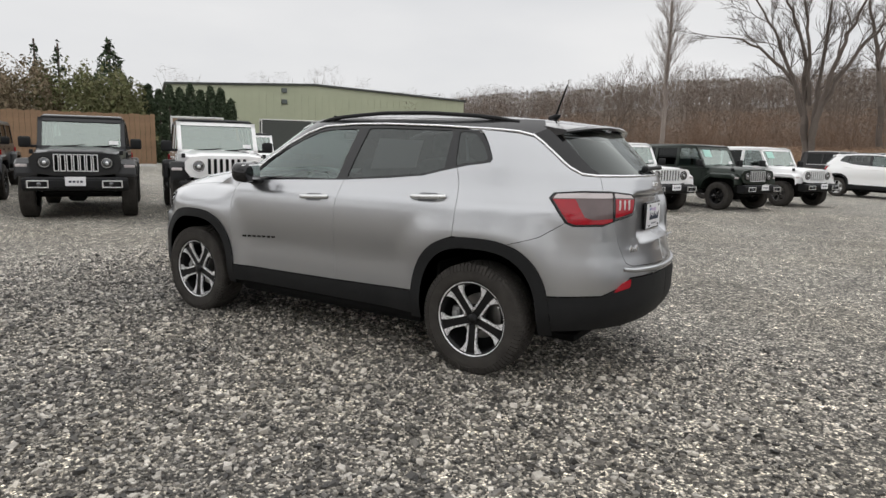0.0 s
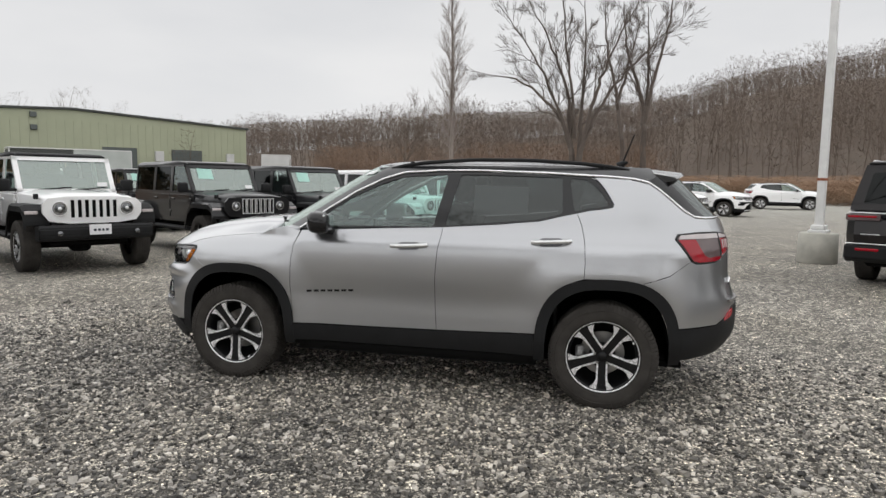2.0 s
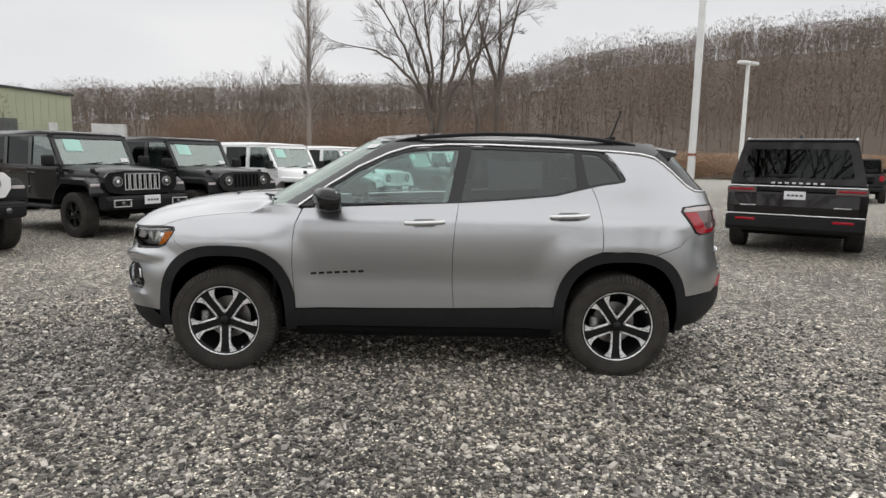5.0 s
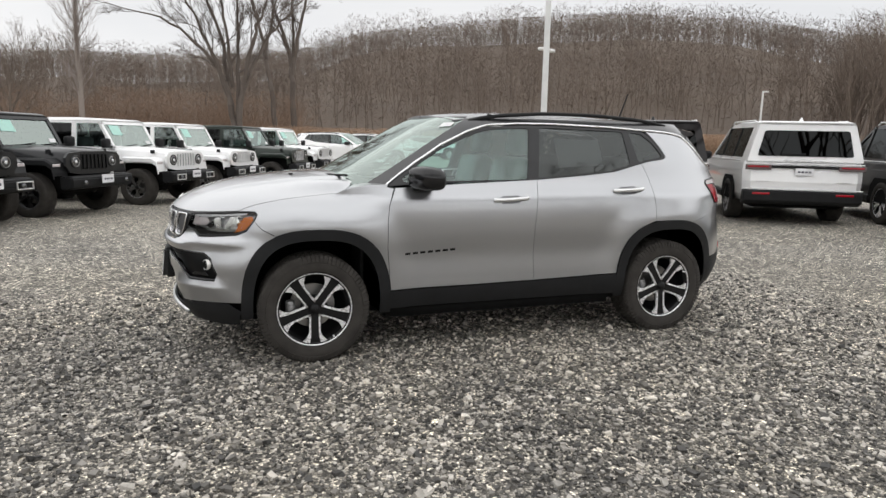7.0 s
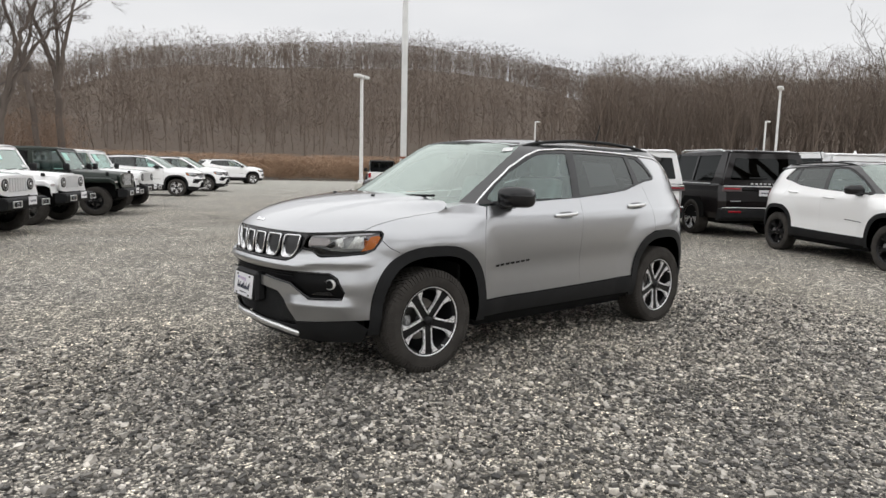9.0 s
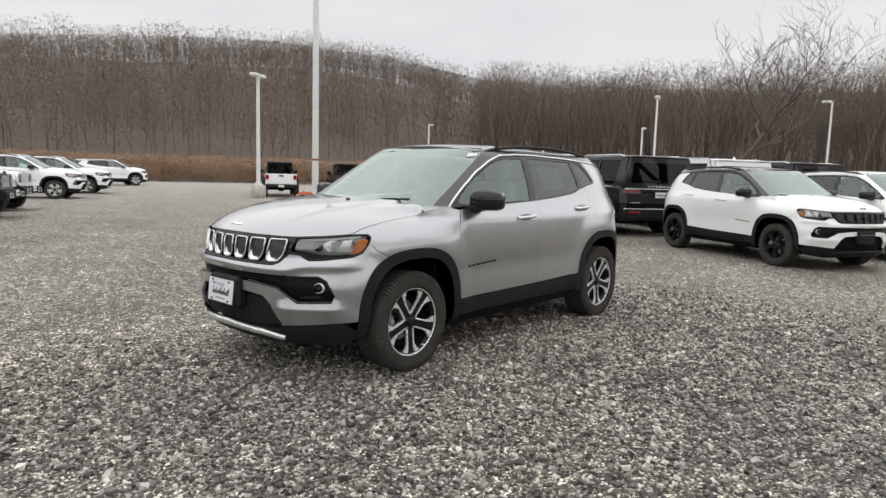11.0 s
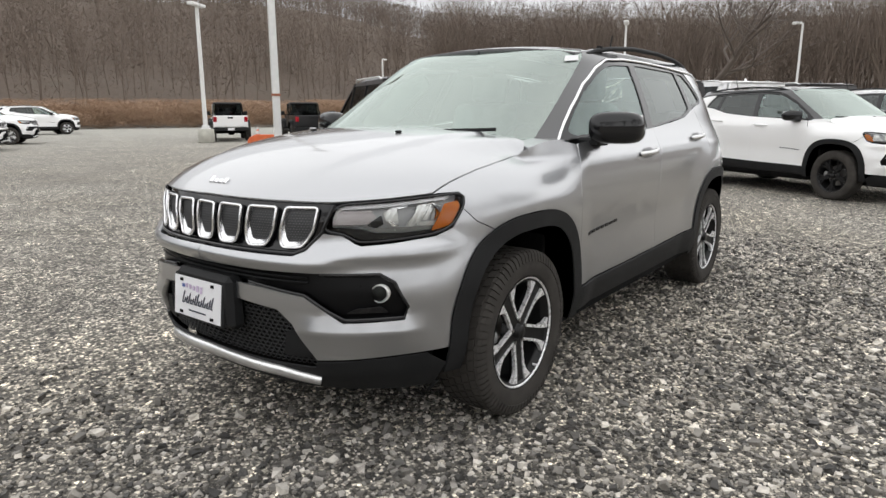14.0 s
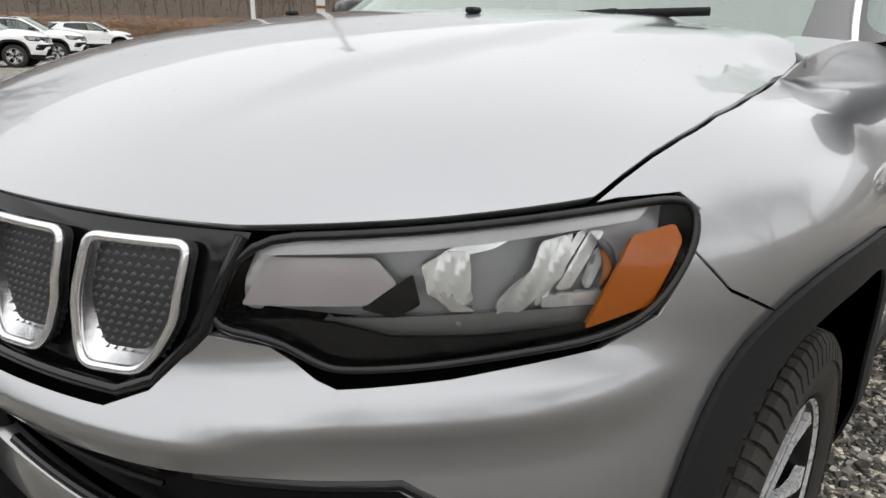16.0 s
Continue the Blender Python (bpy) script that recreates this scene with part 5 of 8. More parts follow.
def lerp(pts, u):
    return float(np.interp(u, [p[0] for p in pts], [p[1] for p in pts]))


NOSE, TAIL = XF - ARC_F, XR + ARC_R
HOODLINE = [(NOSE, 0.945), (-2.35, 0.941), (-2.12, 0.937), (-1.95, 0.947), (-1.78, 0.960), (-1.66, 0.966)]
SEAM = [(-1.78, 0.960), (-1.745, 0.979), (-1.70, 0.997), (-1.65, 1.011), (-1.56, 1.030), (-1.41, 1.046), (-1.26, 1.056), (-1.15, 1.064)]
LAMP = [(-2.150, 0.842), (-2.112, 0.930), (-1.95, 0.940), (-1.78, 0.952), (-1.675, 0.958), (-1.655, 0.940), (-1.668, 0.905), (-1.715, 0.848), (-1.775, 0.822), (-1.92, 0.806), (-2.02, 0.800), (-2.045, 0.806), (-2.085, 0.832)]
SLOT = [(NOSE, 0.688), (-2.45, 0.692), (-2.16, 0.692), (-1.945, 0.692), (-1.885, 0.662), (-1.822, 0.575), (-1.832, 0.538), (-2.075, 0.533), (-2.14, 0.566), (-2.23, 0.620), (-2.40, 0.640), (NOSE, 0.650)]
INTAKE = [(NOSE, 0.575), (-2.54, 0.572), (-2.345, 0.552), (-2.285, 0.505), (-2.205, 0.375), (-2.205, 0.345), (NOSE, 0.345)]
GRILLE = [(NOSE, 0.938), (-2.35, 0.934), (-2.118, 0.930), (-2.15, 0.842), (-2.20, 0.782), (-2.235, 0.766), (-2.40, 0.768), (NOSE, 0.770)]
TAILLAMP = [(1.648, 1.112), (1.672, 1.138), (1.85, 1.150), (2.06, 1.148), (2.235, 1.132), (2.262, 1.112), (2.232, 1.020), (2.09, 0.990), (2.0, 0.962), (1.80, 0.960), (1.755, 0.975)]
LAMP, TAILLAMP = rounded(LAMP, 0.045), rounded(TAILLAMP, 0.02)
BELT = [(-0.83, 1.105), (-0.30, 1.130), (0.23, 1.153), (0.88, 1.208), (1.05, 1.250), (1.30, 1.310)]


def hood_height(x, y):
    x, y = np.asarray(x, float), np.asarray(y, float)
    e = (np.maximum((-1.05 - x) / 1.10, 0) ** 2.2 + (np.abs(y) / 0.95) ** 2.2) ** (1 / 2.2)
    z = 1.164 - 0.1541 * e**2.0 - 0.0557 * np.minimum(e, 1.05) ** 11
    # raised centre with soft creases that fan out towards the screen
    w = 0.36 + 0.16 * np.clip((x + 2.1) / 1.0, 0, 1)
    # full corners beside the screen
    z = z + 0.100 * np.minimum(np.abs(y), 0.78) ** 2 * smooth01(x, -1.75, -1.08)
    return z + 0.012 * smooth01(np.abs(y), w + 0.03, w - 0.03) * smooth01(x, -2.12, -1.7)


def roof_surf(x, y):
    x, y = np.broadcast_arrays(np.asarray(x, float), np.asarray(y, float))
    zc = curve([(-0.5, 1.565), (-0.3, 1.603), (0.0, 1.624), (0.4, 1.632), (0.9, 1.622), (1.4, 1.592), (1.8, 1.556)], x)
    return np.stack([x, y, zc - 0.055 * (np.abs(y) / 0.6) ** 2.4 - 0.006 * np.sin(np.clip(np.abs(y) / 0.6, 0, 1) * 6 * math.pi) * smooth01(x, -0.3, 0.0) * 0.3], -1)


def half_plate(parent, m, w, h, name, frame_mat, label):
    """A dealer plate: white panel with a soft print; its words stay plain bars."""
    bm = bmesh.new()
    box_bm(bm, -w / 2 - 0.01, w / 2 + 0.01, 0.0, 0.018, -h / 2 - 0.01, h / 2 + 0.01, 0.006, m)
    p = part(name, bm, frame_mat, parent, label)
    part("panel", box_bm(bmesh.new(), -w / 2, w / 2, -0.004, 0.0, -h / 2, h / 2, 0.001, m), M_PLATE, p)
    bm = bmesh.new()
    for k in range(15):
        x, tall = -0.095 + 0.0135 * k, (0.050, 0.022, 0.030, 0.044, 0.020, 0.026, 0.040)[k % 7]
        box_bm(bm, -0.0028, 0.0028, -0.0075, -0.0045, 0, tall, 0.001, m @ pose(x, 0, -0.026, 0, 18))
        box_bm(bm, -0.005, 0.005, -0.0072, -0.0045, -0.0025, 0.0025, 0.001, m @ pose(x + 0.006, 0, -0.024 + 0.012 * (k % 2), 0, 20))
    box_bm(bm, -0.05, 0.06, -0.0075, -0.0045, -0.054, -0.048, 0.001, m)
    part("print", bm, M_INK, p)
    bm = bmesh.new()
    for k in range(5):
        box_bm(bm, -0.075 + 0.024 * k, -0.060 + 0.024 * k, -0.0072, -0.0045, 0.036 - 0.003 * k, 0.052 - 0.002 * (k % 3), 0.001, m)
    part("emblem", bm, M_PINK, p)
    part("blue_print", box_bm(bmesh.new(), -0.098, -0.080, -0.0070, -0.0045, 0.034, 0.048, 0.001, m), M_BLUEP, p)
    bm = bmesh.new()
    for sx in (-1, 1):
        for sz in (-1, 1):
            box_bm(bm, sx * w * 0.33 - 0.01, sx * w * 0.33 + 0.01, -0.009, -0.0045, sz * (h / 2 - 0.014) - 0.006, sz * (h / 2 - 0.014) + 0.006, 0.002, m)
    part("plate_clips", bm, M_DARK, p)
    return p


def crossover(paint, roof_mat, wheel_style, wheel_face, label, chrome=M_CHROME, ring=M_CHROME, detail=True, badge=M_RIMDARK):
    car = tagged(empty("crossover_suv"), label, "car")
    R = 0.028 if detail else 0.05
    G = 0.0019
    # -- wings
    seam_door = [(-0.80, 1.10), (-0.838, 1.0), (-0.852, 0.90), (-0.855, 0.72), (-0.845, 0.58), (-0.833, 0.445)]
    arch_f = arch_line(0, OUT_A, OUT_B, 0.815, 0.445)
    wing = SEAM + [(-1.12, 1.076), (-1.08, 1.092), (-1.02, 1.110), (-0.95, 1.122), (-0.90, 1.120)] + seam_door + arch_f[::-1] + [(-1.612, 0.855), (-1.664, 0.904), (-1.650, 0.945), (-1.672, 0.961)]
    fenders = Shell().patch(low, wing, R * 0.9, gap=G).pair("front_wing", paint, car)
    # -- doors
    seam_b = [(0.236, 1.153), (0.212, 1.0), (0.198, 0.82), (0.200, 0.62), (0.212, 0.455)]
    d1 = [p for p in BELT if p[0] < 0.23]
    door_f = [(-0.79, 1.105)] + d1[1:] + seam_b + [(-0.30, 0.448)] + seam_door[::-1][:-1]
    fd = Shell().patch(low, door_f, R, gap=G).pair("front_door", paint, car)
    arch_r = arch_line(1, OUT_A, OUT_B, 0.475, 0.545)
    door_r = [(0.236, 1.153), (0.60, 1.18), (0.88, 1.208), (1.05, 1.250), (1.125, 1.266), (1.160, 1.18), (1.180, 1.08), (1.188, 0.95), (1.184, 0.853)] + [p for p in arch_r if p[0] < 1.17][::-1] + [(0.60, 0.463)] + seam_b[::-1][:-1]
    rd = Shell().patch(low, door_r, R, gap=G).pair("rear_door", paint, car)
    # -- rear quarter, up to the bright strip
    strip_r = [(1.205, 1.502), (1.32, 1.494), (1.45, 1.482), (1.57, 1.462), (1.64, 1.42), (1.72, 1.355), (1.80, 1.28), (1.87, 1.243), (2.0, 1.236)]
    foot_q = arch_line(1, OUT_A, OUT_B, 0.3, 0.832)[-1]
    quarter = [(1.184, 0.853), (1.188, 0.95), (1.180, 1.08), (1.160, 1.18), (1.125, 1.266), (1.145, 1.271), (1.285, 1.306), (1.292, 1.325)] + strip_r + [(2.0, 1.155), (1.85, 1.156), (1.668, 1.144), (1.640, 1.112), (1.748, 0.974), (1.60, 0.885), foot_q] + [p for p in arch_r if p[1] > 0.83 and p[0] > 1.19][::-1]
    Shell().patch(low, quarter, R, gap=G).pair("quarter_panel", paint, car)
    # -- tailgate and rear bumper
    gate = [(2.0, 1.236), (2.0, 1.155), (2.06, 1.154), (2.242, 1.138), (2.270, 1.112), (2.240, 1.015), (2.09, 0.984), (2.10, 0.90), (2.15, 0.735), (2.20, 0.715), (TAIL, 0.705), (TAIL, 1.236)]

    def gate_surf(u, z):
        """The tailgate with the hollow that takes the plate."""
        p = low(u, z)
        d = 0.060 * smooth01(-p[..., 1], 0.36, 0.30) * smooth01(p[..., 2], 0.84, 0.90) * smooth01(p[..., 2], 1.145, 1.105)
        return p - np.stack([d, 0 * d, 0 * d], -1)

    tg = Shell().patch(gate_surf, gate, R * 0.8, gap=G).both().obj("tailgate", paint, car)
    foot_q = arch_line(1, OUT_A, OUT_B, 0.3, 0.832)[-1]
    bump_r = [(1.748, 0.974), (1.795, 0.954), (2.0, 0.956), (2.09, 0.984), (2.10, 0.90), (2.15, 0.735), (2.20, 0.715), (TAIL, 0.705), (TAIL, 0.655), (2.17, 0.648), (2.06, 0.588), (1.95, 0.548)] + [p for p in arch_line(1, OUT_A, OUT_B, 0.3, 0.545) if p[0] > 1.335 and p[1] < 0.83][::-1] + [foot_q, (1.60, 0.885)]
    Shell().patch(low, bump_r, R, gap=G).both().obj("rear_bumper", paint, car)
    low_r = arch_line(1, OUT_A, OUT_B, 0.3, 0.33)
    skirt_r = [p for p in low_r if p[0] > 1.5 and p[1] < 0.54][::-1] + [arch_line(1, OUT_A, OUT_B, 0.3, 0.541)[-1]] + [(1.95, 0.545), (2.06, 0.585), (2.17, 0.645), (TAIL, 0.652), (TAIL, 0.36), (2.1, 0.335)]
    rs = Shell().patch(low, skirt_r, R, gap=0.001, out=0.006).both().obj("rear_skirt", M_TRIM, car, "matte black lower bumper")
    Shell().patch(low, rounded([(2.03, 0.566), (2.155, 0.592), (2.165, 0.640), (2.09, 0.618)], 0.008), 0.02, out=0.011).pair("reflector", M_RED, car, "red reflector", under=(rs, rs))
    # -- wheel arch cladding, sill
    for k, (zf, zb) in enumerate(((0.30, 0.30), (0.30, 0.30))):
        o, i = arch_line(k, OUT_A, OUT_B, 0.30, 0.30, 34), arch_line(k, IN_A, IN_B, 0.30, 0.30, 34)
        clad = Shell().patch(low, o + i[::-1], 0.03, out=0.010, rim=0.022)
        clad.pair("arch_cladding", M_TRIM, car, "matte black wheel arch cladding")
        # liner of the arch
        xc = ARCHES[k][0]
        pts = [(xc + (p - xc) * 1.0, z) for p, z in [(float(low(u, z)[0]), z) for u, z in i]]
        y0 = [float(low(u, z)[1]) for u, z in i]
        v, f, n = [], [], []
        for j, ((x, z), y) in enumerate(zip(pts, y0)):
            v += [(x, y - 0.004, z), (x, -0.52, z)]
            n += [(xc - x, 0, 0.34 - z)] * 2
            if j:
                f.append((2 * j - 2, 2 * j, 2 * j + 1, 2 * j - 1))
        v += [(xc, -0.52, 0.3)]
        n += [(0, -1, 0)]
        f += [(2 * j + 1, 2 * j + 3, len(v) - 1) for j in range(len(pts) - 1)]
        Shell().add(v, f, n).pair("arch_liner", M_DARK, car)
    sill = [(-0.833, 0.325)] + [(-0.833, 0.44), (-0.30, 0.444), (0.212, 0.451), (0.60, 0.459), (0.873, 0.470), (0.873, 0.325)]
    Shell().patch(low, sill, 0.04, out=0.010, rim=0.03).pair("sill_cladding", M_TRIM, car, "matte black sill cladding")
    # -- bonnet
    front = [low(u, lerp(HOODLINE, u)) for u in np.linspace(NOSE, -1.78, 60)]
    side = [low(u, lerp(SEAM, u)) for u in np.linspace(-1.77, -1.15, 45)]
    ring_l = [tuple(p[:2]) for p in front + side] + [(-1.105, -0.748), (-1.065, -0.728), (-1.035, -0.66), (-1.055, -0.50), (-1.09, -0.25), (-1.10, 0.0)]
    outline = ring_l + [(x, -y) for x, y in ring_l[::-1][1:-1]]
    # the bonnet meets wings and nose flush
    ex = np.array(front + side)
    exy, ez = np.concatenate([ex[:, :2], ex[:, :2] * (1, -1)]), np.concatenate([ex[:, 2], ex[:, 2]])
    miss = ez - hood_height(exy[:, 0], exy[:, 1])

    def bonnet(x, y):
        x, y = np.broadcast_arrays(np.asarray(x, float), np.asarray(y, float))
        p = np.stack([x, y], -1).reshape(-1, 2)
        d = np.linalg.norm(p[:, None] - exy[None], axis=2)
        w = 1 / (d + 0.02) ** 4
        z = hood_height(p[:, 0], p[:, 1]) + (w * miss).sum(1) / w.sum(1) * np.exp(-((d.min(1) / (0.22 - 0.15 * smooth01(p[:, 0], -1.6, -1.12))) ** 2)) + 0.002
        return np.stack([x, y, z.reshape(x.shape)], -1)

    hood = Shell().patch(bonnet, outline, R, gap=0.0025, rim=0.02).obj("bonnet", paint, car)
    for s in (-1, 1):
        bm = bmesh.new()
        zz = float(hood_height(-1.385, 0.275)) + 0.002
        box_bm(bm, -1.40, -1.37, s * 0.275 - 0.010, s * 0.275 + 0.010, zz, zz + 0.010, 0.004)
        part("washer_nozzle", bm, M_TRIM, hood, "black washer nozzle")
    em = bmesh.new()
    for k, (y0, y1, h) in enumerate(((-0.062, -0.045, 0.034), (-0.036, -0.014, 0.022), (-0.006, 0.016, 0.022), (0.024, 0.046, 0.028))):
        zz = float(bonnet(-2.118, 0.0)[2]) + 0.001
        box_bm(em, -0.004, 0.004, -y1, -y0, 0, h, 0.003, pose(-2.118, 0, zz, 0, 48))
    part("emblem", em, chrome, hood, "plain bright emblem bars")
    # -- nose
    fascia = [(NOSE, 0.762), (-2.40, 0.760), (-2.235, 0.758), (-2.195, 0.774), (-2.145, 0.834), (-2.085, 0.826), (-2.04, 0.799), (-2.02, 0.793), (-1.92, 0.799), (-1.775, 0.815), (-1.71, 0.842), (-1.664, 0.904), (-1.612, 0.855), arch_line(0, OUT_A, OUT_B, 0.815, 0.445)[0]]
    arch_lo = [p for p in arch_line(0, OUT_A, OUT_B, 0.40, 0.445) if p[0] < -1.4 and p[1] < 0.81][::-1]
    fascia += arch_lo + [(-1.75, 0.398), (-1.94, 0.388), (-2.20, 0.372)] + [(-2.20, 0.375), (-2.28, 0.507), (-2.34, 0.556), (-2.54, 0.577), (NOSE, 0.580), (NOSE, 0.644), (-2.40, 0.634), (-2.23, 0.614), (-2.14, 0.560), (-2.075, 0.526), (-1.832, 0.530), (-1.814, 0.575), (-1.878, 0.666), (-1.94, 0.698), (-2.16, 0.698), (-2.45, 0.698), (NOSE, 0.694)]

    def nose(u, z):
        """The nose with its proud brow and hollow round the fog lamps."""
        p = low(u, z)
        u, z = np.broadcast_arrays(np.asarray(u, float), np.asarray(z, float))
        k = smooth01(u, -1.62, -1.85)
        zc = 0.735 + 0.032 * smooth01(u, -2.2, -2.0)
        d = k * (0.027 * np.exp(-(((z - zc) / 0.034) ** 2)) + 0.030 * np.clip(1 - np.abs(z - 0.478) / 0.085, 0, 1) ** 1.15 * smooth01(u, -2.36, -2.16) * smooth01(u, -1.66, -1.86))
        v = np.stack([p[..., 0] - XF, p[..., 1], np.zeros_like(p[..., 0])], -1)
        v = v / (np.linalg.norm(v, axis=-1, keepdims=True) + 1e-9)
        return p + v * d[..., None]

    fb = Shell().patch(nose, fascia, R * 0.8, gap=G, rim=0.03).both().obj("front_bumper", paint, car)
    # slot with fog lamp pockets
    def sunk(d):
        return lambda u, z: (lambda p: p * np.array([1, 1, 1]) + np.stack([d + 0 * p[..., 0], 0.25 * d * np.clip(-p[..., 1] / 0.1, -1, 1), 0 * p[..., 0]], -1))(low(u, z))

    def fluted(d):
        """A lamp reflector's surface, ribbed along its slant and dished."""
        def surf(u, z):
            p = sunk(d)(u, z)
            u, z = np.broadcast_arrays(np.asarray(u, float), np.asarray(z, float))
            q = (u - 0.55 * (z - 0.88)) / 0.019
            return p + np.stack([0.0030 * np.abs(np.sin(math.pi * q)) + 5.0 * (z - 0.905) ** 2, 0 * u, 0 * u], -1)
        return surf

    slot = Shell().patch(sunk(0.03), [(u, z) for u, z in SLOT], 0.03, rim=0).both().obj("air_slot", M_SLOT, car, "gloss black air slot with fog lamp pockets")
    edge = dense([(-2.45, 0.645), (-2.23, 0.618), (-2.14, 0.563), (-2.075, 0.531), (-1.834, 0.535), (-1.819, 0.575), (-1.882, 0.663), (-1.945, 0.693), (-2.16, 0.693)], 0.02, False)
    Shell().tube(low(edge[:, 0], edge[:, 1]) + (0.006, 0, 0), 0.0075, 6).pair("slot_trim", M_GLOSS, car, under=(slot, slot))
    for z in (0.66, 0.676):
        e = dense([(NOSE, z), (-2.22, z)], 0.04, False)
        Shell().tube(sunk(0.02)(e[:, 0], e[:, 1]), 0.004, 5).both().obj("slot_bar", M_TRIM, slot)
    c = low(-1.935, 0.622)
    for s in (1, -1):
        q = empty("fog_lamp", pose(float(c[0]) + 0.014, s * float(c[1]) * 0.985, float(c[2]), 0, 0, s * 24))
        q.parent = car
        bm = bmesh.new()
        lathe(bm, [(0.001, 0.03), (0.014, 0.028), (0.027, 0.012), (0.030, 0.002), (0.032, 0.001), (0.034, 0.03)], 24, Matrix.Rotation(radians(-90), 4, "Z"))
        part("reflector_bowl", fixed(bm), M_LAMPBRIGHT, q, "", True)
        bm = bmesh.new()
        lathe(bm, [(0.001, -0.010), (0.018, -0.007), (0.030, 0.002)], 24, Matrix.Rotation(radians(-90), 4, "Z"))
        part("lens", fixed(bm), M_LENS, q, "", True)
    fin = Shell().patch(sunk(0.014), rounded([(-2.07, 0.556), (-1.90, 0.556), (-1.93, 0.580), (-2.03, 0.574)], 0.008), 0.02, out=0.004)
    fin.pair("slot_fin", M_GLOSS, car, under=(slot, slot))
    # lower intake, its mesh, the bright lip, the apron
    intake = Shell().patch(sunk(0.05), INTAKE, 0.04, rim=0).both().obj("lower_intake", M_DARK, car, "black lower intake with honeycomb mesh")
    if detail:
        web = Shell()
        for r in range(13):
            for q in range(22):
                u, z = NOSE + 0.008 + q * 0.0225 + (r % 2) * 0.011, 0.352 + r * 0.0155
                if u > -2.215 - (z - 0.36) * 0.42 or z > 0.545:
                    continue
                a = np.linspace(0, 2 * math.pi, 7)[:-1]
                web.tube(sunk(0.03)(u + 0.0105 * np.cos(a), z + 0.0085 * np.sin(a)), 0.0022, 4, closed=True)
        web.both().obj("mesh", M_MESH, intake)
        sh = Shell().patch(sunk(0.012), rounded([(-2.32, 0.475), (-2.27, 0.475), (-2.215, 0.376), (-2.34, 0.376)], 0.01), 0.03)
        sh.pair("vane", M_TRIM, car, under=(intake, intake))
    apron = [(NOSE, 0.345), (-2.205, 0.345), (-2.20, 0.368), (-1.94, 0.384), (-1.75, 0.394)] + [p for p in arch_line(0, OUT_A, OUT_B, 0.2, 0.445) if p[0] < -1.4 and p[1] < 0.395][::-1] + [(-1.70, 0.25), (-1.9, 0.24), (NOSE, 0.24)]
    Shell().patch(low, apron, R, out=0.004, gap=0.001).both().obj("front_apron", M_TRIM, car, "matte black front apron")
    lip = dense([(NOSE, 0.315), (-2.35, 0.305), (-2.19, 0.276)], 0.03, False)
    lp = low(lip[:, 0], lip[:, 1]) + (-0.022, 0, 0)
    Shell().tube(lp + (0, 0, 0.009), np.linspace(0.025, 0.019, len(lp)), 10, 0.5).both().obj("skid_lip", M_SILVERTRIM if ring is M_CHROME else M_TRIM, car, "satin silver skid lip" if ring is M_CHROME else "black skid lip")
    # -- grille
    gr = Shell().patch(sunk(0.020), GRILLE, 0.03, rim=0).both().obj("grille", M_GLOSS, car, "gloss black grille with seven bright-ringed openings")
    edge = dense([(NOSE, 0.765), (-2.40, 0.763), (-2.236, 0.761), (-2.197, 0.778), (-2.147, 0.838), (-2.115, 0.930)], 0.02, False)
    Shell().tube(low(edge[:, 0], edge[:, 1]) + (0.004, 0, 0), 0.008, 6).both().obj("grille_edge", M_GLOSS, gr)
    for k in range(-3, 4):
        s = 1 if k <= 0 else -1
        uc = NOSE + abs(k) * 0.1295
        w, t = 0.049, 0.004 * abs(k)
        bw = 0.038
        lean = 0.010 * abs(k)
        shape = [(uc - w + lean * 0.5, 0.920), (uc + w + lean * 0.7, 0.917 + t * 0.3), (uc + w + lean * 0.3, 0.845), (uc + w - 0.006 - lean * 0.2, 0.806), (uc + bw - 0.008 - lean * 0.4, 0.783), (uc - bw + 0.006 - lean * 0.4, 0.780), (uc - w + 0.002 - lean * 0.2, 0.800), (uc - w - 0.001, 0.842)]
        shape = rounded(shape, 0.013, 4)
        d = dense(shape, 0.012)

        def at(u, z, dx=0.0):
            m = 2 * NOSE - u
            p = np.where((u < NOSE)[..., None], low(m, z) * (1, -1, 1), low(u, z))
            return p + (dx, 0, 0)

        sh = Shell()
        ringp = at(d[:, 0], d[:, 1], 0.002)
        sh.tube(ringp, 0.0058, 8, closed=True, up=np.array([1.0, 0, 0]))
        # the bevel inside the ring, broad along the bottom
        mid = np.array([uc, 0.86])
        low_k = smooth01(d[:, 1], 0.87, 0.79)[:, None]
        di = d + (mid - d) * (0.05 + 0.20 * low_k)
        inn = at(di[:, 0], di[:, 1], 0.016)
        m_ = len(d)
        away = (at(np.full(m_, uc), np.full(m_, 0.86)) - ringp) * 0.6 + np.array([-0.08, 0, 0])
        quads = [(i, (i + 1) % m_, m_ + (i + 1) % m_, m_ + i) for i in range(m_)]
        both_ = np.concatenate([ringp, inn])
        if np.dot(np.cross(both_[1] - both_[0], both_[m_] - both_[0]), away[0]) < 0:
            quads = [q[::-1] for q in quads]
        sh.add(both_, quads, np.concatenate([away, away]))
        if s < 0:
            sh = sh.mirrored()
        op = sh.obj("grille_ring", ring, gr, "bright ring" if ring is M_CHROME else "")
        ins = Shell().patch(lambda u, z: at(np.asarray(u), np.asarray(z), 0.0150), shape, 0.02, rim=0)
        if s < 0:
            ins = ins.mirrored()
        ins.obj("mesh_insert", M_MESH, op)
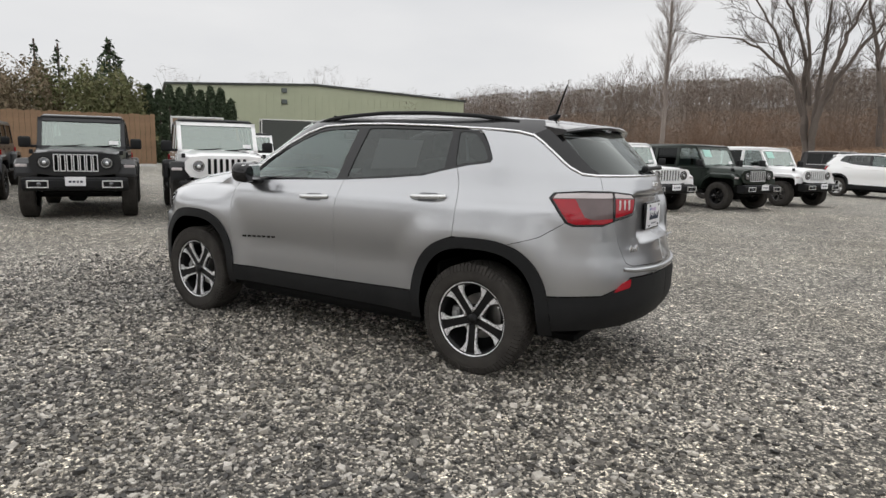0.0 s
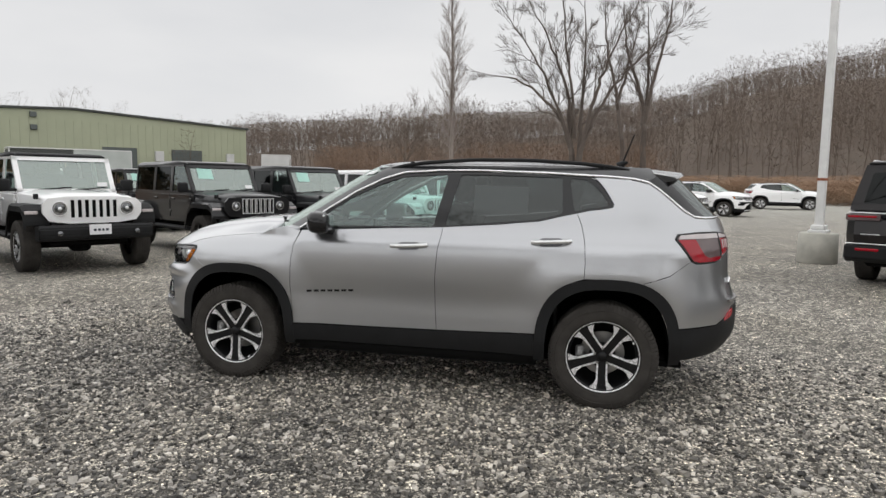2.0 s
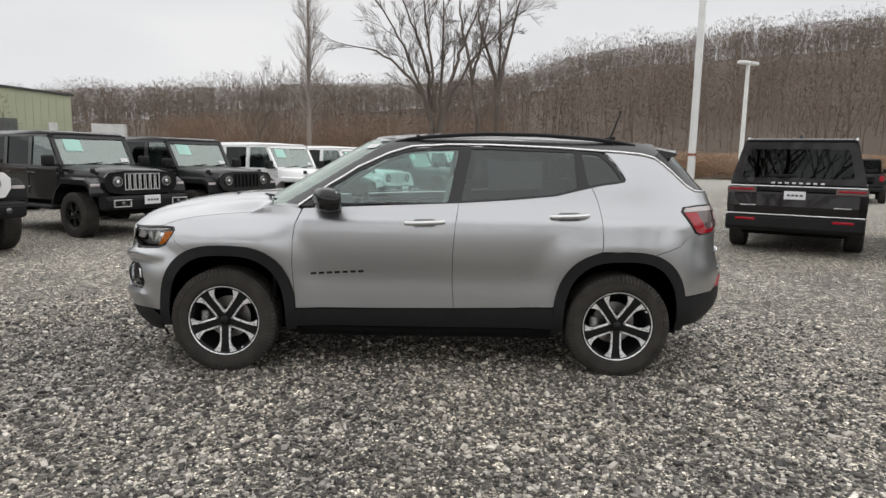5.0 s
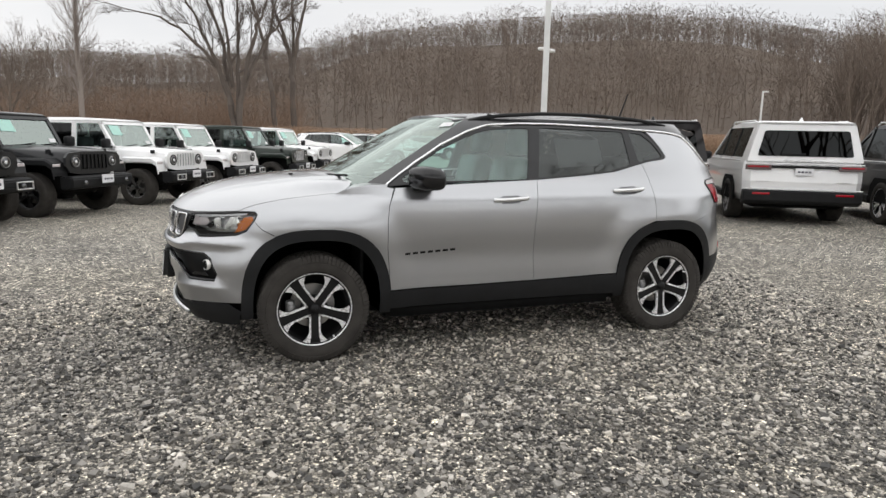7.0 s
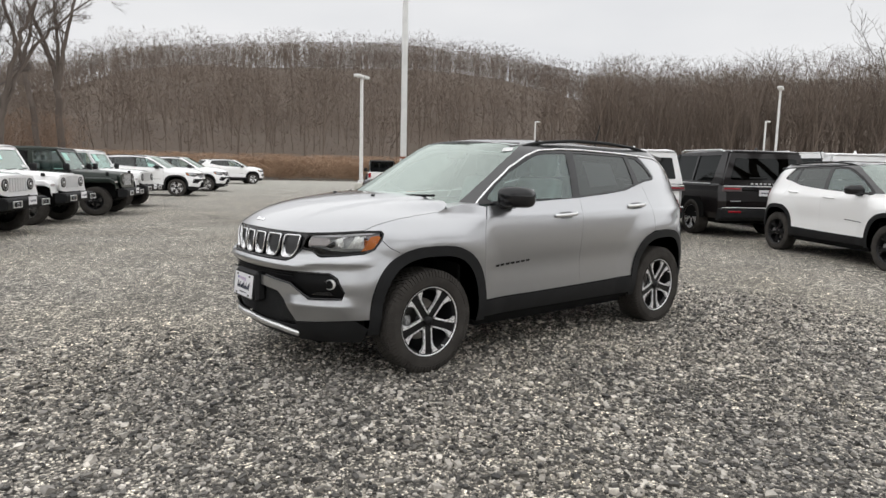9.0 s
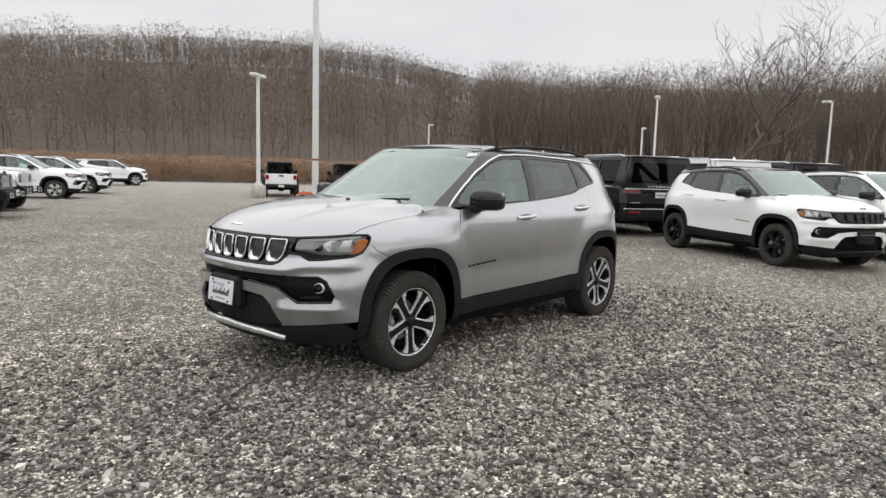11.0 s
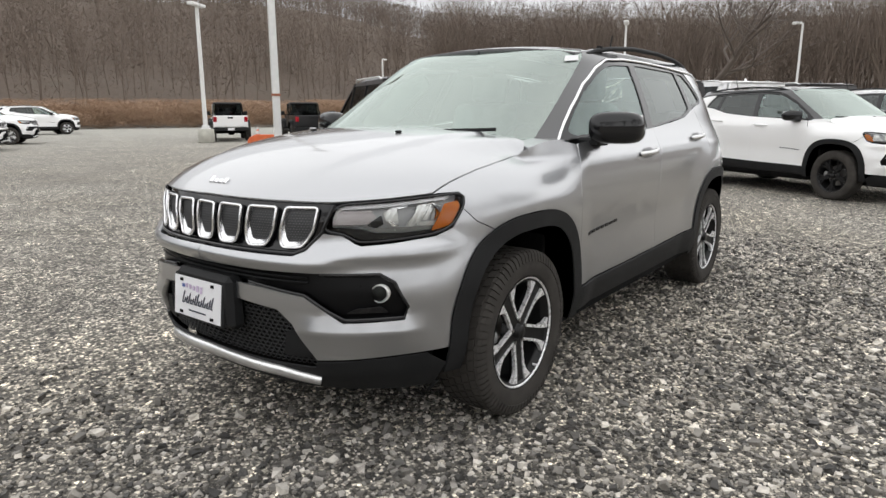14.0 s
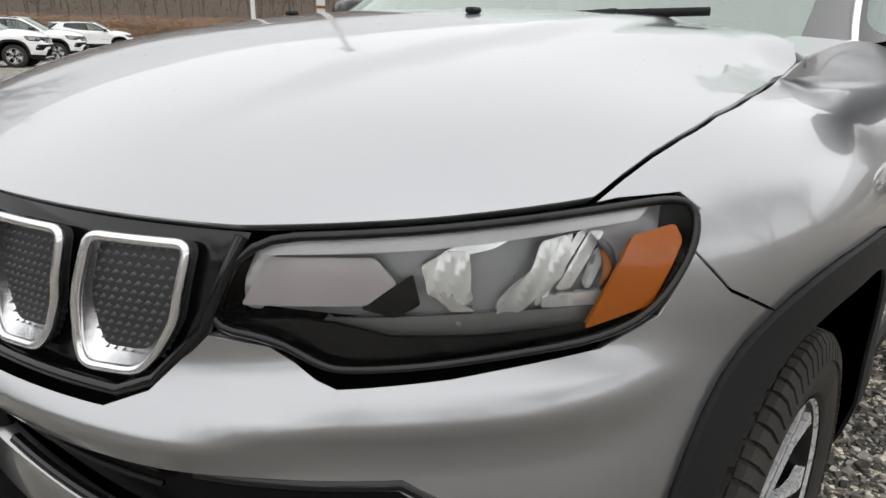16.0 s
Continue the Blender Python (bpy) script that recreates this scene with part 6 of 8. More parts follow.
        if detail:
            st = Shell()
            for r in range(13):
                for q in range(9):
                    u, z = uc - 0.040 + q * 0.0098 + (r % 2) * 0.0049, 0.797 + r * 0.0094
                    if not inside(np.array(shape), np.array([[u, z]]))[0]:
                        continue
                    p = at(np.array([u]), np.array([z]), 0.0140)[0]
                    e = 0.0040
                    st.add([p + (-0.004, 0, 0), p + (0.004, -e, 0), p + (0.004, 0, e), p + (0.004, e, 0), p + (0.004, 0, -e)], [(0, 1, 2), (0, 2, 3), (0, 3, 4), (0, 4, 1)], [(-1, 0, 0), (-0.5, -1, 0), (-0.5, 0, 1), (-0.5, 1, 0), (-0.5, 0, -1)])
            if s < 0:
                st = st.mirrored()
            st.obj("studs", M_STUD, op)
    # -- headlamps
    hl = []
    for nm in (0, 1):
        e = empty("headlamp")
        e.parent = car
        e["label"] = "clear headlamp with amber marker"
        hl.append(e)
    Shell().patch(sunk(0.075), LAMP, 0.03, rim=0).pair("housing", M_TRIM, car, under=hl)
    wall = dense(LAMP, 0.025)
    a, b = low(wall[:, 0], wall[:, 1]) + (0.004, 0, 0), sunk(0.075)(wall[:, 0], wall[:, 1])
    v = np.concatenate([a, b])
    n = len(a)
    cen = a.mean(0)
    Shell().add(v, [(i, (i + 1) % n, n + (i + 1) % n, n + i) for i in range(n)], np.concatenate([cen - a, cen - a])).pair("bezel_wall", M_GLOSS, car, under=hl)
    Shell().tube(a, 0.005, 6, closed=True).pair("seal", M_GLOSS, car, under=hl)
    inner = [(-2.135, 0.846), (-2.102, 0.924), (-1.95, 0.934), (-1.80, 0.946), (-1.715, 0.950), (-1.735, 0.87), (-1.80, 0.838), (-1.95, 0.832), (-2.03, 0.838)]
    Shell().patch(sunk(0.055), inner, 0.03, rim=0.02).pair("inner_bezel", M_LAMPGREY, car, under=hl)
    # reflector bowl, spear-shaped reflectors, frosted blocks, the dark swoosh below
    p = low(-1.815, 0.890) + (0.060, 0.010, 0)
    bm = bmesh.new()
    r = 0.036
    lathe(bm, [(r * 0.1, 0.03), (r * 0.6, 0.022), (r * 0.95, 0.0), (r * 1.05, -0.006)], 28, pose(*[float(c) for c in p], 0, 0, 62) @ pose(0, 0, 0, 0, 0, 180))
    L = part("reflector_bowl", fixed(bm), M_CHROME, hl[0], "", True)
    R2 = L.data.copy()
    R2.transform(Matrix.Diagonal((1, -1, 1, 1)))
    R2.flip_normals()
    o = new("reflector_bowl", R2)
    o.parent = hl[1]
    for nm, d, mat, shape in (
        ("lower_reflector", 0.036, M_LAMPLOW, [(-2.06, 0.842), (-1.95, 0.846), (-1.78, 0.848), (-1.77, 0.832), (-1.92, 0.818), (-2.02, 0.812)]),
        ("frosted_block", 0.022, M_PINKISH, [(-2.125, 0.858), (-2.102, 0.908), (-2.006, 0.910), (-1.985, 0.885), (-2.012, 0.862)]),
        ("light_guide", 0.026, M_LAMPBRIGHT, [(-2.138, 0.847), (-2.113, 0.922), (-2.094, 0.922), (-2.122, 0.847)]),
        ("light_bar", 0.012, M_LAMPBAR, [(-2.105, 0.912), (-1.95, 0.920), (-1.80, 0.933), (-1.735, 0.938), (-1.72, 0.950), (-1.80, 0.946), (-1.95, 0.934), (-2.098, 0.926)]),
        ("dark_block", 0.030, M_GLOSS, [(-2.022, 0.856), (-1.975, 0.892), (-1.966, 0.860), (-1.99, 0.846)]),
        ("projector_lens", 0.028, M_LAMPBRIGHT, [(-1.967, 0.900), (-1.945, 0.914), (-1.922, 0.913), (-1.922, 0.862), (-1.944, 0.848), (-1.965, 0.872)]),
        ("reflector_spear", 0.022, M_LAMPBRIGHT, [(-1.902, 0.845), (-1.876, 0.846), (-1.826, 0.885), (-1.815, 0.928), (-1.850, 0.921), (-1.858, 0.896)]),
        ("reflector_fin", 0.030, M_LAMPBRIGHT, [(-1.866, 0.850), (-1.856, 0.850), (-1.800, 0.930), (-1.812, 0.928)]),
        ("reflector_fin", 0.027, M_LAMPBRIGHT, [(-1.838, 0.868), (-1.822, 0.868), (-1.782, 0.926), (-1.798, 0.928)]),
        ("reflector_fin", 0.024, M_LAMPBRIGHT, [(-1.806, 0.868), (-1.800, 0.868), (-1.776, 0.910), (-1.786, 0.912)]),
        ("projector_ring", 0.034, M_CHROME, [(-1.962, 0.885), (-1.950, 0.912), (-1.925, 0.922), (-1.885, 0.922), (-1.900, 0.914), (-1.930, 0.908), (-1.944, 0.885), (-1.935, 0.862), (-1.915, 0.850), (-1.940, 0.850)]),
        ("reflector_plate", 0.024, M_LAMPBRIGHT, [(-1.856, 0.848), (-1.850, 0.862), (-1.770, 0.866), (-1.788, 0.848)]),
        ("lower_blade", 0.014, M_GLOSS, [(-2.145, 0.843), (-2.068, 0.850), (-2.035, 0.846), (-1.985, 0.832), (-1.898, 0.829), (-1.770, 0.838), (-1.79, 0.828), (-1.92, 0.811), (-2.018, 0.806), (-2.045, 0.814), (-2.085, 0.836)]),
    ):
        flute = detail and mat is M_LAMPBRIGHT
        Shell().patch(fluted(d) if flute else sunk(d), rounded(shape, 0.004), 0.005 if flute else 0.02, rim=0.012).pair(nm, mat, car, under=hl)
    Shell().patch(sunk(0.010), rounded([(-1.742, 0.924), (-1.688, 0.932), (-1.680, 0.915), (-1.722, 0.850), (-1.796, 0.831)], 0.006), 0.02, rim=0.01).pair("amber_marker", M_AMBER, car, "amber side marker", under=hl)
    lens = Shell().patch(low, LAMP, 0.02, rim=0, out=-0.001).pair("lens", M_LENS, car, under=hl)
    # -- tail lamps
    tl = []
    for _ in (0, 1):
        e = empty("tail_lamp")
        e.parent = car
        e["label"] = "red and smoked tail lamp"
        tl.append(e)
    Shell().patch(low, TAILLAMP, 0.025, out=0.002, rim=0.02).pair("lamp_body", M_SMOKE, car, under=tl)
    red = [(1.662, 1.106), (1.80, 1.108), (1.825, 1.065), (1.868, 1.006), (1.92, 0.992), (2.062, 0.998), (2.062, 0.982), (1.995, 0.968), (1.805, 0.966), (1.765, 0.978)]
    Shell().patch(low, red, 0.02, out=0.007, rim=0.006).pair("red_lens", M_RED, car, under=tl)
    Shell().patch(low, rounded([(1.685, 1.136), (1.85, 1.144), (2.064, 1.142), (2.064, 1.114), (1.85, 1.113), (1.665, 1.111)], 0.005), 0.03, out=0.006, rim=0.005).pair("clear_strip", M_PINKISH, car, under=tl)
    Shell().patch(low, [(2.066, 0.99), (2.078, 0.99), (2.078, 1.146), (2.066, 1.146)], 0.03, out=0.008, rim=0.005).pair("split_line", M_GLOSS, car, under=tl)
    Shell().patch(low, rounded([(2.084, 1.110), (2.252, 1.104), (2.226, 1.030), (2.086, 1.002)], 0.008), 0.03, out=0.006, rim=0.005).pair("inner_lens", M_RED, car, under=tl)
    Shell().patch(low, rounded([(2.084, 1.142), (2.228, 1.128), (2.248, 1.112), (2.084, 1.116)], 0.004), 0.03, out=0.006, rim=0.005).pair("inner_strip", M_PINKISH, car, under=tl)
    for k in range(3):
        u = 2.108 + 0.040 * k
        Shell().patch(low, [(u, 1.045), (u + 0.010, 1.045), (u + 0.018, 1.10), (u + 0.002, 1.10)], 0.02, out=0.010, rim=0.004).pair("light_bar", M_PINKISH, car, under=tl)
    sm = dense(TAILLAMP, 0.02)
    Shell().tube(low(sm[:, 0], sm[:, 1]), 0.006, 6, closed=True).pair("seal", M_GLOSS, car, under=tl)
    # -- glasshouse
    DLO = [(-0.565, 1.112), (-0.548, 1.19), (-0.52, 1.26), (-0.42, 1.372), (-0.22, 1.462), (-0.04, 1.510), (0.15, 1.527), (0.45, 1.530), (0.90, 1.518), (1.20, 1.502), (1.292, 1.32), (1.285, 1.306), (1.13, 1.268), (1.05, 1.250), (0.88, 1.208), (0.23, 1.153), (-0.30, 1.130)]
    w1 = rounded([(-0.435, 1.136), (0.165, 1.158), (0.236, 1.508), (0.05, 1.502), (-0.06, 1.482), (-0.22, 1.432), (-0.40, 1.345), (-0.478, 1.255), (-0.50, 1.16)], 0.02)
    w2 = rounded([(0.25, 1.166), (0.86, 1.218), (1.03, 1.262), (1.018, 1.500), (0.45, 1.514), (0.325, 1.512)], 0.02)
    w3 = rounded([(1.105, 1.278), (1.272, 1.318), (1.19, 1.487), (1.068, 1.496)], 0.025)
    Shell().patch(top, DLO, 0.03, holes=(w1, w2, w3), out=-0.004, rim=0.012).pair("window_frame", M_GLOSS, car, "gloss black window frame and pillars")
    for nm, w, mat in (("front_window", w1, M_GLASS_F), ("rear_window", w2, M_GLASS_R), ("quarter_window", w3, M_GLASS_R)):
        for o in Shell().patch(top, w, 0.04, out=-0.010, rim=0).pair(nm, mat, car, "lightly tinted glass" if mat is M_GLASS_F else "dark privacy glass"):
            o.visible_shadow = False
    if detail:
        Shell().patch(top, [(0.43, 1.24), (0.80, 1.26), (0.80, 1.44), (0.43, 1.45)], 0.06, out=-0.016, rim=0).obj("window_sticker", M_PAPER, car, "paper sticker inside the rear window")
    s1 = dense([(-0.575, 1.105), (-0.56, 1.19), (-0.53, 1.265), (-0.43, 1.38), (-0.23, 1.472), (-0.04, 1.521), (0.15, 1.538), (0.45, 1.541), (0.90, 1.529), (1.20, 1.513), (1.45, 1.494), (1.57, 1.474)], 0.03, False)
    s2 = dense([(1.57, 1.474), (1.645, 1.43), (1.725, 1.365), (1.805, 1.29), (1.87, 1.252), (1.98, 1.243), (TAIL, 1.241)], 0.03, False)
    pts = np.concatenate([top(s1[:, 0], s1[:, 1]), top(s2[1:, 0], s2[1:, 1])])
    Shell().tube(pts, 0.0085, 8).both().obj("bright_strip", chrome, car, "bright strip along the window line")
    # pillars ahead of the strip, roof sides, tail pillar
    PIL = [(-0.60, 1.03), (-0.585, 1.100), (-0.575, 1.19), (-0.545, 1.272), (-0.445, 1.388), (-0.24, 1.482), (-0.04, 1.532), (0.45, 1.552), (0.90, 1.540), (1.20, 1.524), (1.45, 1.505), (1.58, 1.484), (1.72, 1.515), (1.72, 1.57), (0.4, 1.59), (-0.10, 1.588), (-0.40, 1.565), (-0.53, 1.47), (-0.64, 1.37), (-0.72, 1.25), (-0.79, 1.10), (-0.80, 1.03)]
    Shell().patch(top, PIL, 0.035, out=-0.003, rim=0.0).pair("pillar_and_roof_side", roof_mat, car, "black pillar and roof side" if roof_mat is M_ROOF else "")
    tailp = [(1.58, 1.484), (1.655, 1.438), (1.735, 1.372), (1.815, 1.298), (1.88, 1.258), (2.02, 1.250), (1.98, 1.29), (1.86, 1.47), (1.85, 1.50), (1.72, 1.515)]
    Shell().patch(top, tailp, 0.03, out=-0.003, rim=0.0).pair("tail_pillar", M_GLOSS, car, "gloss black tail pillar")
    rg = [(2.02, 1.250), (1.98, 1.29), (1.86, 1.47), (1.85, 1.505), (TAIL, 1.515), (TAIL, 1.250)]
    g = Shell().patch(top, rg, 0.04, out=-0.006, rim=0.0).both().obj("rear_screen", M_GLASS_R, car, "dark rear screen")
    g.visible_shadow = False
    sc = [(.05 - 1.75, 1.06), (-1.2, 1.05), (-0.80, 1.03), (-0.79, 1.10), (-0.72, 1.25), (-0.64, 1.37), (-0.53, 1.47), (-0.40, 1.565), (-0.9, 1.578), (.05 - 1.75, 1.580)]
    g = Shell().patch(top, sc, 0.05, out=-0.004, rim=0.0).both().obj("windscreen", M_SCREEN, car, "pale green tinted windscreen")
    g.visible_shadow = False
    Shell().patch(top, [(-0.74, 1.500), (-0.52, 1.508), (-0.52, 1.536), (-0.74, 1.530)], 0.03, out=0.002, rim=0).obj("sticker", M_PAPER, g, "small white sticker")
    # black band round the screen
    band = Shell()
    for z0, z1 in ((1.05, 1.130), (1.556, 1.585)):
        band.patch(top, [(.05 - 1.75, z0), (-0.79 if z0 < 1.3 else -0.40, z0), (-0.78 if z0 < 1.3 else -0.40, z1), (.05 - 1.75, z1)], 0.05, out=-0.007, rim=0)
    band.both().obj("screen_band", M_GLOSS, car)
    # cowl, wipers
    def ledge(x, y):
        x, y = np.broadcast_arrays(np.asarray(x, float), np.asarray(y, float))
        return np.stack([x, y, 1.122 + 0.08 * (y + 0.77) - 0.20 * np.maximum(-0.95 - x, 0)], -1)
    Shell().patch(ledge, [(-1.09, -0.756), (-1.0, -0.773), (-0.90, -0.802), (-0.83, -0.80), (-0.86, -0.70), (-0.98, -0.64), (-1.045, -0.68)], 0.03, rim=0.02).pair("wing_ledge", paint, car)
    def cowl_surf(x, y):
        x, y = np.broadcast_arrays(np.asarray(x, float), np.asarray(y, float))
        return np.stack([x, y, 1.085 - 0.06 * (np.abs(y) / 0.75) ** 2.2 + 0.1 * (x + 1.2)], -1)
    Shell().patch(cowl_surf, [(-1.24, 0.0), (-1.21, -0.25), (-1.18, -0.5), (-1.12, -0.70), (-1.0, -0.66), (-0.95, -0.55), (-1.05, -0.3), (-1.06, 0.0)], 0.05, rim=0).both().obj("cowl", M_TRIM, car, "black cowl panel")
    wz = lambda u, z: top(np.asarray(u), np.asarray(z))
    for (ua, za), (ub, zb), flip in (((-1.62, 1.148), (-1.10, 1.158), False), ((-1.45, 1.140), (-1.02, 1.146), True)):
        e = dense([(ua, za), (ub, zb)], 0.08, False)
        p = wz(e[:, 0], e[:, 1]) + np.array([-0.014, 0, 0.010])
        sh = Shell().tube(p, 0.009, 6)
        q = dense([(ua - 0.02, za - 0.012), ((ua + ub) / 2, (za + zb) / 2 - 0.002)], 0.08, False)
        sh.tube(wz(q[:, 0], q[:, 1]) + np.array([-0.022, 0, 0.012]), 0.011, 6)
        if flip:
            sh = sh.mirrored()
        sh.obj("wiper", M_TRIM, car)
    # roof, rails, spoiler, antenna
    rl = [(-0.37, -0.02), (-0.365, -0.20), (-0.35, -0.40), (-0.30, -0.575), (-0.1, -0.60), (0.5, -0.612), (1.2, -0.60), (1.55, -0.585)]
    rl = [(-0.37, 0.0)] + rl[1:] + [(1.55, 0.0)]
    Shell().patch(roof_surf, rl, 0.05, rim=0.02).both().obj("roof", roof_mat, car, "gloss black roof" if roof_mat is M_ROOF else "")
    e = np.array([(-0.20, 1.560), (-0.10, 1.585), (0.05, 1.605), (0.4, 1.628), (0.8, 1.627), (1.15, 1.607), (1.32, 1.588), (1.45, 1.565)])
    ee = np.stack([np.interp(np.linspace(0, 7, 30), range(8), e[:, i]) for i in (0, 1)], 1)
    yy = -0.592 - 0.02 * np.sin(np.linspace(0, math.pi, 30))
    rail = Shell().tube(np.stack([ee[:, 0], yy, ee[:, 1] - 0.014], 1), 0.0135, 8, 0.9)
    for x in (-0.05, 1.28):
        p = roof_surf(x, -0.595)
        rail.tube([p + (0, 0, -0.02), p + (0.01, 0, 0.03)], 0.018, 8)
    rail.pair("roof_rail", M_TRIM, car, "black roof rail")
    bm = bmesh.new()
    prof = [(1.53, 1.585), (1.835, 1.550), (1.852, 1.538), (1.835, 1.526), (1.72, 1.51), (1.53, 1.50)]
    n = 13
    ys = np.linspace(-0.57, 0.57, n)
    rings = []
    for y in ys:
        k = 1 - abs(y / 0.6) ** 3 * 0.35
        rings.append([bm.verts.new((1.53 + (x - 1.53) * k, y, z - 0.045 * abs(y / 0.6) ** 2.4)) for x, z in prof])
    for a, b in zip(rings, rings[1:]):
        for i in range(len(prof)):
            j = (i + 1) % len(prof)
            bm.faces.new((a[i], b[i], b[j], a[j]))
    bm.faces.new(rings[0])
    bm.faces.new(rings[-1][::-1])
    part("spoiler", fixed(bm), roof_mat, car)
    ant = Shell().tube([(1.40, 0, 1.59), (1.44, 0, 1.615), (1.47, 0, 1.625)], [0.035, 0.022, 0.008], 8)
    ant.tube([(1.43, 0, 1.61), (1.51, 0, 1.83)], [0.008, 0.005], 6)
    ant.obj("antenna", M_TRIM, car)
    # handles and mirrors
    for u0, z0, door in ((-0.115, 1.020, fd), (0.84, 1.075, rd)):
        e = np.linspace(0, 1, 12)
        p = low(u0 + 0.255 * e, z0 + 0.012 * e + 0 * e)
        p = p + np.stack([0 * e, -0.030 * np.sin(np.clip(e, 0.0, 1) * math.pi) ** 0.5 - 0.004, 0 * e], 1)
        Shell().tube(p, 0.014, 8, 0.75).pair("handle", M_SILVERTRIM if detail else paint, car, "bright door handle" if detail else "", under=door)
        cup = rounded([(u0 + 0.05, z0 - 0.028), (u0 + 0.2, z0 - 0.022), (u0 + 0.2, z0 + 0.03), (u0 + 0.05, z0 + 0.026)], 0.025)
        Shell().patch(low, cup, 0.02, out=0.0015, rim=0.0).pair("handle_cup", M_CUP if detail else paint, car, under=door)
    mir = []
    for s in (1, -1):
        mm = empty("wing_mirror")
        mm.parent = car
        bm = bmesh.new()
        got = bmesh.ops.create_cube(bm, size=1.0)["verts"]
        bmesh.ops.subdivide_edges(bm, edges=bm.edges[:], cuts=5, use_grid_fill=True)
        for v in bm.verts:
            x, y, z = v.co
            k = 2 * max(abs(x), abs(y), abs(z))
            q = Vector((abs(2 * x) ** 3.2 + abs(2 * y) ** 3.2 + abs(2 * z) ** 3.2, 0, 0)).x ** (1 / 3.2)
            v.co = Vector((x, y, z)) * (k / q if q else 1)
        bmesh.ops.transform(bm, matrix=pose(-0.615, -0.96 * s, 1.172, 0, 0, 8 * s) @ Matrix.Diagonal((0.165, 0.235, 0.150, 1)), verts=bm.verts)
        for v in bm.verts:
            v.co.x += 0.25 * (abs(v.co.y) - 0.96)
            v.co.z -= 0.02 * max(0, (v.co.x + 0.615)) / 0.08 * 0.3
        part("cap", bm, M_GLOSS, mm, "gloss black mirror cap", True)
        part("mirror_glass", box_bm(bmesh.new(), -0.545, -0.535, -1.055 if s > 0 else 0.885, -0.885 if s > 0 else 1.055, 1.12, 1.228, 0.004), M_CHROME, mm)
        bm = bmesh.new()
        box_bm(bm, -0.68, -0.54, -0.90, -0.74, 1.085, 1.125, 0.012, Matrix.Diagonal((1, s, 1, 1)))
        part("stalk", fixed(bm), M_TRIM, mm)
    # name bars on the doors; the words stay plain
    bb = Shell()
    for k in range(7):
        u = -0.735 + 0.052 * k
        bb.patch(low, [(u, 0.670 + 0.003 * k), (u + 0.036, 0.672 + 0.003 * k), (u + 0.036, 0.687 + 0.003 * k), (u, 0.685 + 0.003 * k)], 0.05, out=0.004, rim=0.004)
    bb.pair("name_bars", badge, car, "small name bars", under=fd)
    # -- interior
    lining = lambda k: lambda u, z: low(u, z) * (k, 0.93, 1)
    Shell().patch(lining(0.95), [(-0.92, 0.32), (0.80, 0.32), (0.80, 1.09), (-0.92, 1.06)], 0.15, rim=0).pair("side_lining", M_DARK, car)
    Shell().patch(lining(0.95), [(1.75, 0.36), (TAIL, 0.36), (TAIL, 1.2), (1.75, 1.2)], 0.15, rim=0).both().obj("tail_lining", M_DARK, car)
    Shell().patch(lining(0.965), [(NOSE, 0.30), (-1.72, 0.30), (-1.72, 0.93), (NOSE, 0.90)], 0.15, rim=0).both().obj("nose_lining", M_DARK, car)
    part("floor_pan", box_bm(bmesh.new(), -1.95, 1.85, -0.52, 0.52, 0.21, 0.25), M_DARK, car)
    part("sill_floor", box_bm(bmesh.new(), -0.84, 0.88, -0.80, 0.80, 0.235, 0.275), M_DARK, car)
    part("cabin_floor", box_bm(bmesh.new(), -0.9, 0.9, -0.85, 0.85, 0.28, 0.31), M_DARK, car)
    part("bulkhead", box_bm(bmesh.new(), -1.01, -0.99, -0.80, 0.80, 0.3, 1.02), M_DARK, car)
    part("boot_wall", box_bm(bmesh.new(), 0.99, 1.01, -0.78, 0.78, 0.3, 1.12), M_DARK, car)
    part("radiator_block", box_bm(bmesh.new(), -2.06, -1.95, -0.3, 0.3, 0.26, 0.86), M_DARK, car)
    dash = bmesh.new()
    prism(dash, [(-1.02, 0.75), (-1.02, 1.08), (-0.80, 1.095), (-0.62, 1.06), (-0.58, 0.95), (-0.66, 0.75)], -0.76, 0.76)
    bmesh.ops.bevel(dash, geom=dash.edges[:], offset=0.03, segments=2, affect="EDGES")
    part("dashboard", dash, M_SEAT, car)
    bm = bmesh.new()
    lathe(bm, [(0.17, -0.014), (0.185, 0.0), (0.17, 0.014), (0.157, 0.0), (0.17, -0.014)], 28, pose(-0.50, -0.36, 1.02, 0, 0, 90) @ pose(0, 0, 0, 25))
    box_bm(bm, -0.16, 0.16, -0.012, 0.012, -0.03, 0.03, 0.01, pose(-0.50, -0.36, 1.02, 0, 0, 90) @ pose(0, 0, 0, 25))
    part("steering_wheel", bm, M_SEAT, car, "", True)
    for y in (-0.36, 0.36):
        st = empty("seat")
        st.parent = car
        cov = M_COVER if detail else M_SEAT
        bm = bmesh.new()
        box_bm(bm, -0.38, 0.12, y - 0.25, y + 0.25, 0.58, 0.74, 0.05, seg=2)
        part("cushion", bm, cov, st, "", True)
        bm = bmesh.new()
        box_bm(bm, -0.07, 0.08, y - 0.24, y + 0.24, 0.0, 0.62, 0.06, pose(0.10, 0, 0.70, 0, 16), 2)
        part("backrest", bm, cov, st, "", True)
        bm = bmesh.new()
        box_bm(bm, -0.05, 0.06, y - 0.13, y + 0.13, 0.0, 0.2, 0.045, pose(0.28, 0, 1.31, 0, 10), 2)
        part("headrest", bm, cov, st, "", True)
    bm = bmesh.new()
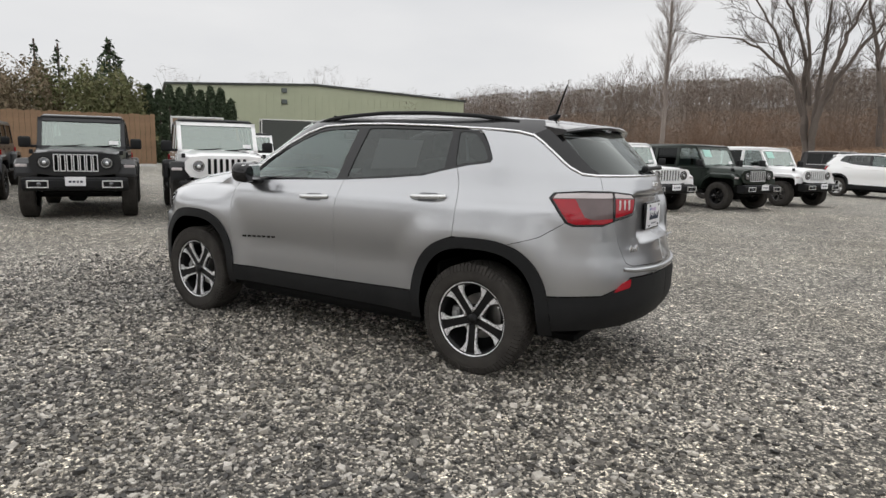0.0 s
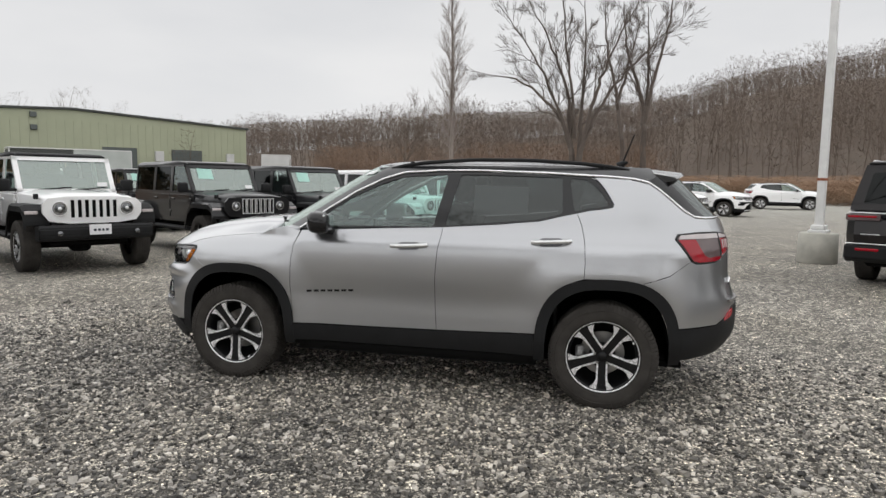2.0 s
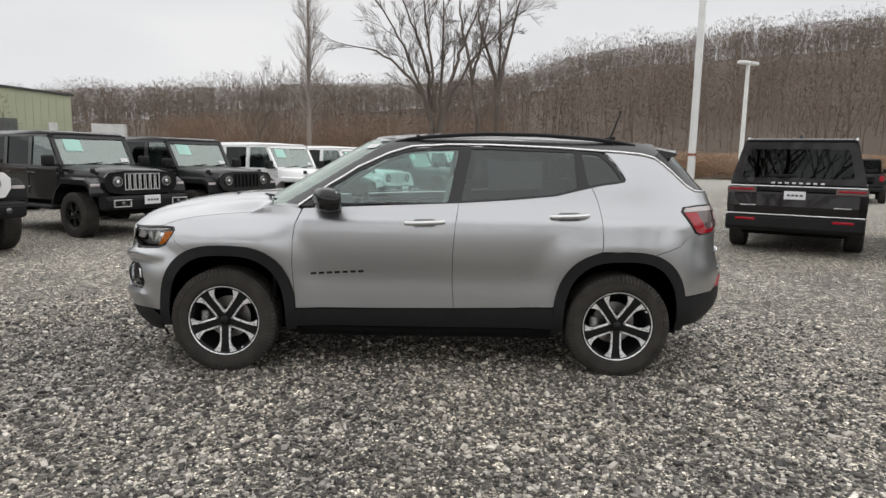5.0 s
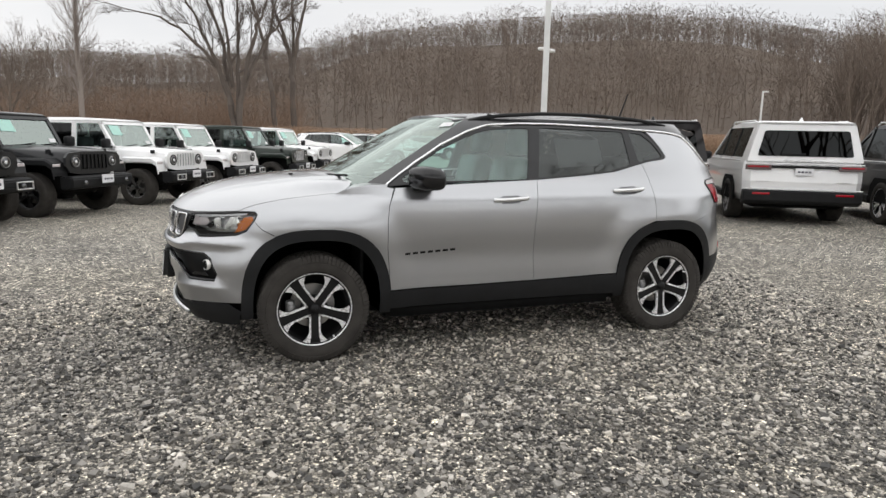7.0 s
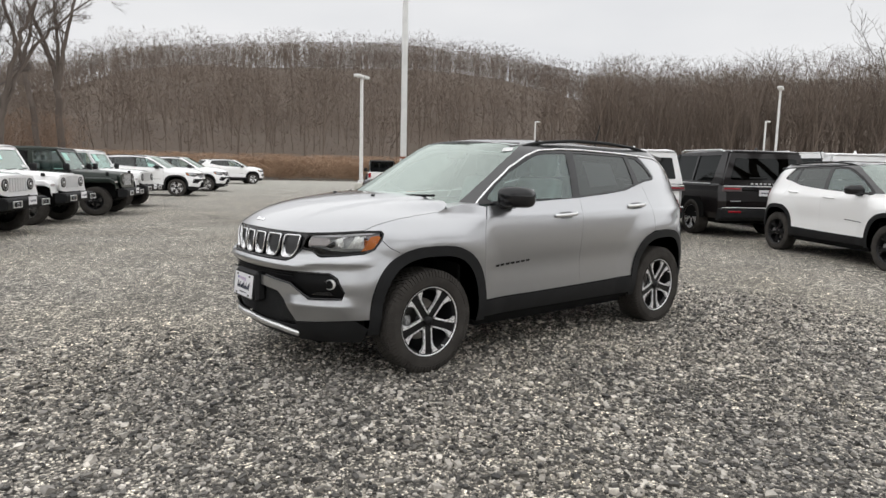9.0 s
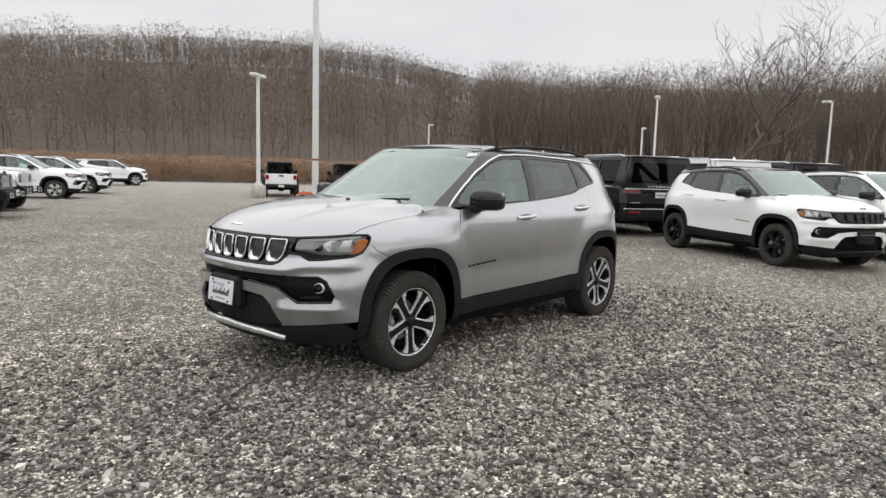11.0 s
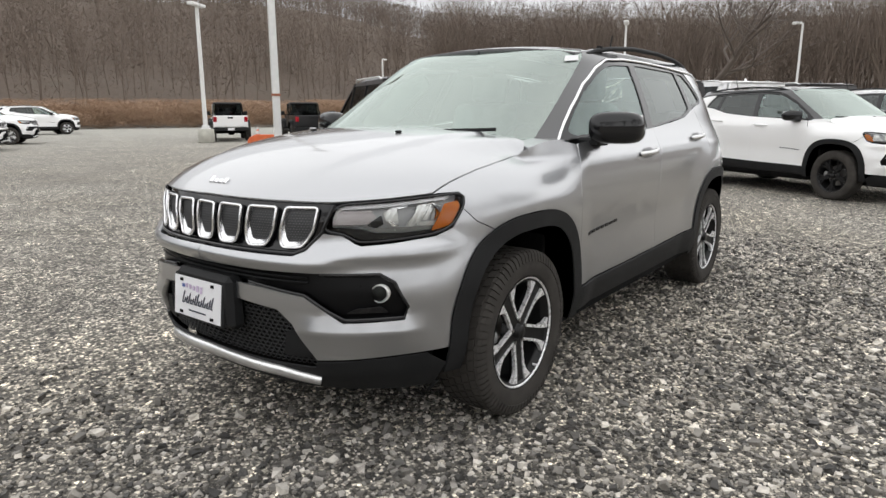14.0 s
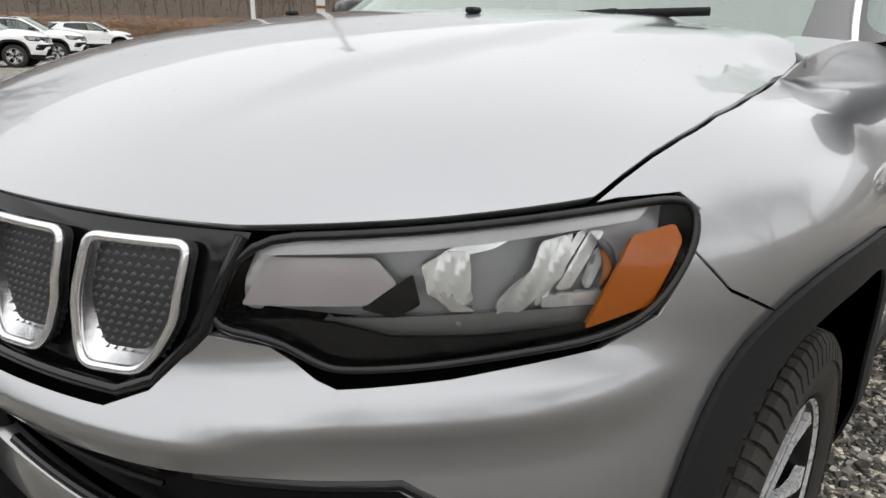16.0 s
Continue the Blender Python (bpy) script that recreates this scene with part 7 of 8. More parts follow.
    box_bm(bm, 0.55, 0.95, -0.65, 0.65, 0.55, 0.74, 0.05, seg=2)
    box_bm(bm, -0.07, 0.07, -0.64, 0.64, 0, 0.62, 0.05, pose(0.92, 0, 0.70, 0, 14), 2)
    for y in (-0.4, 0, 0.4):
        box_bm(bm, -0.05, 0.05, y - 0.12, y + 0.12, 0, 0.16, 0.04, pose(1.08, 0, 1.31, 0, 10), 2)
    part("rear_bench", bm, M_SEAT, car, "", True)
    part("rear_view_mirror", box_bm(bmesh.new(), -0.40, -0.37, -0.12, 0.12, 1.44, 1.50, 0.015), M_DARK, car)
    # -- tailgate fittings, plates
    if detail:
        half_plate(car, pose(float(gate_surf(TAIL, 0.99)[0]) + 0.020, 0, 0.99, 0, 0, 90), 0.305, 0.155, "rear_plate", M_GLOSS, "white dealer plate in a black frame")
    sw = dense([(2.12, 0.700), (2.2, 0.690), (TAIL, 0.680)], 0.04, False)
    Shell().tube(low(sw[:, 0], sw[:, 1]) + (0.004, 0, 0), 0.014, 6).both().obj("gate_ledge", paint, car)
    tx = bpy.data.curves.new("drive_badge", "FONT")
    tx.body, tx.size, tx.extrude, tx.align_x = "4x4", 0.062, 0.003, "CENTER"
    cut = bpy.data.objects.new("drive_badge", tx)
    me = bpy.data.meshes.new_from_object(cut)
    bpy.data.objects.remove(cut)
    me.materials.clear()
    me.materials.append(chrome)
    ob = new("drive_badge", me)
    q = low(2.23, 0.80)
    ob.parent, ob["label"] = tg, "bright drive badge"
    ob.matrix_basis = pose(float(q[0]) + 0.004, float(q[1]), 0.795, 90, 0, 90 - 14)
    part("model_badge", box_bm(bmesh.new(), 2.165, 2.177, 0.30, 0.40, 0.81, 0.845, 0.004), chrome, tg)
    part("tail_emblem", box_bm(bmesh.new(), 2.136, 2.150, -0.055, 0.055, 1.172, 1.200, 0.004), chrome, tg, "plain bright emblem")
    bm = bmesh.new()
    box_bm(bm, -0.012, 0.012, -0.02, 0.36, -0.012, 0.012, 0.006, pose(2.075, 0, 1.285, 0, -38, 0))
    box_bm(bm, -0.02, 0.02, -0.05, 0.05, -0.02, 0.02, 0.012, pose(2.08, 0, 1.28, 0, -38, 0))
    part("rear_wiper", bm, M_TRIM, car)
    half_plate(car, pose(-2.232, 0.02, 0.545, 0, 0, -90) @ pose(0, 0, 0, -6), 0.305, 0.155, "front_plate", M_TRIM, "white dealer plate in a black holder") if detail else part("front_plate", box_bm(bmesh.new(), -2.235, -2.215, -0.155, 0.155, 0.46, 0.60, 0.01), M_GLOSS, car)
    part("plate_holder", box_bm(bmesh.new(), -2.225, -2.15, -0.175, 0.175, 0.45, 0.655, 0.02), M_TRIM, car)
    # -- wheels
    for x in (-1.318, 1.318):
        for s in (-1, 1):
            make_wheel(car, x, s * 0.79, 0.345, 0.35, 0.225, 0.232, wheel_style, wheel_face, s)
    return car


M_CUP = plain("grey_handle_cup", (0.16, 0.16, 0.165), 0.3, 0.6)
M_LAMPLOW = plain("dull_lamp_reflector", (0.30, 0.30, 0.29), 0.25, 0.5, vary=0.1)
M_LAMPBAR = plain("frosted_light_bar", (0.66, 0.65, 0.66), 0.25, 0.1)
M_STUD = plain("grille_studs", (0.10, 0.10, 0.105), 0.35)
M_LAMPGREY = plain("grey_lamp_bezel", (0.40, 0.40, 0.405), 0.30, 0.3)
M_LAMPBRIGHT = plain("bright_reflector", (0.92, 0.92, 0.90), 0.16, 0.35, vary=0.08, scale=40.0)

# ---- boxy four-door off-roaders; origin on the ground below the front axle, nose towards +x ----
def off_roader(paint, top_mat, label, rim_face, doors=4, flare=M_TRIM, sticker=True, steel=False, bed=False, detail_lamps=M_ALLOY):
    car = tagged(empty("off_roader"), label, "car", "row of off-roaders")
    wb = 3.0 if doors == 4 else 2.46
    tail = -wb - 0.55
    # tub: lower body side with sloping front edge
    bm = bmesh.new()
    prism(bm, [(-0.52, 0.62), (-0.50, 1.18), (tail, 1.20), (tail + 0.03, 0.70), (-wb - 0.40, 0.62), (-wb - 0.40, 0.85), (-wb + 0.45, 0.85), (-wb + 0.50, 0.60)], -0.77, 0.77)
    bmesh.ops.bevel(bm, geom=bm.edges[:], offset=0.02, segments=2, affect="EDGES", clamp_overlap=True)
    part("tub", fixed(bm), paint, car)
    # bonnet, narrower towards the grille, with a raised middle
    bm = bmesh.new()
    rings = []
    for x, w, z in ((0.555, 0.60, 1.135), (0.50, 0.63, 1.165), (0.1, 0.68, 1.195), (-0.30, 0.73, 1.215), (-0.60, 0.76, 1.225)):
        rings.append([bm.verts.new((x, y * w, zz)) for y, zz in ((-1, 0.90), (-1, z - 0.05), (-0.95, z - 0.015), (-0.72, z), (-0.66, z + 0.025), (0.66, z + 0.025), (0.72, z), (0.95, z - 0.015), (1, z - 0.05), (1, 0.90))])
    for a, b in zip(rings, rings[1:]):
        for i in range(9):
            bm.faces.new((a[i], b[i], b[i + 1], a[i + 1]))
    bm.faces.new(rings[0])
    hood = part("bonnet", fixed(bm), paint, car, "", True)
    for s in (-1, 1):
        part("bonnet_catch", box_bm(bmesh.new(), 0.25, 0.33, s * 0.70 - 0.03, s * 0.70 + 0.03, 1.12, 1.20, 0.01), M_TRIM, hood)
    # grille: panel with seven tall slots and round lamps
    bm = bmesh.new()
    slots = [(-0.2985 + 0.0995 * k) for k in range(7)]
    edges = [-0.70, -0.345] + [v for c in slots for v in (c - 0.032, c + 0.032)] + [0.345, 0.70]
    def slab(y0, y1, z0, z1):
        box_bm(bm, 0.603, 0.625, y0, y1, z0, z1)
    slab(-0.345, 0.345, 1.12, 1.165)
    slab(-0.345, 0.345, 0.76, 0.845)
    for y0, y1 in zip(edges[1:-1:2], edges[2:-1:2]):
        slab(y0, y1, 0.845, 1.12)
    gr = part("grille", bm, paint, car, "seven-slot grille panel")
    for s in (-1, 1):
        bm = bmesh.new()
        extrude_x(bm, [(s * 0.345, 0.76), (s * 0.62, 0.80), (s * 0.70, 0.92), (s * 0.70, 1.06), (s * 0.62, 1.14), (s * 0.345, 1.165)], 0.575, 0.625)
        part("lamp_panel", fixed(bm), paint, gr)
    part("radiator", box_bm(bmesh.new(), 0.575, 0.592, -0.34, 0.34, 0.80, 1.15), M_DARK, car)
    for c in slots:
        bm = bmesh.new()
        for y0, y1, z0, z1 in ((c - 0.042, c - 0.027, 0.84, 1.125), (c + 0.027, c + 0.042, 0.84, 1.125), (c - 0.042, c + 0.042, 0.834, 0.850), (c - 0.042, c + 0.042, 1.115, 1.130)):
            box_bm(bm, 0.615, 0.632, y0, y1, z0, z1)
        part("slot_frame", bm, detail_lamps, gr)
    for s in (-1, 1):
        lamp = empty("headlamp")
        lamp.parent = car
        bm = bmesh.new()
        lathe(bm, [(0.115, -0.62), (0.118, -0.640), (0.100, -0.642), (0.096, -0.626)], 28, pose(0, s * 0.475, 0.985, 0, 0, 90))
        part("lamp_ring", fixed(bm), paint if steel else M_TRIM, lamp, "", True)
        bm = bmesh.new()
        lathe(bm, [(0.088, -0.630), (0.086, -0.646), (0.076, -0.648), (0.074, -0.640)], 24, pose(0, s * 0.475, 0.985, 0, 0, 90))
        part("light_ring", fixed(bm), M_DISC, lamp, "steel ring", True)
        bm = bmesh.new()
        lathe(bm, [(0.0005, -0.648), (0.06, -0.642), (0.097, -0.627)], 28, pose(0, s * 0.475, 0.985, 0, 0, 90))
        part("lens", fixed(bm), M_LAMPCLEAR, lamp, "", True)
        bm = bmesh.new()
        lathe(bm, [(0.0005, -0.652), (0.028, -0.650), (0.03, -0.640)], 20, pose(0, s * 0.475, 0.985, 0, 0, 90))
        part("projector", fixed(bm), M_ALLOY, lamp, "", True)
    # flared wings over the wheels
    for x0, front in ((0.0, True), (-wb, False)):
        for s in (-1, 1):
            bm = bmesh.new()
            if front:
                top = [(0.56, 0.80), (0.53, 0.97), (0.40, 1.045), (-0.28, 1.045), (-0.46, 0.92), (-0.62, 0.62)]
            else:
                top = [(0.56, 0.66), (0.42, 0.93), (0.30, 1.0), (-0.34, 1.0), (-0.46, 0.93), (-0.56, 0.72)]
            th = 0.055
            o, i = [], []
            for k, (px, pz) in enumerate(top):
                o.append([bm.verts.new((x0 + px, s * yy, pz - dz)) for yy, dz in ((0.60, 0), (0.90, 0.0), (0.935, 0.03), (0.935, 0.11), (0.91, 0.11), (0.90, th), (0.60, th))])
            for a, b in zip(o, o[1:]):
                for j in range(7):
                    bm.faces.new((a[j], b[j], b[(j + 1) % 7], a[(j + 1) % 7]))
            bm.faces.new(o[0])
            bm.faces.new(o[-1])
            fl = part("wing_flare", fixed(bm), flare, car)
            if front:
                lb = bmesh.new()
                box_bm(lb, 0.535, 0.555, s * 0.74, s * 0.915, 0.905, 0.955, 0.008)
                part("marker_lamp", fixed(lb), M_PINKISH, fl, "pale turn lamp")
            part("inner_arch", box_bm(bmesh.new(), x0 - 0.46, x0 + 0.46, s * 0.55, s * 0.62, 0.5, 0.98), M_DARK, car)
    # bumper
    bm = bmesh.new()
    prism(bm, [(0.70, 0.50), (0.86, 0.53), (0.88, 0.60), (0.88, 0.70), (0.84, 0.74), (0.62, 0.74), (0.62, 0.52)], -0.80, 0.80)
    for v in bm.verts:
        if abs(v.co.y) > 0.7:
            v.co.x -= 0.06
    bmesh.ops.bevel(bm, geom=bm.edges[:], offset=0.018, segments=2, affect="EDGES")
    bump = part("front_bumper", fixed(bm), M_TRIM, car, "black front bumper")
    for s in (-1, 1):
        bm = bmesh.new()
        for y0, y1, z0, z1 in ((0.40, 0.72, 0.675, 0.693), (0.40, 0.72, 0.565, 0.583), (0.40, 0.42, 0.575, 0.685), (0.70, 0.72, 0.575, 0.685)):
            box_bm(bm, 0.868, 0.892, s * y0, s * y1, z0, z1, 0.004)
        if not steel:
            part("fog_surround", fixed(bm), M_SILVERTRIM, bump, "satin silver fog lamp surround")
        else:
            bm.free()
        bm = bmesh.new()
        lathe(bm, [(0.0005, -0.893), (0.035, -0.888), (0.04, -0.87)], 20, pose(0, s * 0.54, 0.63, 0, 0, 90))
        part("fog_lamp", fixed(bm), M_LAMPCLEAR, bump, "", True)
    plate = part("front_plate", box_bm(bmesh.new(), 0.884, 0.894, -0.155, 0.155, 0.60, 0.755, 0.003), M_PLATE, bump, "white dealer plate")
    bm = bmesh.new()
    for y0, y1 in ((-0.10, -0.06), (-0.04, 0.0), (0.02, 0.05), (0.07, 0.11)):
        box_bm(bm, 0.894, 0.897, y0, y1, 0.655, 0.69)
    part("print", bm, M_INK, plate)
    part("underbody", box_bm(bmesh.new(), -wb - 0.3, 0.45, -0.55, 0.55, 0.42, 0.66, 0.03), M_DARK, car)
    for x in (0, -wb):
        bm = bmesh.new()
        cyl_bm(bm, 0.05, 0.05, 1.4, pose(x, 0, 0.40, 90), 10)
        box_bm(bm, x - 0.12, x + 0.12, -0.2, 0.1, 0.28, 0.5, 0.05)
        part("axle", bm, M_DARK, car)
    # windscreen frame and glass
    zt, xs, xt = 1.79, -0.62, -0.95
    sl = (xt - xs) / (zt - 1.21)
    def onscreen(z):
        return xs + sl * (z - 1.21)
    bm = bmesh.new()
    for y0, y1, z0, z1 in ((-0.735, -0.66, 1.20, zt), (0.66, 0.735, 1.20, zt), (-0.735, 0.735, zt - 0.07, zt), (-0.735, 0.735, 1.20, 1.26)):
        vs = []
        for d in (0, -0.06):
            vs += [bm.verts.new((onscreen(z) + d, y, z)) for y, z in ((y0, z0), (y1, z0), (y1, z1), (y0, z1))]
        for q in ((0, 1, 2, 3), (7, 6, 5, 4), (0, 4, 5, 1), (1, 5, 6, 2), (2, 6, 7, 3), (3, 7, 4, 0)):
            bm.faces.new([vs[i] for i in q])
    frame_ob = part("screen_frame", fixed(bm), paint, car)
    bm = bmesh.new()
    bm.faces.new([bm.verts.new((onscreen(z) - 0.02, y, z)) for y, z in ((-0.67, 1.25), (0.67, 1.25), (0.67, zt - 0.06), (-0.67, zt - 0.06))])
    g = part("windscreen", bm, M_SCREEN, car, "pale green tinted windscreen")
    g.visible_shadow = False
    if sticker:
        bm = bmesh.new()
        bm.faces.new([bm.verts.new((onscreen(z) - 0.012, y, z)) for y, z in ((-0.52, 1.50), (-0.20, 1.49), (-0.20, 1.70), (-0.52, 1.71))])
        part("window_sticker", bm, M_CYANP, g, "pale green paper sheet")
    bm = bmesh.new()
    bm.faces.new([bm.verts.new((onscreen(z) - 0.010, y, z)) for y, z in ((0.46, 1.30), (0.62, 1.30), (0.62, 1.37), (0.46, 1.37))])
    part("window_card", bm, M_PAPER, g, "small white card")
    for y0, y1 in ((-0.45, 0.05), (0.10, 0.60)):
        sh = Shell().tube([(onscreen(1.235) + 0.02, y0, 1.245), (onscreen(1.28) + 0.02, y1, 1.285)], 0.011, 5)
        sh.obj("wiper", M_TRIM, car)
    # upper body: roof, pillars, windows
    end = tail + 0.04 if not bed else -2.05
    bm = bmesh.new()
    prism(bm, [(xt - 0.02, 1.775), (xt + 0.03, 1.80), (xt - 0.10, 1.845), (xt - 0.6, 1.865), (end + 0.1, 1.85), (end, 1.80), (end, 1.77)], -0.69, 0.69)
    for v in bm.verts:
        if v.co.z > 1.83:
            v.co.y *= 0.95
    bmesh.ops.bevel(bm, geom=bm.edges[:], offset=0.025, segments=2, affect="EDGES", clamp_overlap=True)
    part("roof", fixed(bm), top_mat, car, "", True)
    cuts = [onscreen(1.5) - 0.02, -1.62, -2.48, end] if doors == 4 else [onscreen(1.5) - 0.02, -1.72, end]
    if bed:
        cuts = [onscreen(1.5) - 0.02, -1.30, end]
    for s in (-1, 1):
        for k, (a, b) in enumerate(zip(cuts, cuts[1:])):
            last = k == len(cuts) - 2
            pm = top_mat if last else paint
            bm = bmesh.new()
            def bar(q):
                vs = []
                for yy in (0.0, 0.035):
                    vs += [bm.verts.new((x, s * ((0.755 - (z - 1.2) * 0.11) - yy), z)) for x, z in q]
                n = len(q)
                bm.faces.new(vs[:n])
                bm.faces.new(vs[n:][::-1])
                for i in range(n):
                    bm.faces.new((vs[i], vs[n + i], vs[n + (i + 1) % n], vs[(i + 1) % n]))
            a_lo = a + (0.17 if k == 0 else 0)
            a_hi = a - (0.15 if k == 0 else 0)
            bar([(a_lo, 1.19), (b, 1.19), (b, 1.235), (a_lo - 0.025, 1.235)])
            bar([(a_hi, 1.745), (b, 1.745), (b, 1.785), (a_hi - 0.02, 1.785)])
            bar([(a_lo, 1.2), (a_hi, 1.77), (a_hi - 0.06, 1.77), (a_lo - 0.06, 1.2)])
            bar([(b, 1.2), (b, 1.77), (b + 0.055, 1.77), (b + 0.055, 1.2)])
            part("window_frame", fixed(bm), pm if k else paint, car)
            bm = bmesh.new()
            bm.faces.new([bm.verts.new((x, s * ((0.74 - (z - 1.2) * 0.11)), z)) for x, z in ((a_lo, 1.2), (a_hi, 1.77), (b, 1.77), (b, 1.2))[::-s]])
            w = part("side_window", bm, M_GLASS_F if k == 0 else M_GLASS_D, car)
            w.visible_shadow = False
    bm = bmesh.new()
    bm.faces.new([bm.verts.new(c) for c in ((end + 0.02, -0.62, 1.77), (end + 0.02, 0.62, 1.77), (end + 0.02, 0.66, 1.2), (end + 0.02, -0.66, 1.2))])
    part("rear_window", bm, M_GLASS_D, car)
    # doors shut lines, hinges and handles as shallow parts
    for s in (-1, 1):
        dl = [(-0.66, -1.58), (-1.62, -2.45)] if doors == 4 and not bed else [(-0.66, -1.66)]
        for x0, x1 in dl:
            bm = bmesh.new()
            prism(bm, [(x0, 0.70), (x0, 1.17), (x1, 1.18), (x1, 0.80), (x1 + 0.12, 0.68)] if x1 < -2 else [(x0, 0.68), (x0, 1.17), (x1, 1.18), (x1, 0.68)], s * 0.772, s * 0.786)
            bmesh.ops.bevel(bm, geom=bm.edges[:], offset=0.005, segments=1, affect="EDGES")
            d = part("door", fixed(bm), paint, car)
            part("door_handle", box_bm(bmesh.new(), x1 + 0.06, x1 + 0.22, s * 0.79 - 0.012, s * 0.79 + 0.018, 1.06, 1.10, 0.008), paint, d)
            for z in (0.80, 1.06):
                part("hinge", box_bm(bmesh.new(), x0 - 0.02, x0 + 0.09, s * 0.79 - 0.01, s * 0.79 + 0.012, z, z + 0.045, 0.006), paint, d)
        mm = empty("wing_mirror")
        mm.parent = car
        bm = bmesh.new()
        box_bm(bm, -0.72, -0.60, s * 0.83, s * 1.03, 1.22, 1.42, 0.035, seg=2)
        part("cap", fixed(bm), M_TRIM, mm, "", True)
        bm = bmesh.new()
        box_bm(bm, -0.70, -0.64, s * 0.74, s * 0.86, 1.22, 1.27, 0.01)
        part("stalk", fixed(bm), M_TRIM, mm)
        bm = bmesh.new()
        box_bm(bm, -wb + 0.50, -0.62, s * 0.70, s * 0.90, 0.46, 0.53, 0.02)
        part("side_step", fixed(bm), M_TRIM, car)
    part("dashboard", box_bm(bmesh.new(), -0.95, -0.72, -0.66, 0.66, 0.95, 1.22, 0.04), M_DARK, car)
    for y in (-0.35, 0.35):
        bm = bmesh.new()
        box_bm(bm, -1.75, -1.60, y - 0.24, y + 0.24, 0.9, 1.45, 0.05)
        box_bm(bm, -1.74, -1.64, y - 0.12, y + 0.12, 1.47, 1.64, 0.04)
        part("seat", bm, M_SEAT, car, "", True)
    part("rear_bench", box_bm(bmesh.new(), end + 0.6, end + 0.75, -0.6, 0.6, 0.9, 1.5, 0.05), M_SEAT, car)
    # tail: spare wheel or load bed
    if bed:
        bm = bmesh.new()
        box_bm(bm, tail - 0.55, end - 0.02, -0.79, -0.73, 0.62, 1.22, 0.015)
        box_bm(bm, tail - 0.55, end - 0.02, 0.73, 0.79, 0.62, 1.22, 0.015)
        part("bed_sides", bm, paint, car)
        gate = part("tailgate", box_bm(bmesh.new(), tail - 0.60, tail - 0.54, -0.78, 0.78, 0.68, 1.22, 0.02), paint, car)
        part("gate_handle", box_bm(bmesh.new(), tail - 0.62, tail - 0.60, -0.12, 0.12, 1.08, 1.15, 0.008), M_TRIM, gate)
        part("bed_floor", box_bm(bmesh.new(), tail - 0.5, end, -0.74, 0.74, 0.70, 0.74), M_DARK, car)
        for s in (-1, 1):
            part("tail_lamp", box_bm(bmesh.new(), tail - 0.63, tail - 0.55, s * 0.70 - 0.08, s * 0.70 + 0.08, 0.92, 1.16, 0.02), M_RED, car, "red tail lamp")
        part("rear_bumper", box_bm(bmesh.new(), tail - 0.72, tail - 0.55, -0.82, 0.82, 0.50, 0.66, 0.03), M_TRIM, car)
        part("rear_plate", box_bm(bmesh.new(), tail - 0.735, tail - 0.72, -0.15, 0.15, 0.53, 0.65, 0.004), M_PLATE, car)
    else:
        part("rear_bumper", box_bm(bmesh.new(), tail - 0.14, tail + 0.02, -0.80, 0.80, 0.50, 0.66, 0.03), M_TRIM, car)
        bm = bmesh.new()
        lathe(bm, [(0.10, -0.11), (0.25, -0.11), (0.37, -0.10), (0.40, -0.06), (0.40, 0.06), (0.37, 0.10), (0.1, 0.10)], 36, pose(tail - 0.16, 0.05, 1.03, 0, 0, 90))
        part("spare_wheel", fixed(bm), M_RUBBER, car, "", True)
        for s in (-1, 1):
            part("tail_lamp", box_bm(bmesh.new(), tail - 0.05, tail + 0.05, s * 0.74 - 0.06, s * 0.74 + 0.06, 0.88, 1.12, 0.02), M_RED, car, "red tail lamp")
    for x in (0.0, -(wb if not bed else 3.45)):
        for s in (-1, 1):
            make_wheel(car, x, s * 0.80, 0.395, 0.40, 0.255, 0.228, "star", rim_face, s)
    return car


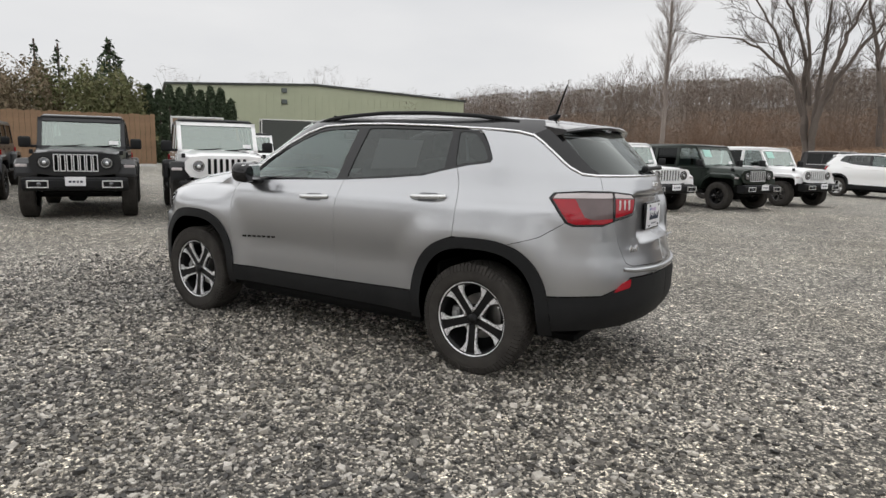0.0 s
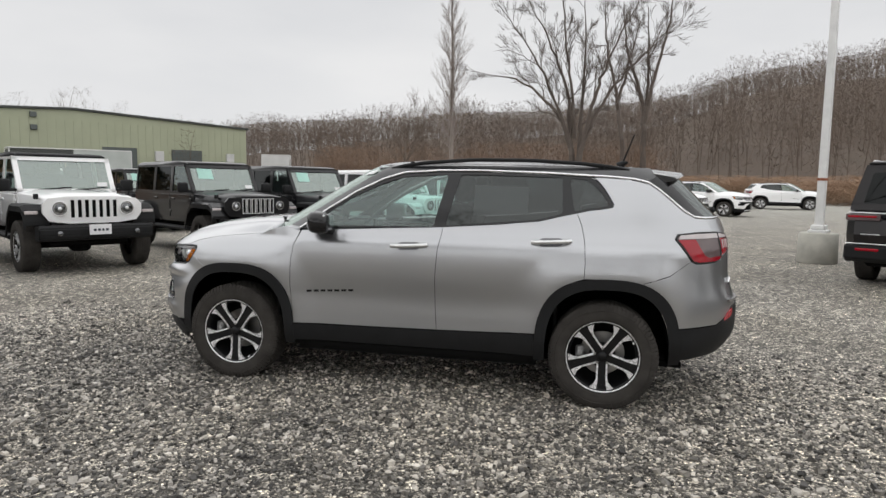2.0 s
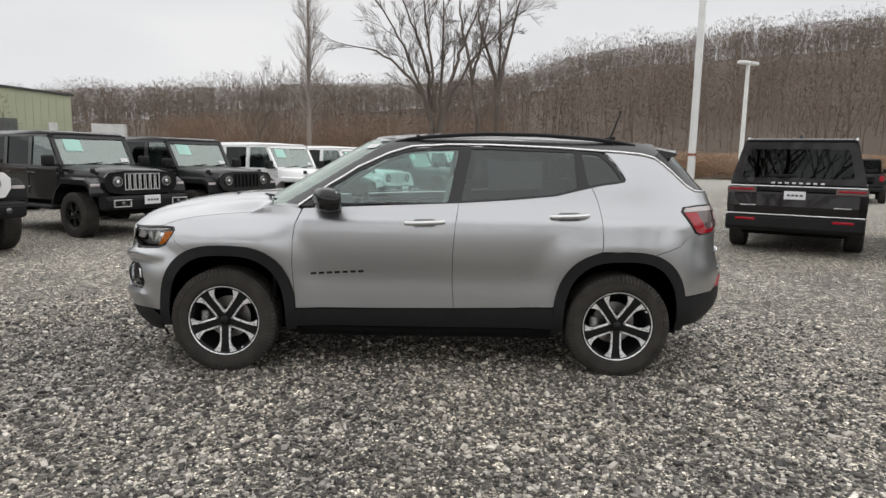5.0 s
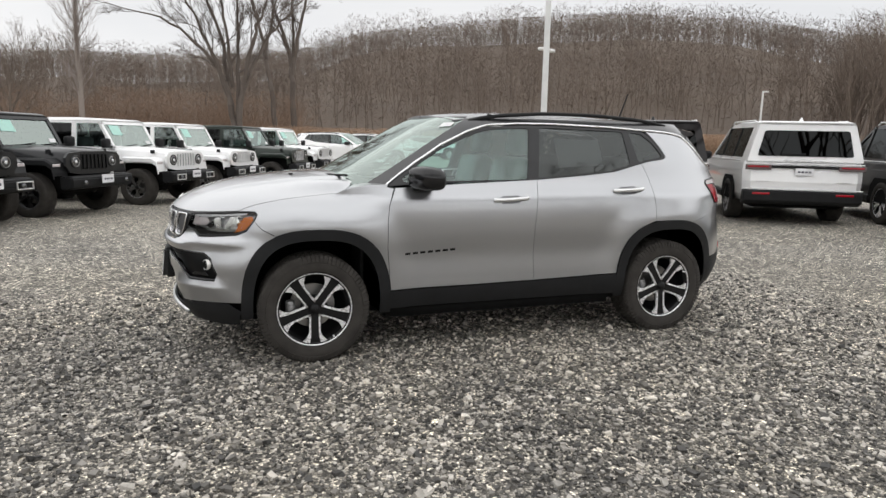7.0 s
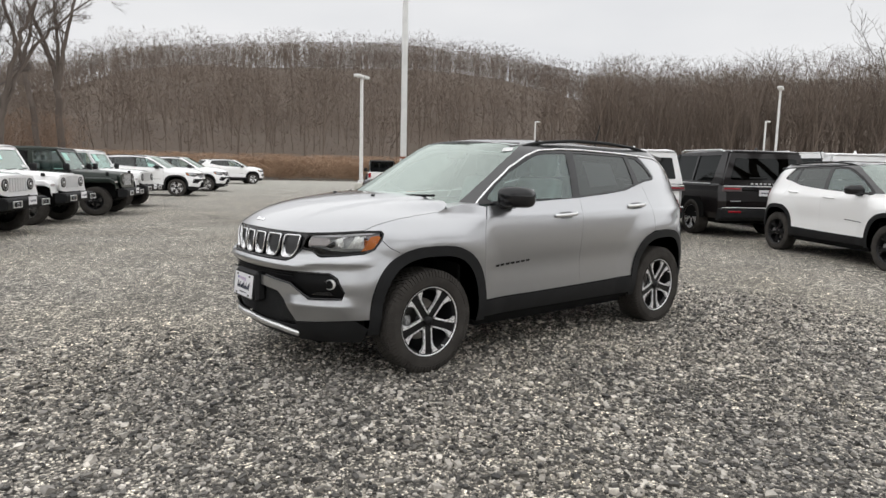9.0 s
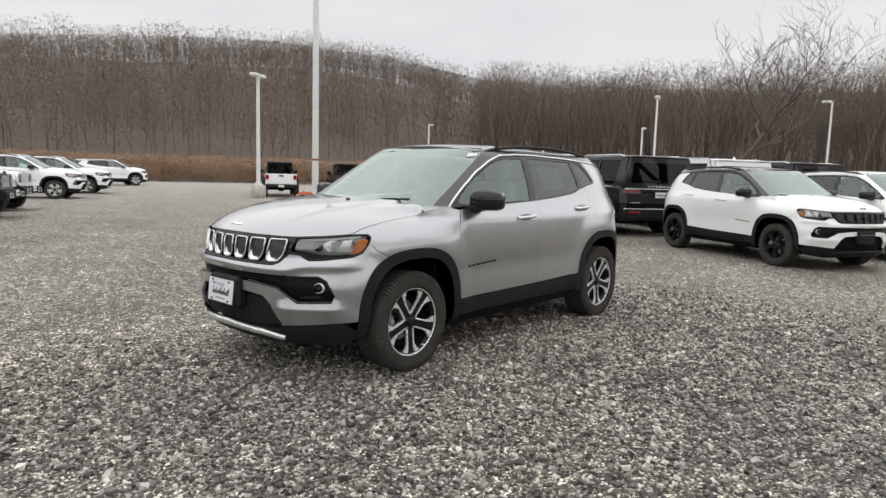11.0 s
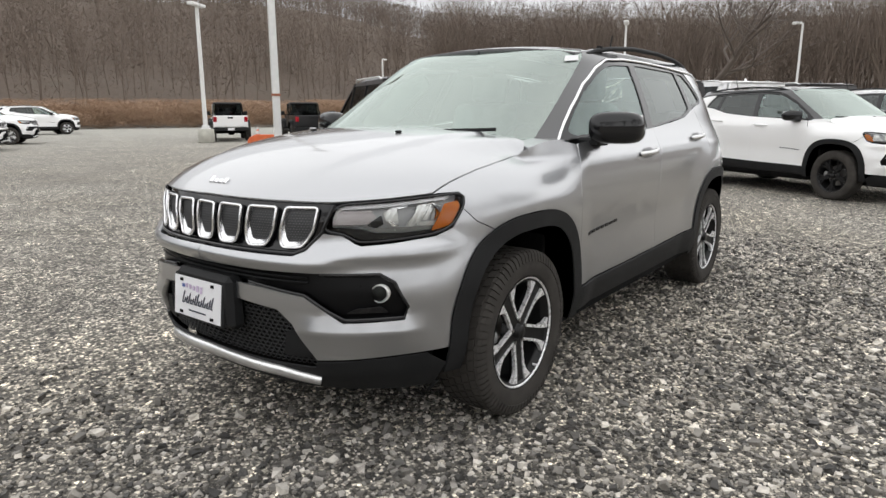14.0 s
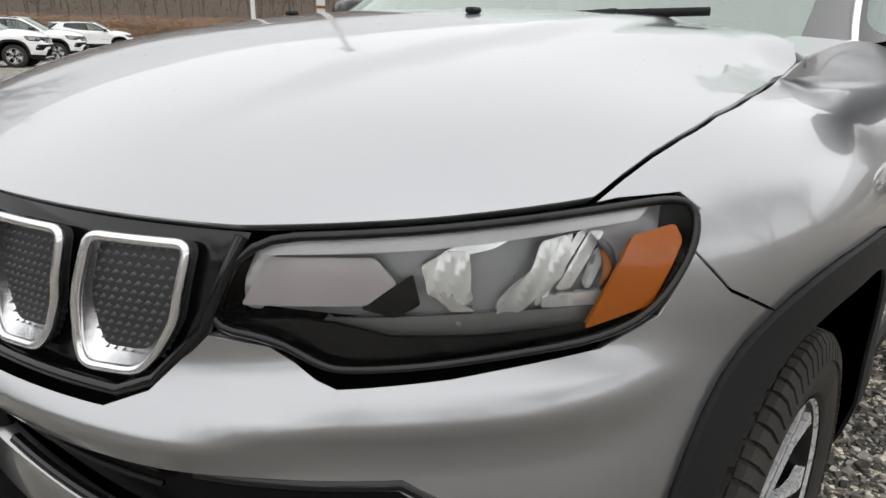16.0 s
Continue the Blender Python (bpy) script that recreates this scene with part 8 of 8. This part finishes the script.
# ---- long full-size wagons seen from behind; origin on the ground below the rear axle, nose towards +x ----
def full_size_wagon(paint, label):
    car = tagged(empty("full_size_suv"), label, "car", "row of full-size wagons")
    # side profile of the body, lofted from sill to roof with tumblehome
    def ring(x0, x1, w, z, r=0.12):
        return [(x0, -w + r), (x0 + r, -w), (x1 - 0.5, -w), (x1, -w + 0.35), (x1, w - 0.35), (x1 - 0.5, w), (x0 + r, w), (x0, w - r)]
    bm = bmesh.new()
    rows = []
    for x0, x1, w, z in ((-1.12, 4.05, 0.93, 0.42), (-1.20, 4.15, 0.99, 0.55), (-1.22, 4.18, 1.01, 0.80), (-1.20, 4.16, 1.01, 1.0), (-1.17, 4.10, 0.99, 1.12), (-1.15, 3.95, 0.97, 1.17)):
        rows.append([bm.verts.new((x, y, z)) for x, y in ring(x0, x1, w, z)])
    for a, b in zip(rows, rows[1:]):
        for i in range(8):
            bm.faces.new((a[i], a[(i + 1) % 8], b[(i + 1) % 8], b[i]))
    bm.faces.new(rows[-1])
    bm.faces.new(rows[0][::-1])
    part("body", fixed(bm), paint, car)
    # upper shell: pillars and roof, windows set in
    lo, hi = 1.17, 1.84
    def up(t):
        return 0.97 - 0.17 * t
    def bar(q, s, mat, name, th=0.03):
        b2 = bmesh.new()
        vs = []
        for d in (0, th):
            vs += [b2.verts.new((x, s * (up((z - lo) / (hi - lo)) - d), z)) for x, z in q]
        n = len(q)
        b2.faces.new(vs[:n])
        b2.faces.new(vs[n:][::-1])
        for i in range(n):
            b2.faces.new((vs[i], vs[n + i], vs[n + (i + 1) % n], vs[(i + 1) % n]))
        return part(name, fixed(b2), mat, car)
    for s in (-1, 1):
        bar([(-1.13, lo), (-0.72, lo), (-0.80, hi), (-1.02, hi)], s, paint, "rear_pillar")
        bar([(-0.75, lo), (2.0, lo), (2.0, lo + 0.05), (-0.75, lo + 0.05)], s, paint, "waist_rail")
        bar([(-0.9, hi - 0.06), (1.0, hi - 0.05), (1.0, hi + 0.02), (-0.95, hi + 0.02)], s, paint, "roof_side")
        for x0, x1 in ((0.12, 0.19), (1.10, 1.17)):
            bar([(x0, lo), (x1, lo), (x1, hi), (x0, hi)], s, M_GLOSS, "door_pillar")
        bar([(2.1, lo), (1.15, hi - 0.02), (1.05, hi - 0.02), (2.0, lo)], s, paint, "front_pillar")
        for x0, x1, t0, t1, mt in ((-0.74, 0.12, -0.80, 0.12, M_GLASS_D), (0.19, 1.10, 0.19, 1.10, M_GLASS_D), (1.17, 2.0, 1.17, 1.17, M_GLASS_D)):
            b2 = bmesh.new()
            b2.faces.new([b2.verts.new((x, s * (up((z - lo) / (hi - lo)) - 0.02), z)) for x, z in ((x0, lo + 0.04), (x1, lo + 0.04), (t1, hi - 0.05), (t0, hi - 0.05))[::-s]])
            o = part("side_window", b2, mt, car)
            o.visible_shadow = False
        Shell().tube([(-0.85, s * 0.78, 1.865), (-0.7, s * 0.79, 1.905), (0.9, s * 0.79, 1.915), (1.05, s * 0.78, 1.87)], 0.018, 6).obj("roof_rail", M_SILVERTRIM, car, "silver roof rail")
        box = bmesh.new()
        box_bm(box, 1.95, 2.10, s * 1.0, s * 1.2, 1.12, 1.30, 0.04)
        part("wing_mirror", fixed(box), M_TRIM, car)
        Shell().tube([(-0.7, s * 0.985, 1.165), (2.0, s * 0.985, 1.165)], 0.012, 6).obj("waist_strip", M_SILVERTRIM, car)
        b2 = bmesh.new()
        prism(b2, [(-0.56, 0.40), (-0.50, 0.72), (-0.34, 0.86), (0.34, 0.86), (0.50, 0.72), (0.56, 0.40)], s * 1.0, s * 1.018)
        part("rear_arch", fixed(b2), M_DARK, car)
        b2 = bmesh.new()
        box_bm(b2, 0.55, 2.5, s * 0.93, s * 1.02, 0.38, 0.52, 0.02)
        part("sill", fixed(b2), M_TRIM, car)
    bm = bmesh.new()
    prism(bm, [(-1.06, hi - 0.02), (-1.18, hi + 0.015), (-1.0, hi + 0.055), (0.2, hi + 0.075), (0.9, hi + 0.04), (1.15, hi - 0.02)], -0.80, 0.80)
    for v in bm.verts:
        if v.co.z > hi + 0.03:
            v.co.y *= 0.94
    bmesh.ops.bevel(bm, geom=bm.edges[:], offset=0.025, segments=2, affect="EDGES", clamp_overlap=True)
    part("roof", fixed(bm), paint, car, "", True)
    bm = bmesh.new()
    cyl_bm(bm, 0.05, 0.01, 0.08, pose(-0.75, 0, hi + 0.09), 8)
    part("antenna_fin", bm, paint, car)
    bm = bmesh.new()
    bm.faces.new([bm.verts.new(c) for c in ((2.12, -0.9, lo), (2.12, 0.9, lo), (1.16, 0.78, hi - 0.02), (1.16, -0.78, hi - 0.02))])
    o = part("windscreen", bm, M_SCREEN, car)
    o.visible_shadow = False
    # tail: screen in a dark surround, lamps, bright strips, plate
    def rear(name, y0, y1, z0, z1, x, mat, th=0.02, lean=0.09, r=0.008, label="", par=None):
        b2 = bmesh.new()
        box_bm(b2, -th, 0, y0, y1, 0, z1 - z0, r, pose(x + lean * max(0, z0 - 1.15), 0, z0, 0, math.degrees(math.atan(lean)) if z0 > 1.15 else 0))
        return part(name, b2, mat, par or car, label)
    tilt = pose(-1.155, 0, 1.16, 0, math.degrees(math.atan(0.09)))
    bm = bmesh.new()
    extrude_x(bm, [(-0.965, 0.0), (0.965, 0.0), (0.95, 0.10), (0.80, 0.67), (-0.80, 0.67), (-0.95, 0.10)], -0.035, 0.02, tilt)
    part("tail_surround", fixed(bm), paint, car)
    bm = bmesh.new()
    extrude_x(bm, rounded([(-0.80, 0.10), (0.80, 0.10), (0.70, 0.56), (-0.70, 0.56)], 0.04), -0.047, -0.036, tilt)
    sc = part("rear_screen", fixed(bm), M_GLASS_D, car, "dark rear screen")
    rear("lamp_band", -0.56, 0.56, 1.045, 1.10, -1.222, M_GLOSS, 0.02, label="dark band between the lamps")
    rear("screen_backing", -0.70, 0.70, 1.26, 1.70, -1.12, M_DARK, 0.01)
    b2 = bmesh.new()
    box_bm(b2, -0.02, 0, 0.0, 0.40, -0.02, 0.02, 0.008, pose(-1.205, 0, 1.30))
    part("rear_wiper", b2, M_TRIM, sc)
    bm = bmesh.new()
    for k in range(8):
        box_bm(bm, -1.232, -1.218, -0.40 + 0.10 * k, -0.345 + 0.10 * k, 1.165, 1.195, 0.003)
    part("name_bars", bm, M_SILVERTRIM, car, "silver name bars")
    rear("tail_strip", -0.98, 0.98, 1.115, 1.135, -1.225, M_SILVERTRIM, 0.02, label="bright strip across the tail")
    for s in (-1, 1):
        lamp = rear("tail_lamp", s * 0.56 if s > 0 else -1.0, 1.0 if s > 0 else -0.56, 1.01, 1.105, -1.222, M_SMOKE, 0.03, label="slim dark red tail lamp")
        rear("lamp_strip", (0.60 if s > 0 else -0.97), (0.97 if s > 0 else -0.60), 1.055, 1.085, -1.246, M_RED, 0.012, par=lamp)
        rear("reflector", (0.55 if s > 0 else -0.85), (0.85 if s > 0 else -0.55), 0.56, 0.60, -1.245, M_RED, 0.02, label="red reflector")
        rear("badge", (0.55 if s > 0 else -0.80), (0.80 if s > 0 else -0.55), 0.80, 0.815, -1.222, M_SILVERTRIM, 0.012)
    pl = rear("rear_plate", -0.155, 0.155, 0.92, 1.07, -1.228, M_PLATE, 0.012, label="white dealer plate")
    bm = bmesh.new()
    for k in range(4):
        box_bm(bm, -1.246, -1.241, -0.11 + 0.06 * k, -0.07 + 0.06 * k, 0.97, 1.0)
    part("print", bm, M_INK, pl)
    rear("bumper_strip", -0.99, 0.99, 0.655, 0.675, -1.235, M_SILVERTRIM, 0.02, label="bright strip along the bumper")
    bm = bmesh.new()
    prism(bm, [(-1.25, 0.44), (-1.255, 0.64), (-1.10, 0.65), (-1.0, 0.38), (-1.15, 0.38)], -1.0, 1.0)
    bmesh.ops.bevel(bm, geom=bm.edges[:], offset=0.02, segments=1, affect="EDGES")
    part("lower_bumper", fixed(bm), M_TRIM, car, "black lower bumper")
    part("underbody", box_bm(bmesh.new(), -0.9, 3.8, -0.8, 0.8, 0.30, 0.5, 0.05), M_DARK, car)
    for y in (-0.4, 0.4):
        bm = bmesh.new()
        box_bm(bm, 0.6, 0.75, y - 0.25, y + 0.25, 0.9, 1.5, 0.05)
        part("seat", bm, M_SEAT, car)
    for x in (0.0, 3.12):
        for s in (-1, 1):
            make_wheel(car, x, s * 0.90, 0.395, 0.40, 0.27, 0.265, "star", M_ALLOY, s)
    return car

# ---- the parked cars ----
hero = crossover(M_SILVER, M_ROOF, "split", M_ALLOY, "silver compact crossover with black roof and cladding on gravel")
hero.matrix_basis = pose(0, 0.008, 0, 0, 0, -0.7)
OFF = "off-roader parked nose-out on gravel"
ROW = -32
ja = off_roader(M_GREYP, M_GREYP, "dark grey four-door " + OFF, M_RIMDARK, flare=M_GREYP, sticker=False)
ja.matrix_basis = stand(-8.70, 2.30, ROW - 2)
jb = off_roader(M_WHITE, M_TRIM, "white four-door " + OFF, M_ALLOY, sticker=False, steel=True, detail_lamps=M_WHITE)
jb.matrix_basis = stand(-6.72, 3.87, ROW - 1)
jc = off_roader(M_BLACKP, M_BLACKP, "black four-door " + OFF, M_RIMDARK, flare=M_BLACKP)
jc.matrix_basis = stand(-5.60, 6.93, ROW)
jd = off_roader(M_GREYP, M_GREYP, "granite grey four-door " + OFF, M_RIMDARK, flare=M_TRIM, detail_lamps=M_GREYP, steel=True)
jd.matrix_basis = stand(-4.35, 9.00, ROW + 1)
je = off_roader(M_WHITE, M_WHITE, "white four-door " + OFF, M_DISC, flare=M_WHITE, detail_lamps=M_WHITE)
je.matrix_basis = stand(-2.82, 11.35, ROW)
jf = copy_thing(je, stand(-1.41, 14.05, ROW))
jg = off_roader(M_GREENP, M_GREENP, "dark green four-door " + OFF, M_RIMDARK, flare=M_GREENP)
jg.matrix_basis = stand(0.42, 16.5, ROW + 4)
jh = copy_thing(je, stand(1.80, 19.6, ROW))
# a second rank behind them
for x, y, src in ((-10.9, 0.6, ja), (-13.6, 5.2, ja), (-12.9, 10.2, jb), (-11.2, 12.2, jc), (-9.9, 14.4, jd), (-15.8, 3.2, jc)):
    copy_thing(src, stand(x, y, ROW))

wa = full_size_wagon(M_WINEP, "black full-size wagon parked tail-out on gravel")
wa.matrix_basis = stand(6.55, 6.25, 58)
wb_ = full_size_wagon(M_WHITE, "white full-size wagon parked tail-out on gravel")
wb_.matrix_basis = stand(8.90, 5.0, 58)
copy_thing(wa, stand(10.9, 3.25, 58))
copy_thing(wb_, stand(13.3, 2.1, 58))
copy_thing(wa, stand(15.8, 0.9, 58))

far = copy_thing(wa, stand(2.1, 39.5, -32))
far["label"] = "dark full-size wagon parked far across the lot"

wc = crossover(M_WHITE, M_ROOF, "star", M_RIMDARK, "white compact crossover with black roof and black wheels", chrome=M_GLOSS, ring=M_GLOSS, detail=False)
wc.matrix_basis = stand(8.50, -0.43, 57.5)
wd = crossover(M_WHITE, M_WHITE, "star", M_ALLOY, "white compact crossover with silver wheels", detail=False)
wd.matrix_basis = stand(10.7, -1.93, 57.5)
# larger wagons across the lot
for x, y, turn, k in ((4.5, 27.3, 149, 1.1), (7.4, 31.8, 149, 1.1), (14.6, 43.4, 172, 1.12)):
    o = copy_thing(wd, stand(x, y, turn) @ Matrix.Diagonal((1.13, 1.06, 1.1, 1)))
    o["label"] = "white mid-size wagon parked far across the lot"
jp = off_roader(M_WHITE, M_TRIM, "white four-door pickup parked tail-out across the lot", M_RIMDARK, bed=True, sticker=False)
jp.matrix_basis = stand(17.9, 28.2, 57)
jq = off_roader(M_BLACKP, M_TRIM, "black four-door pickup parked tail-out across the lot", M_RIMDARK, bed=True, sticker=False)
jq.matrix_basis = stand(20.3, 25.2, 57)
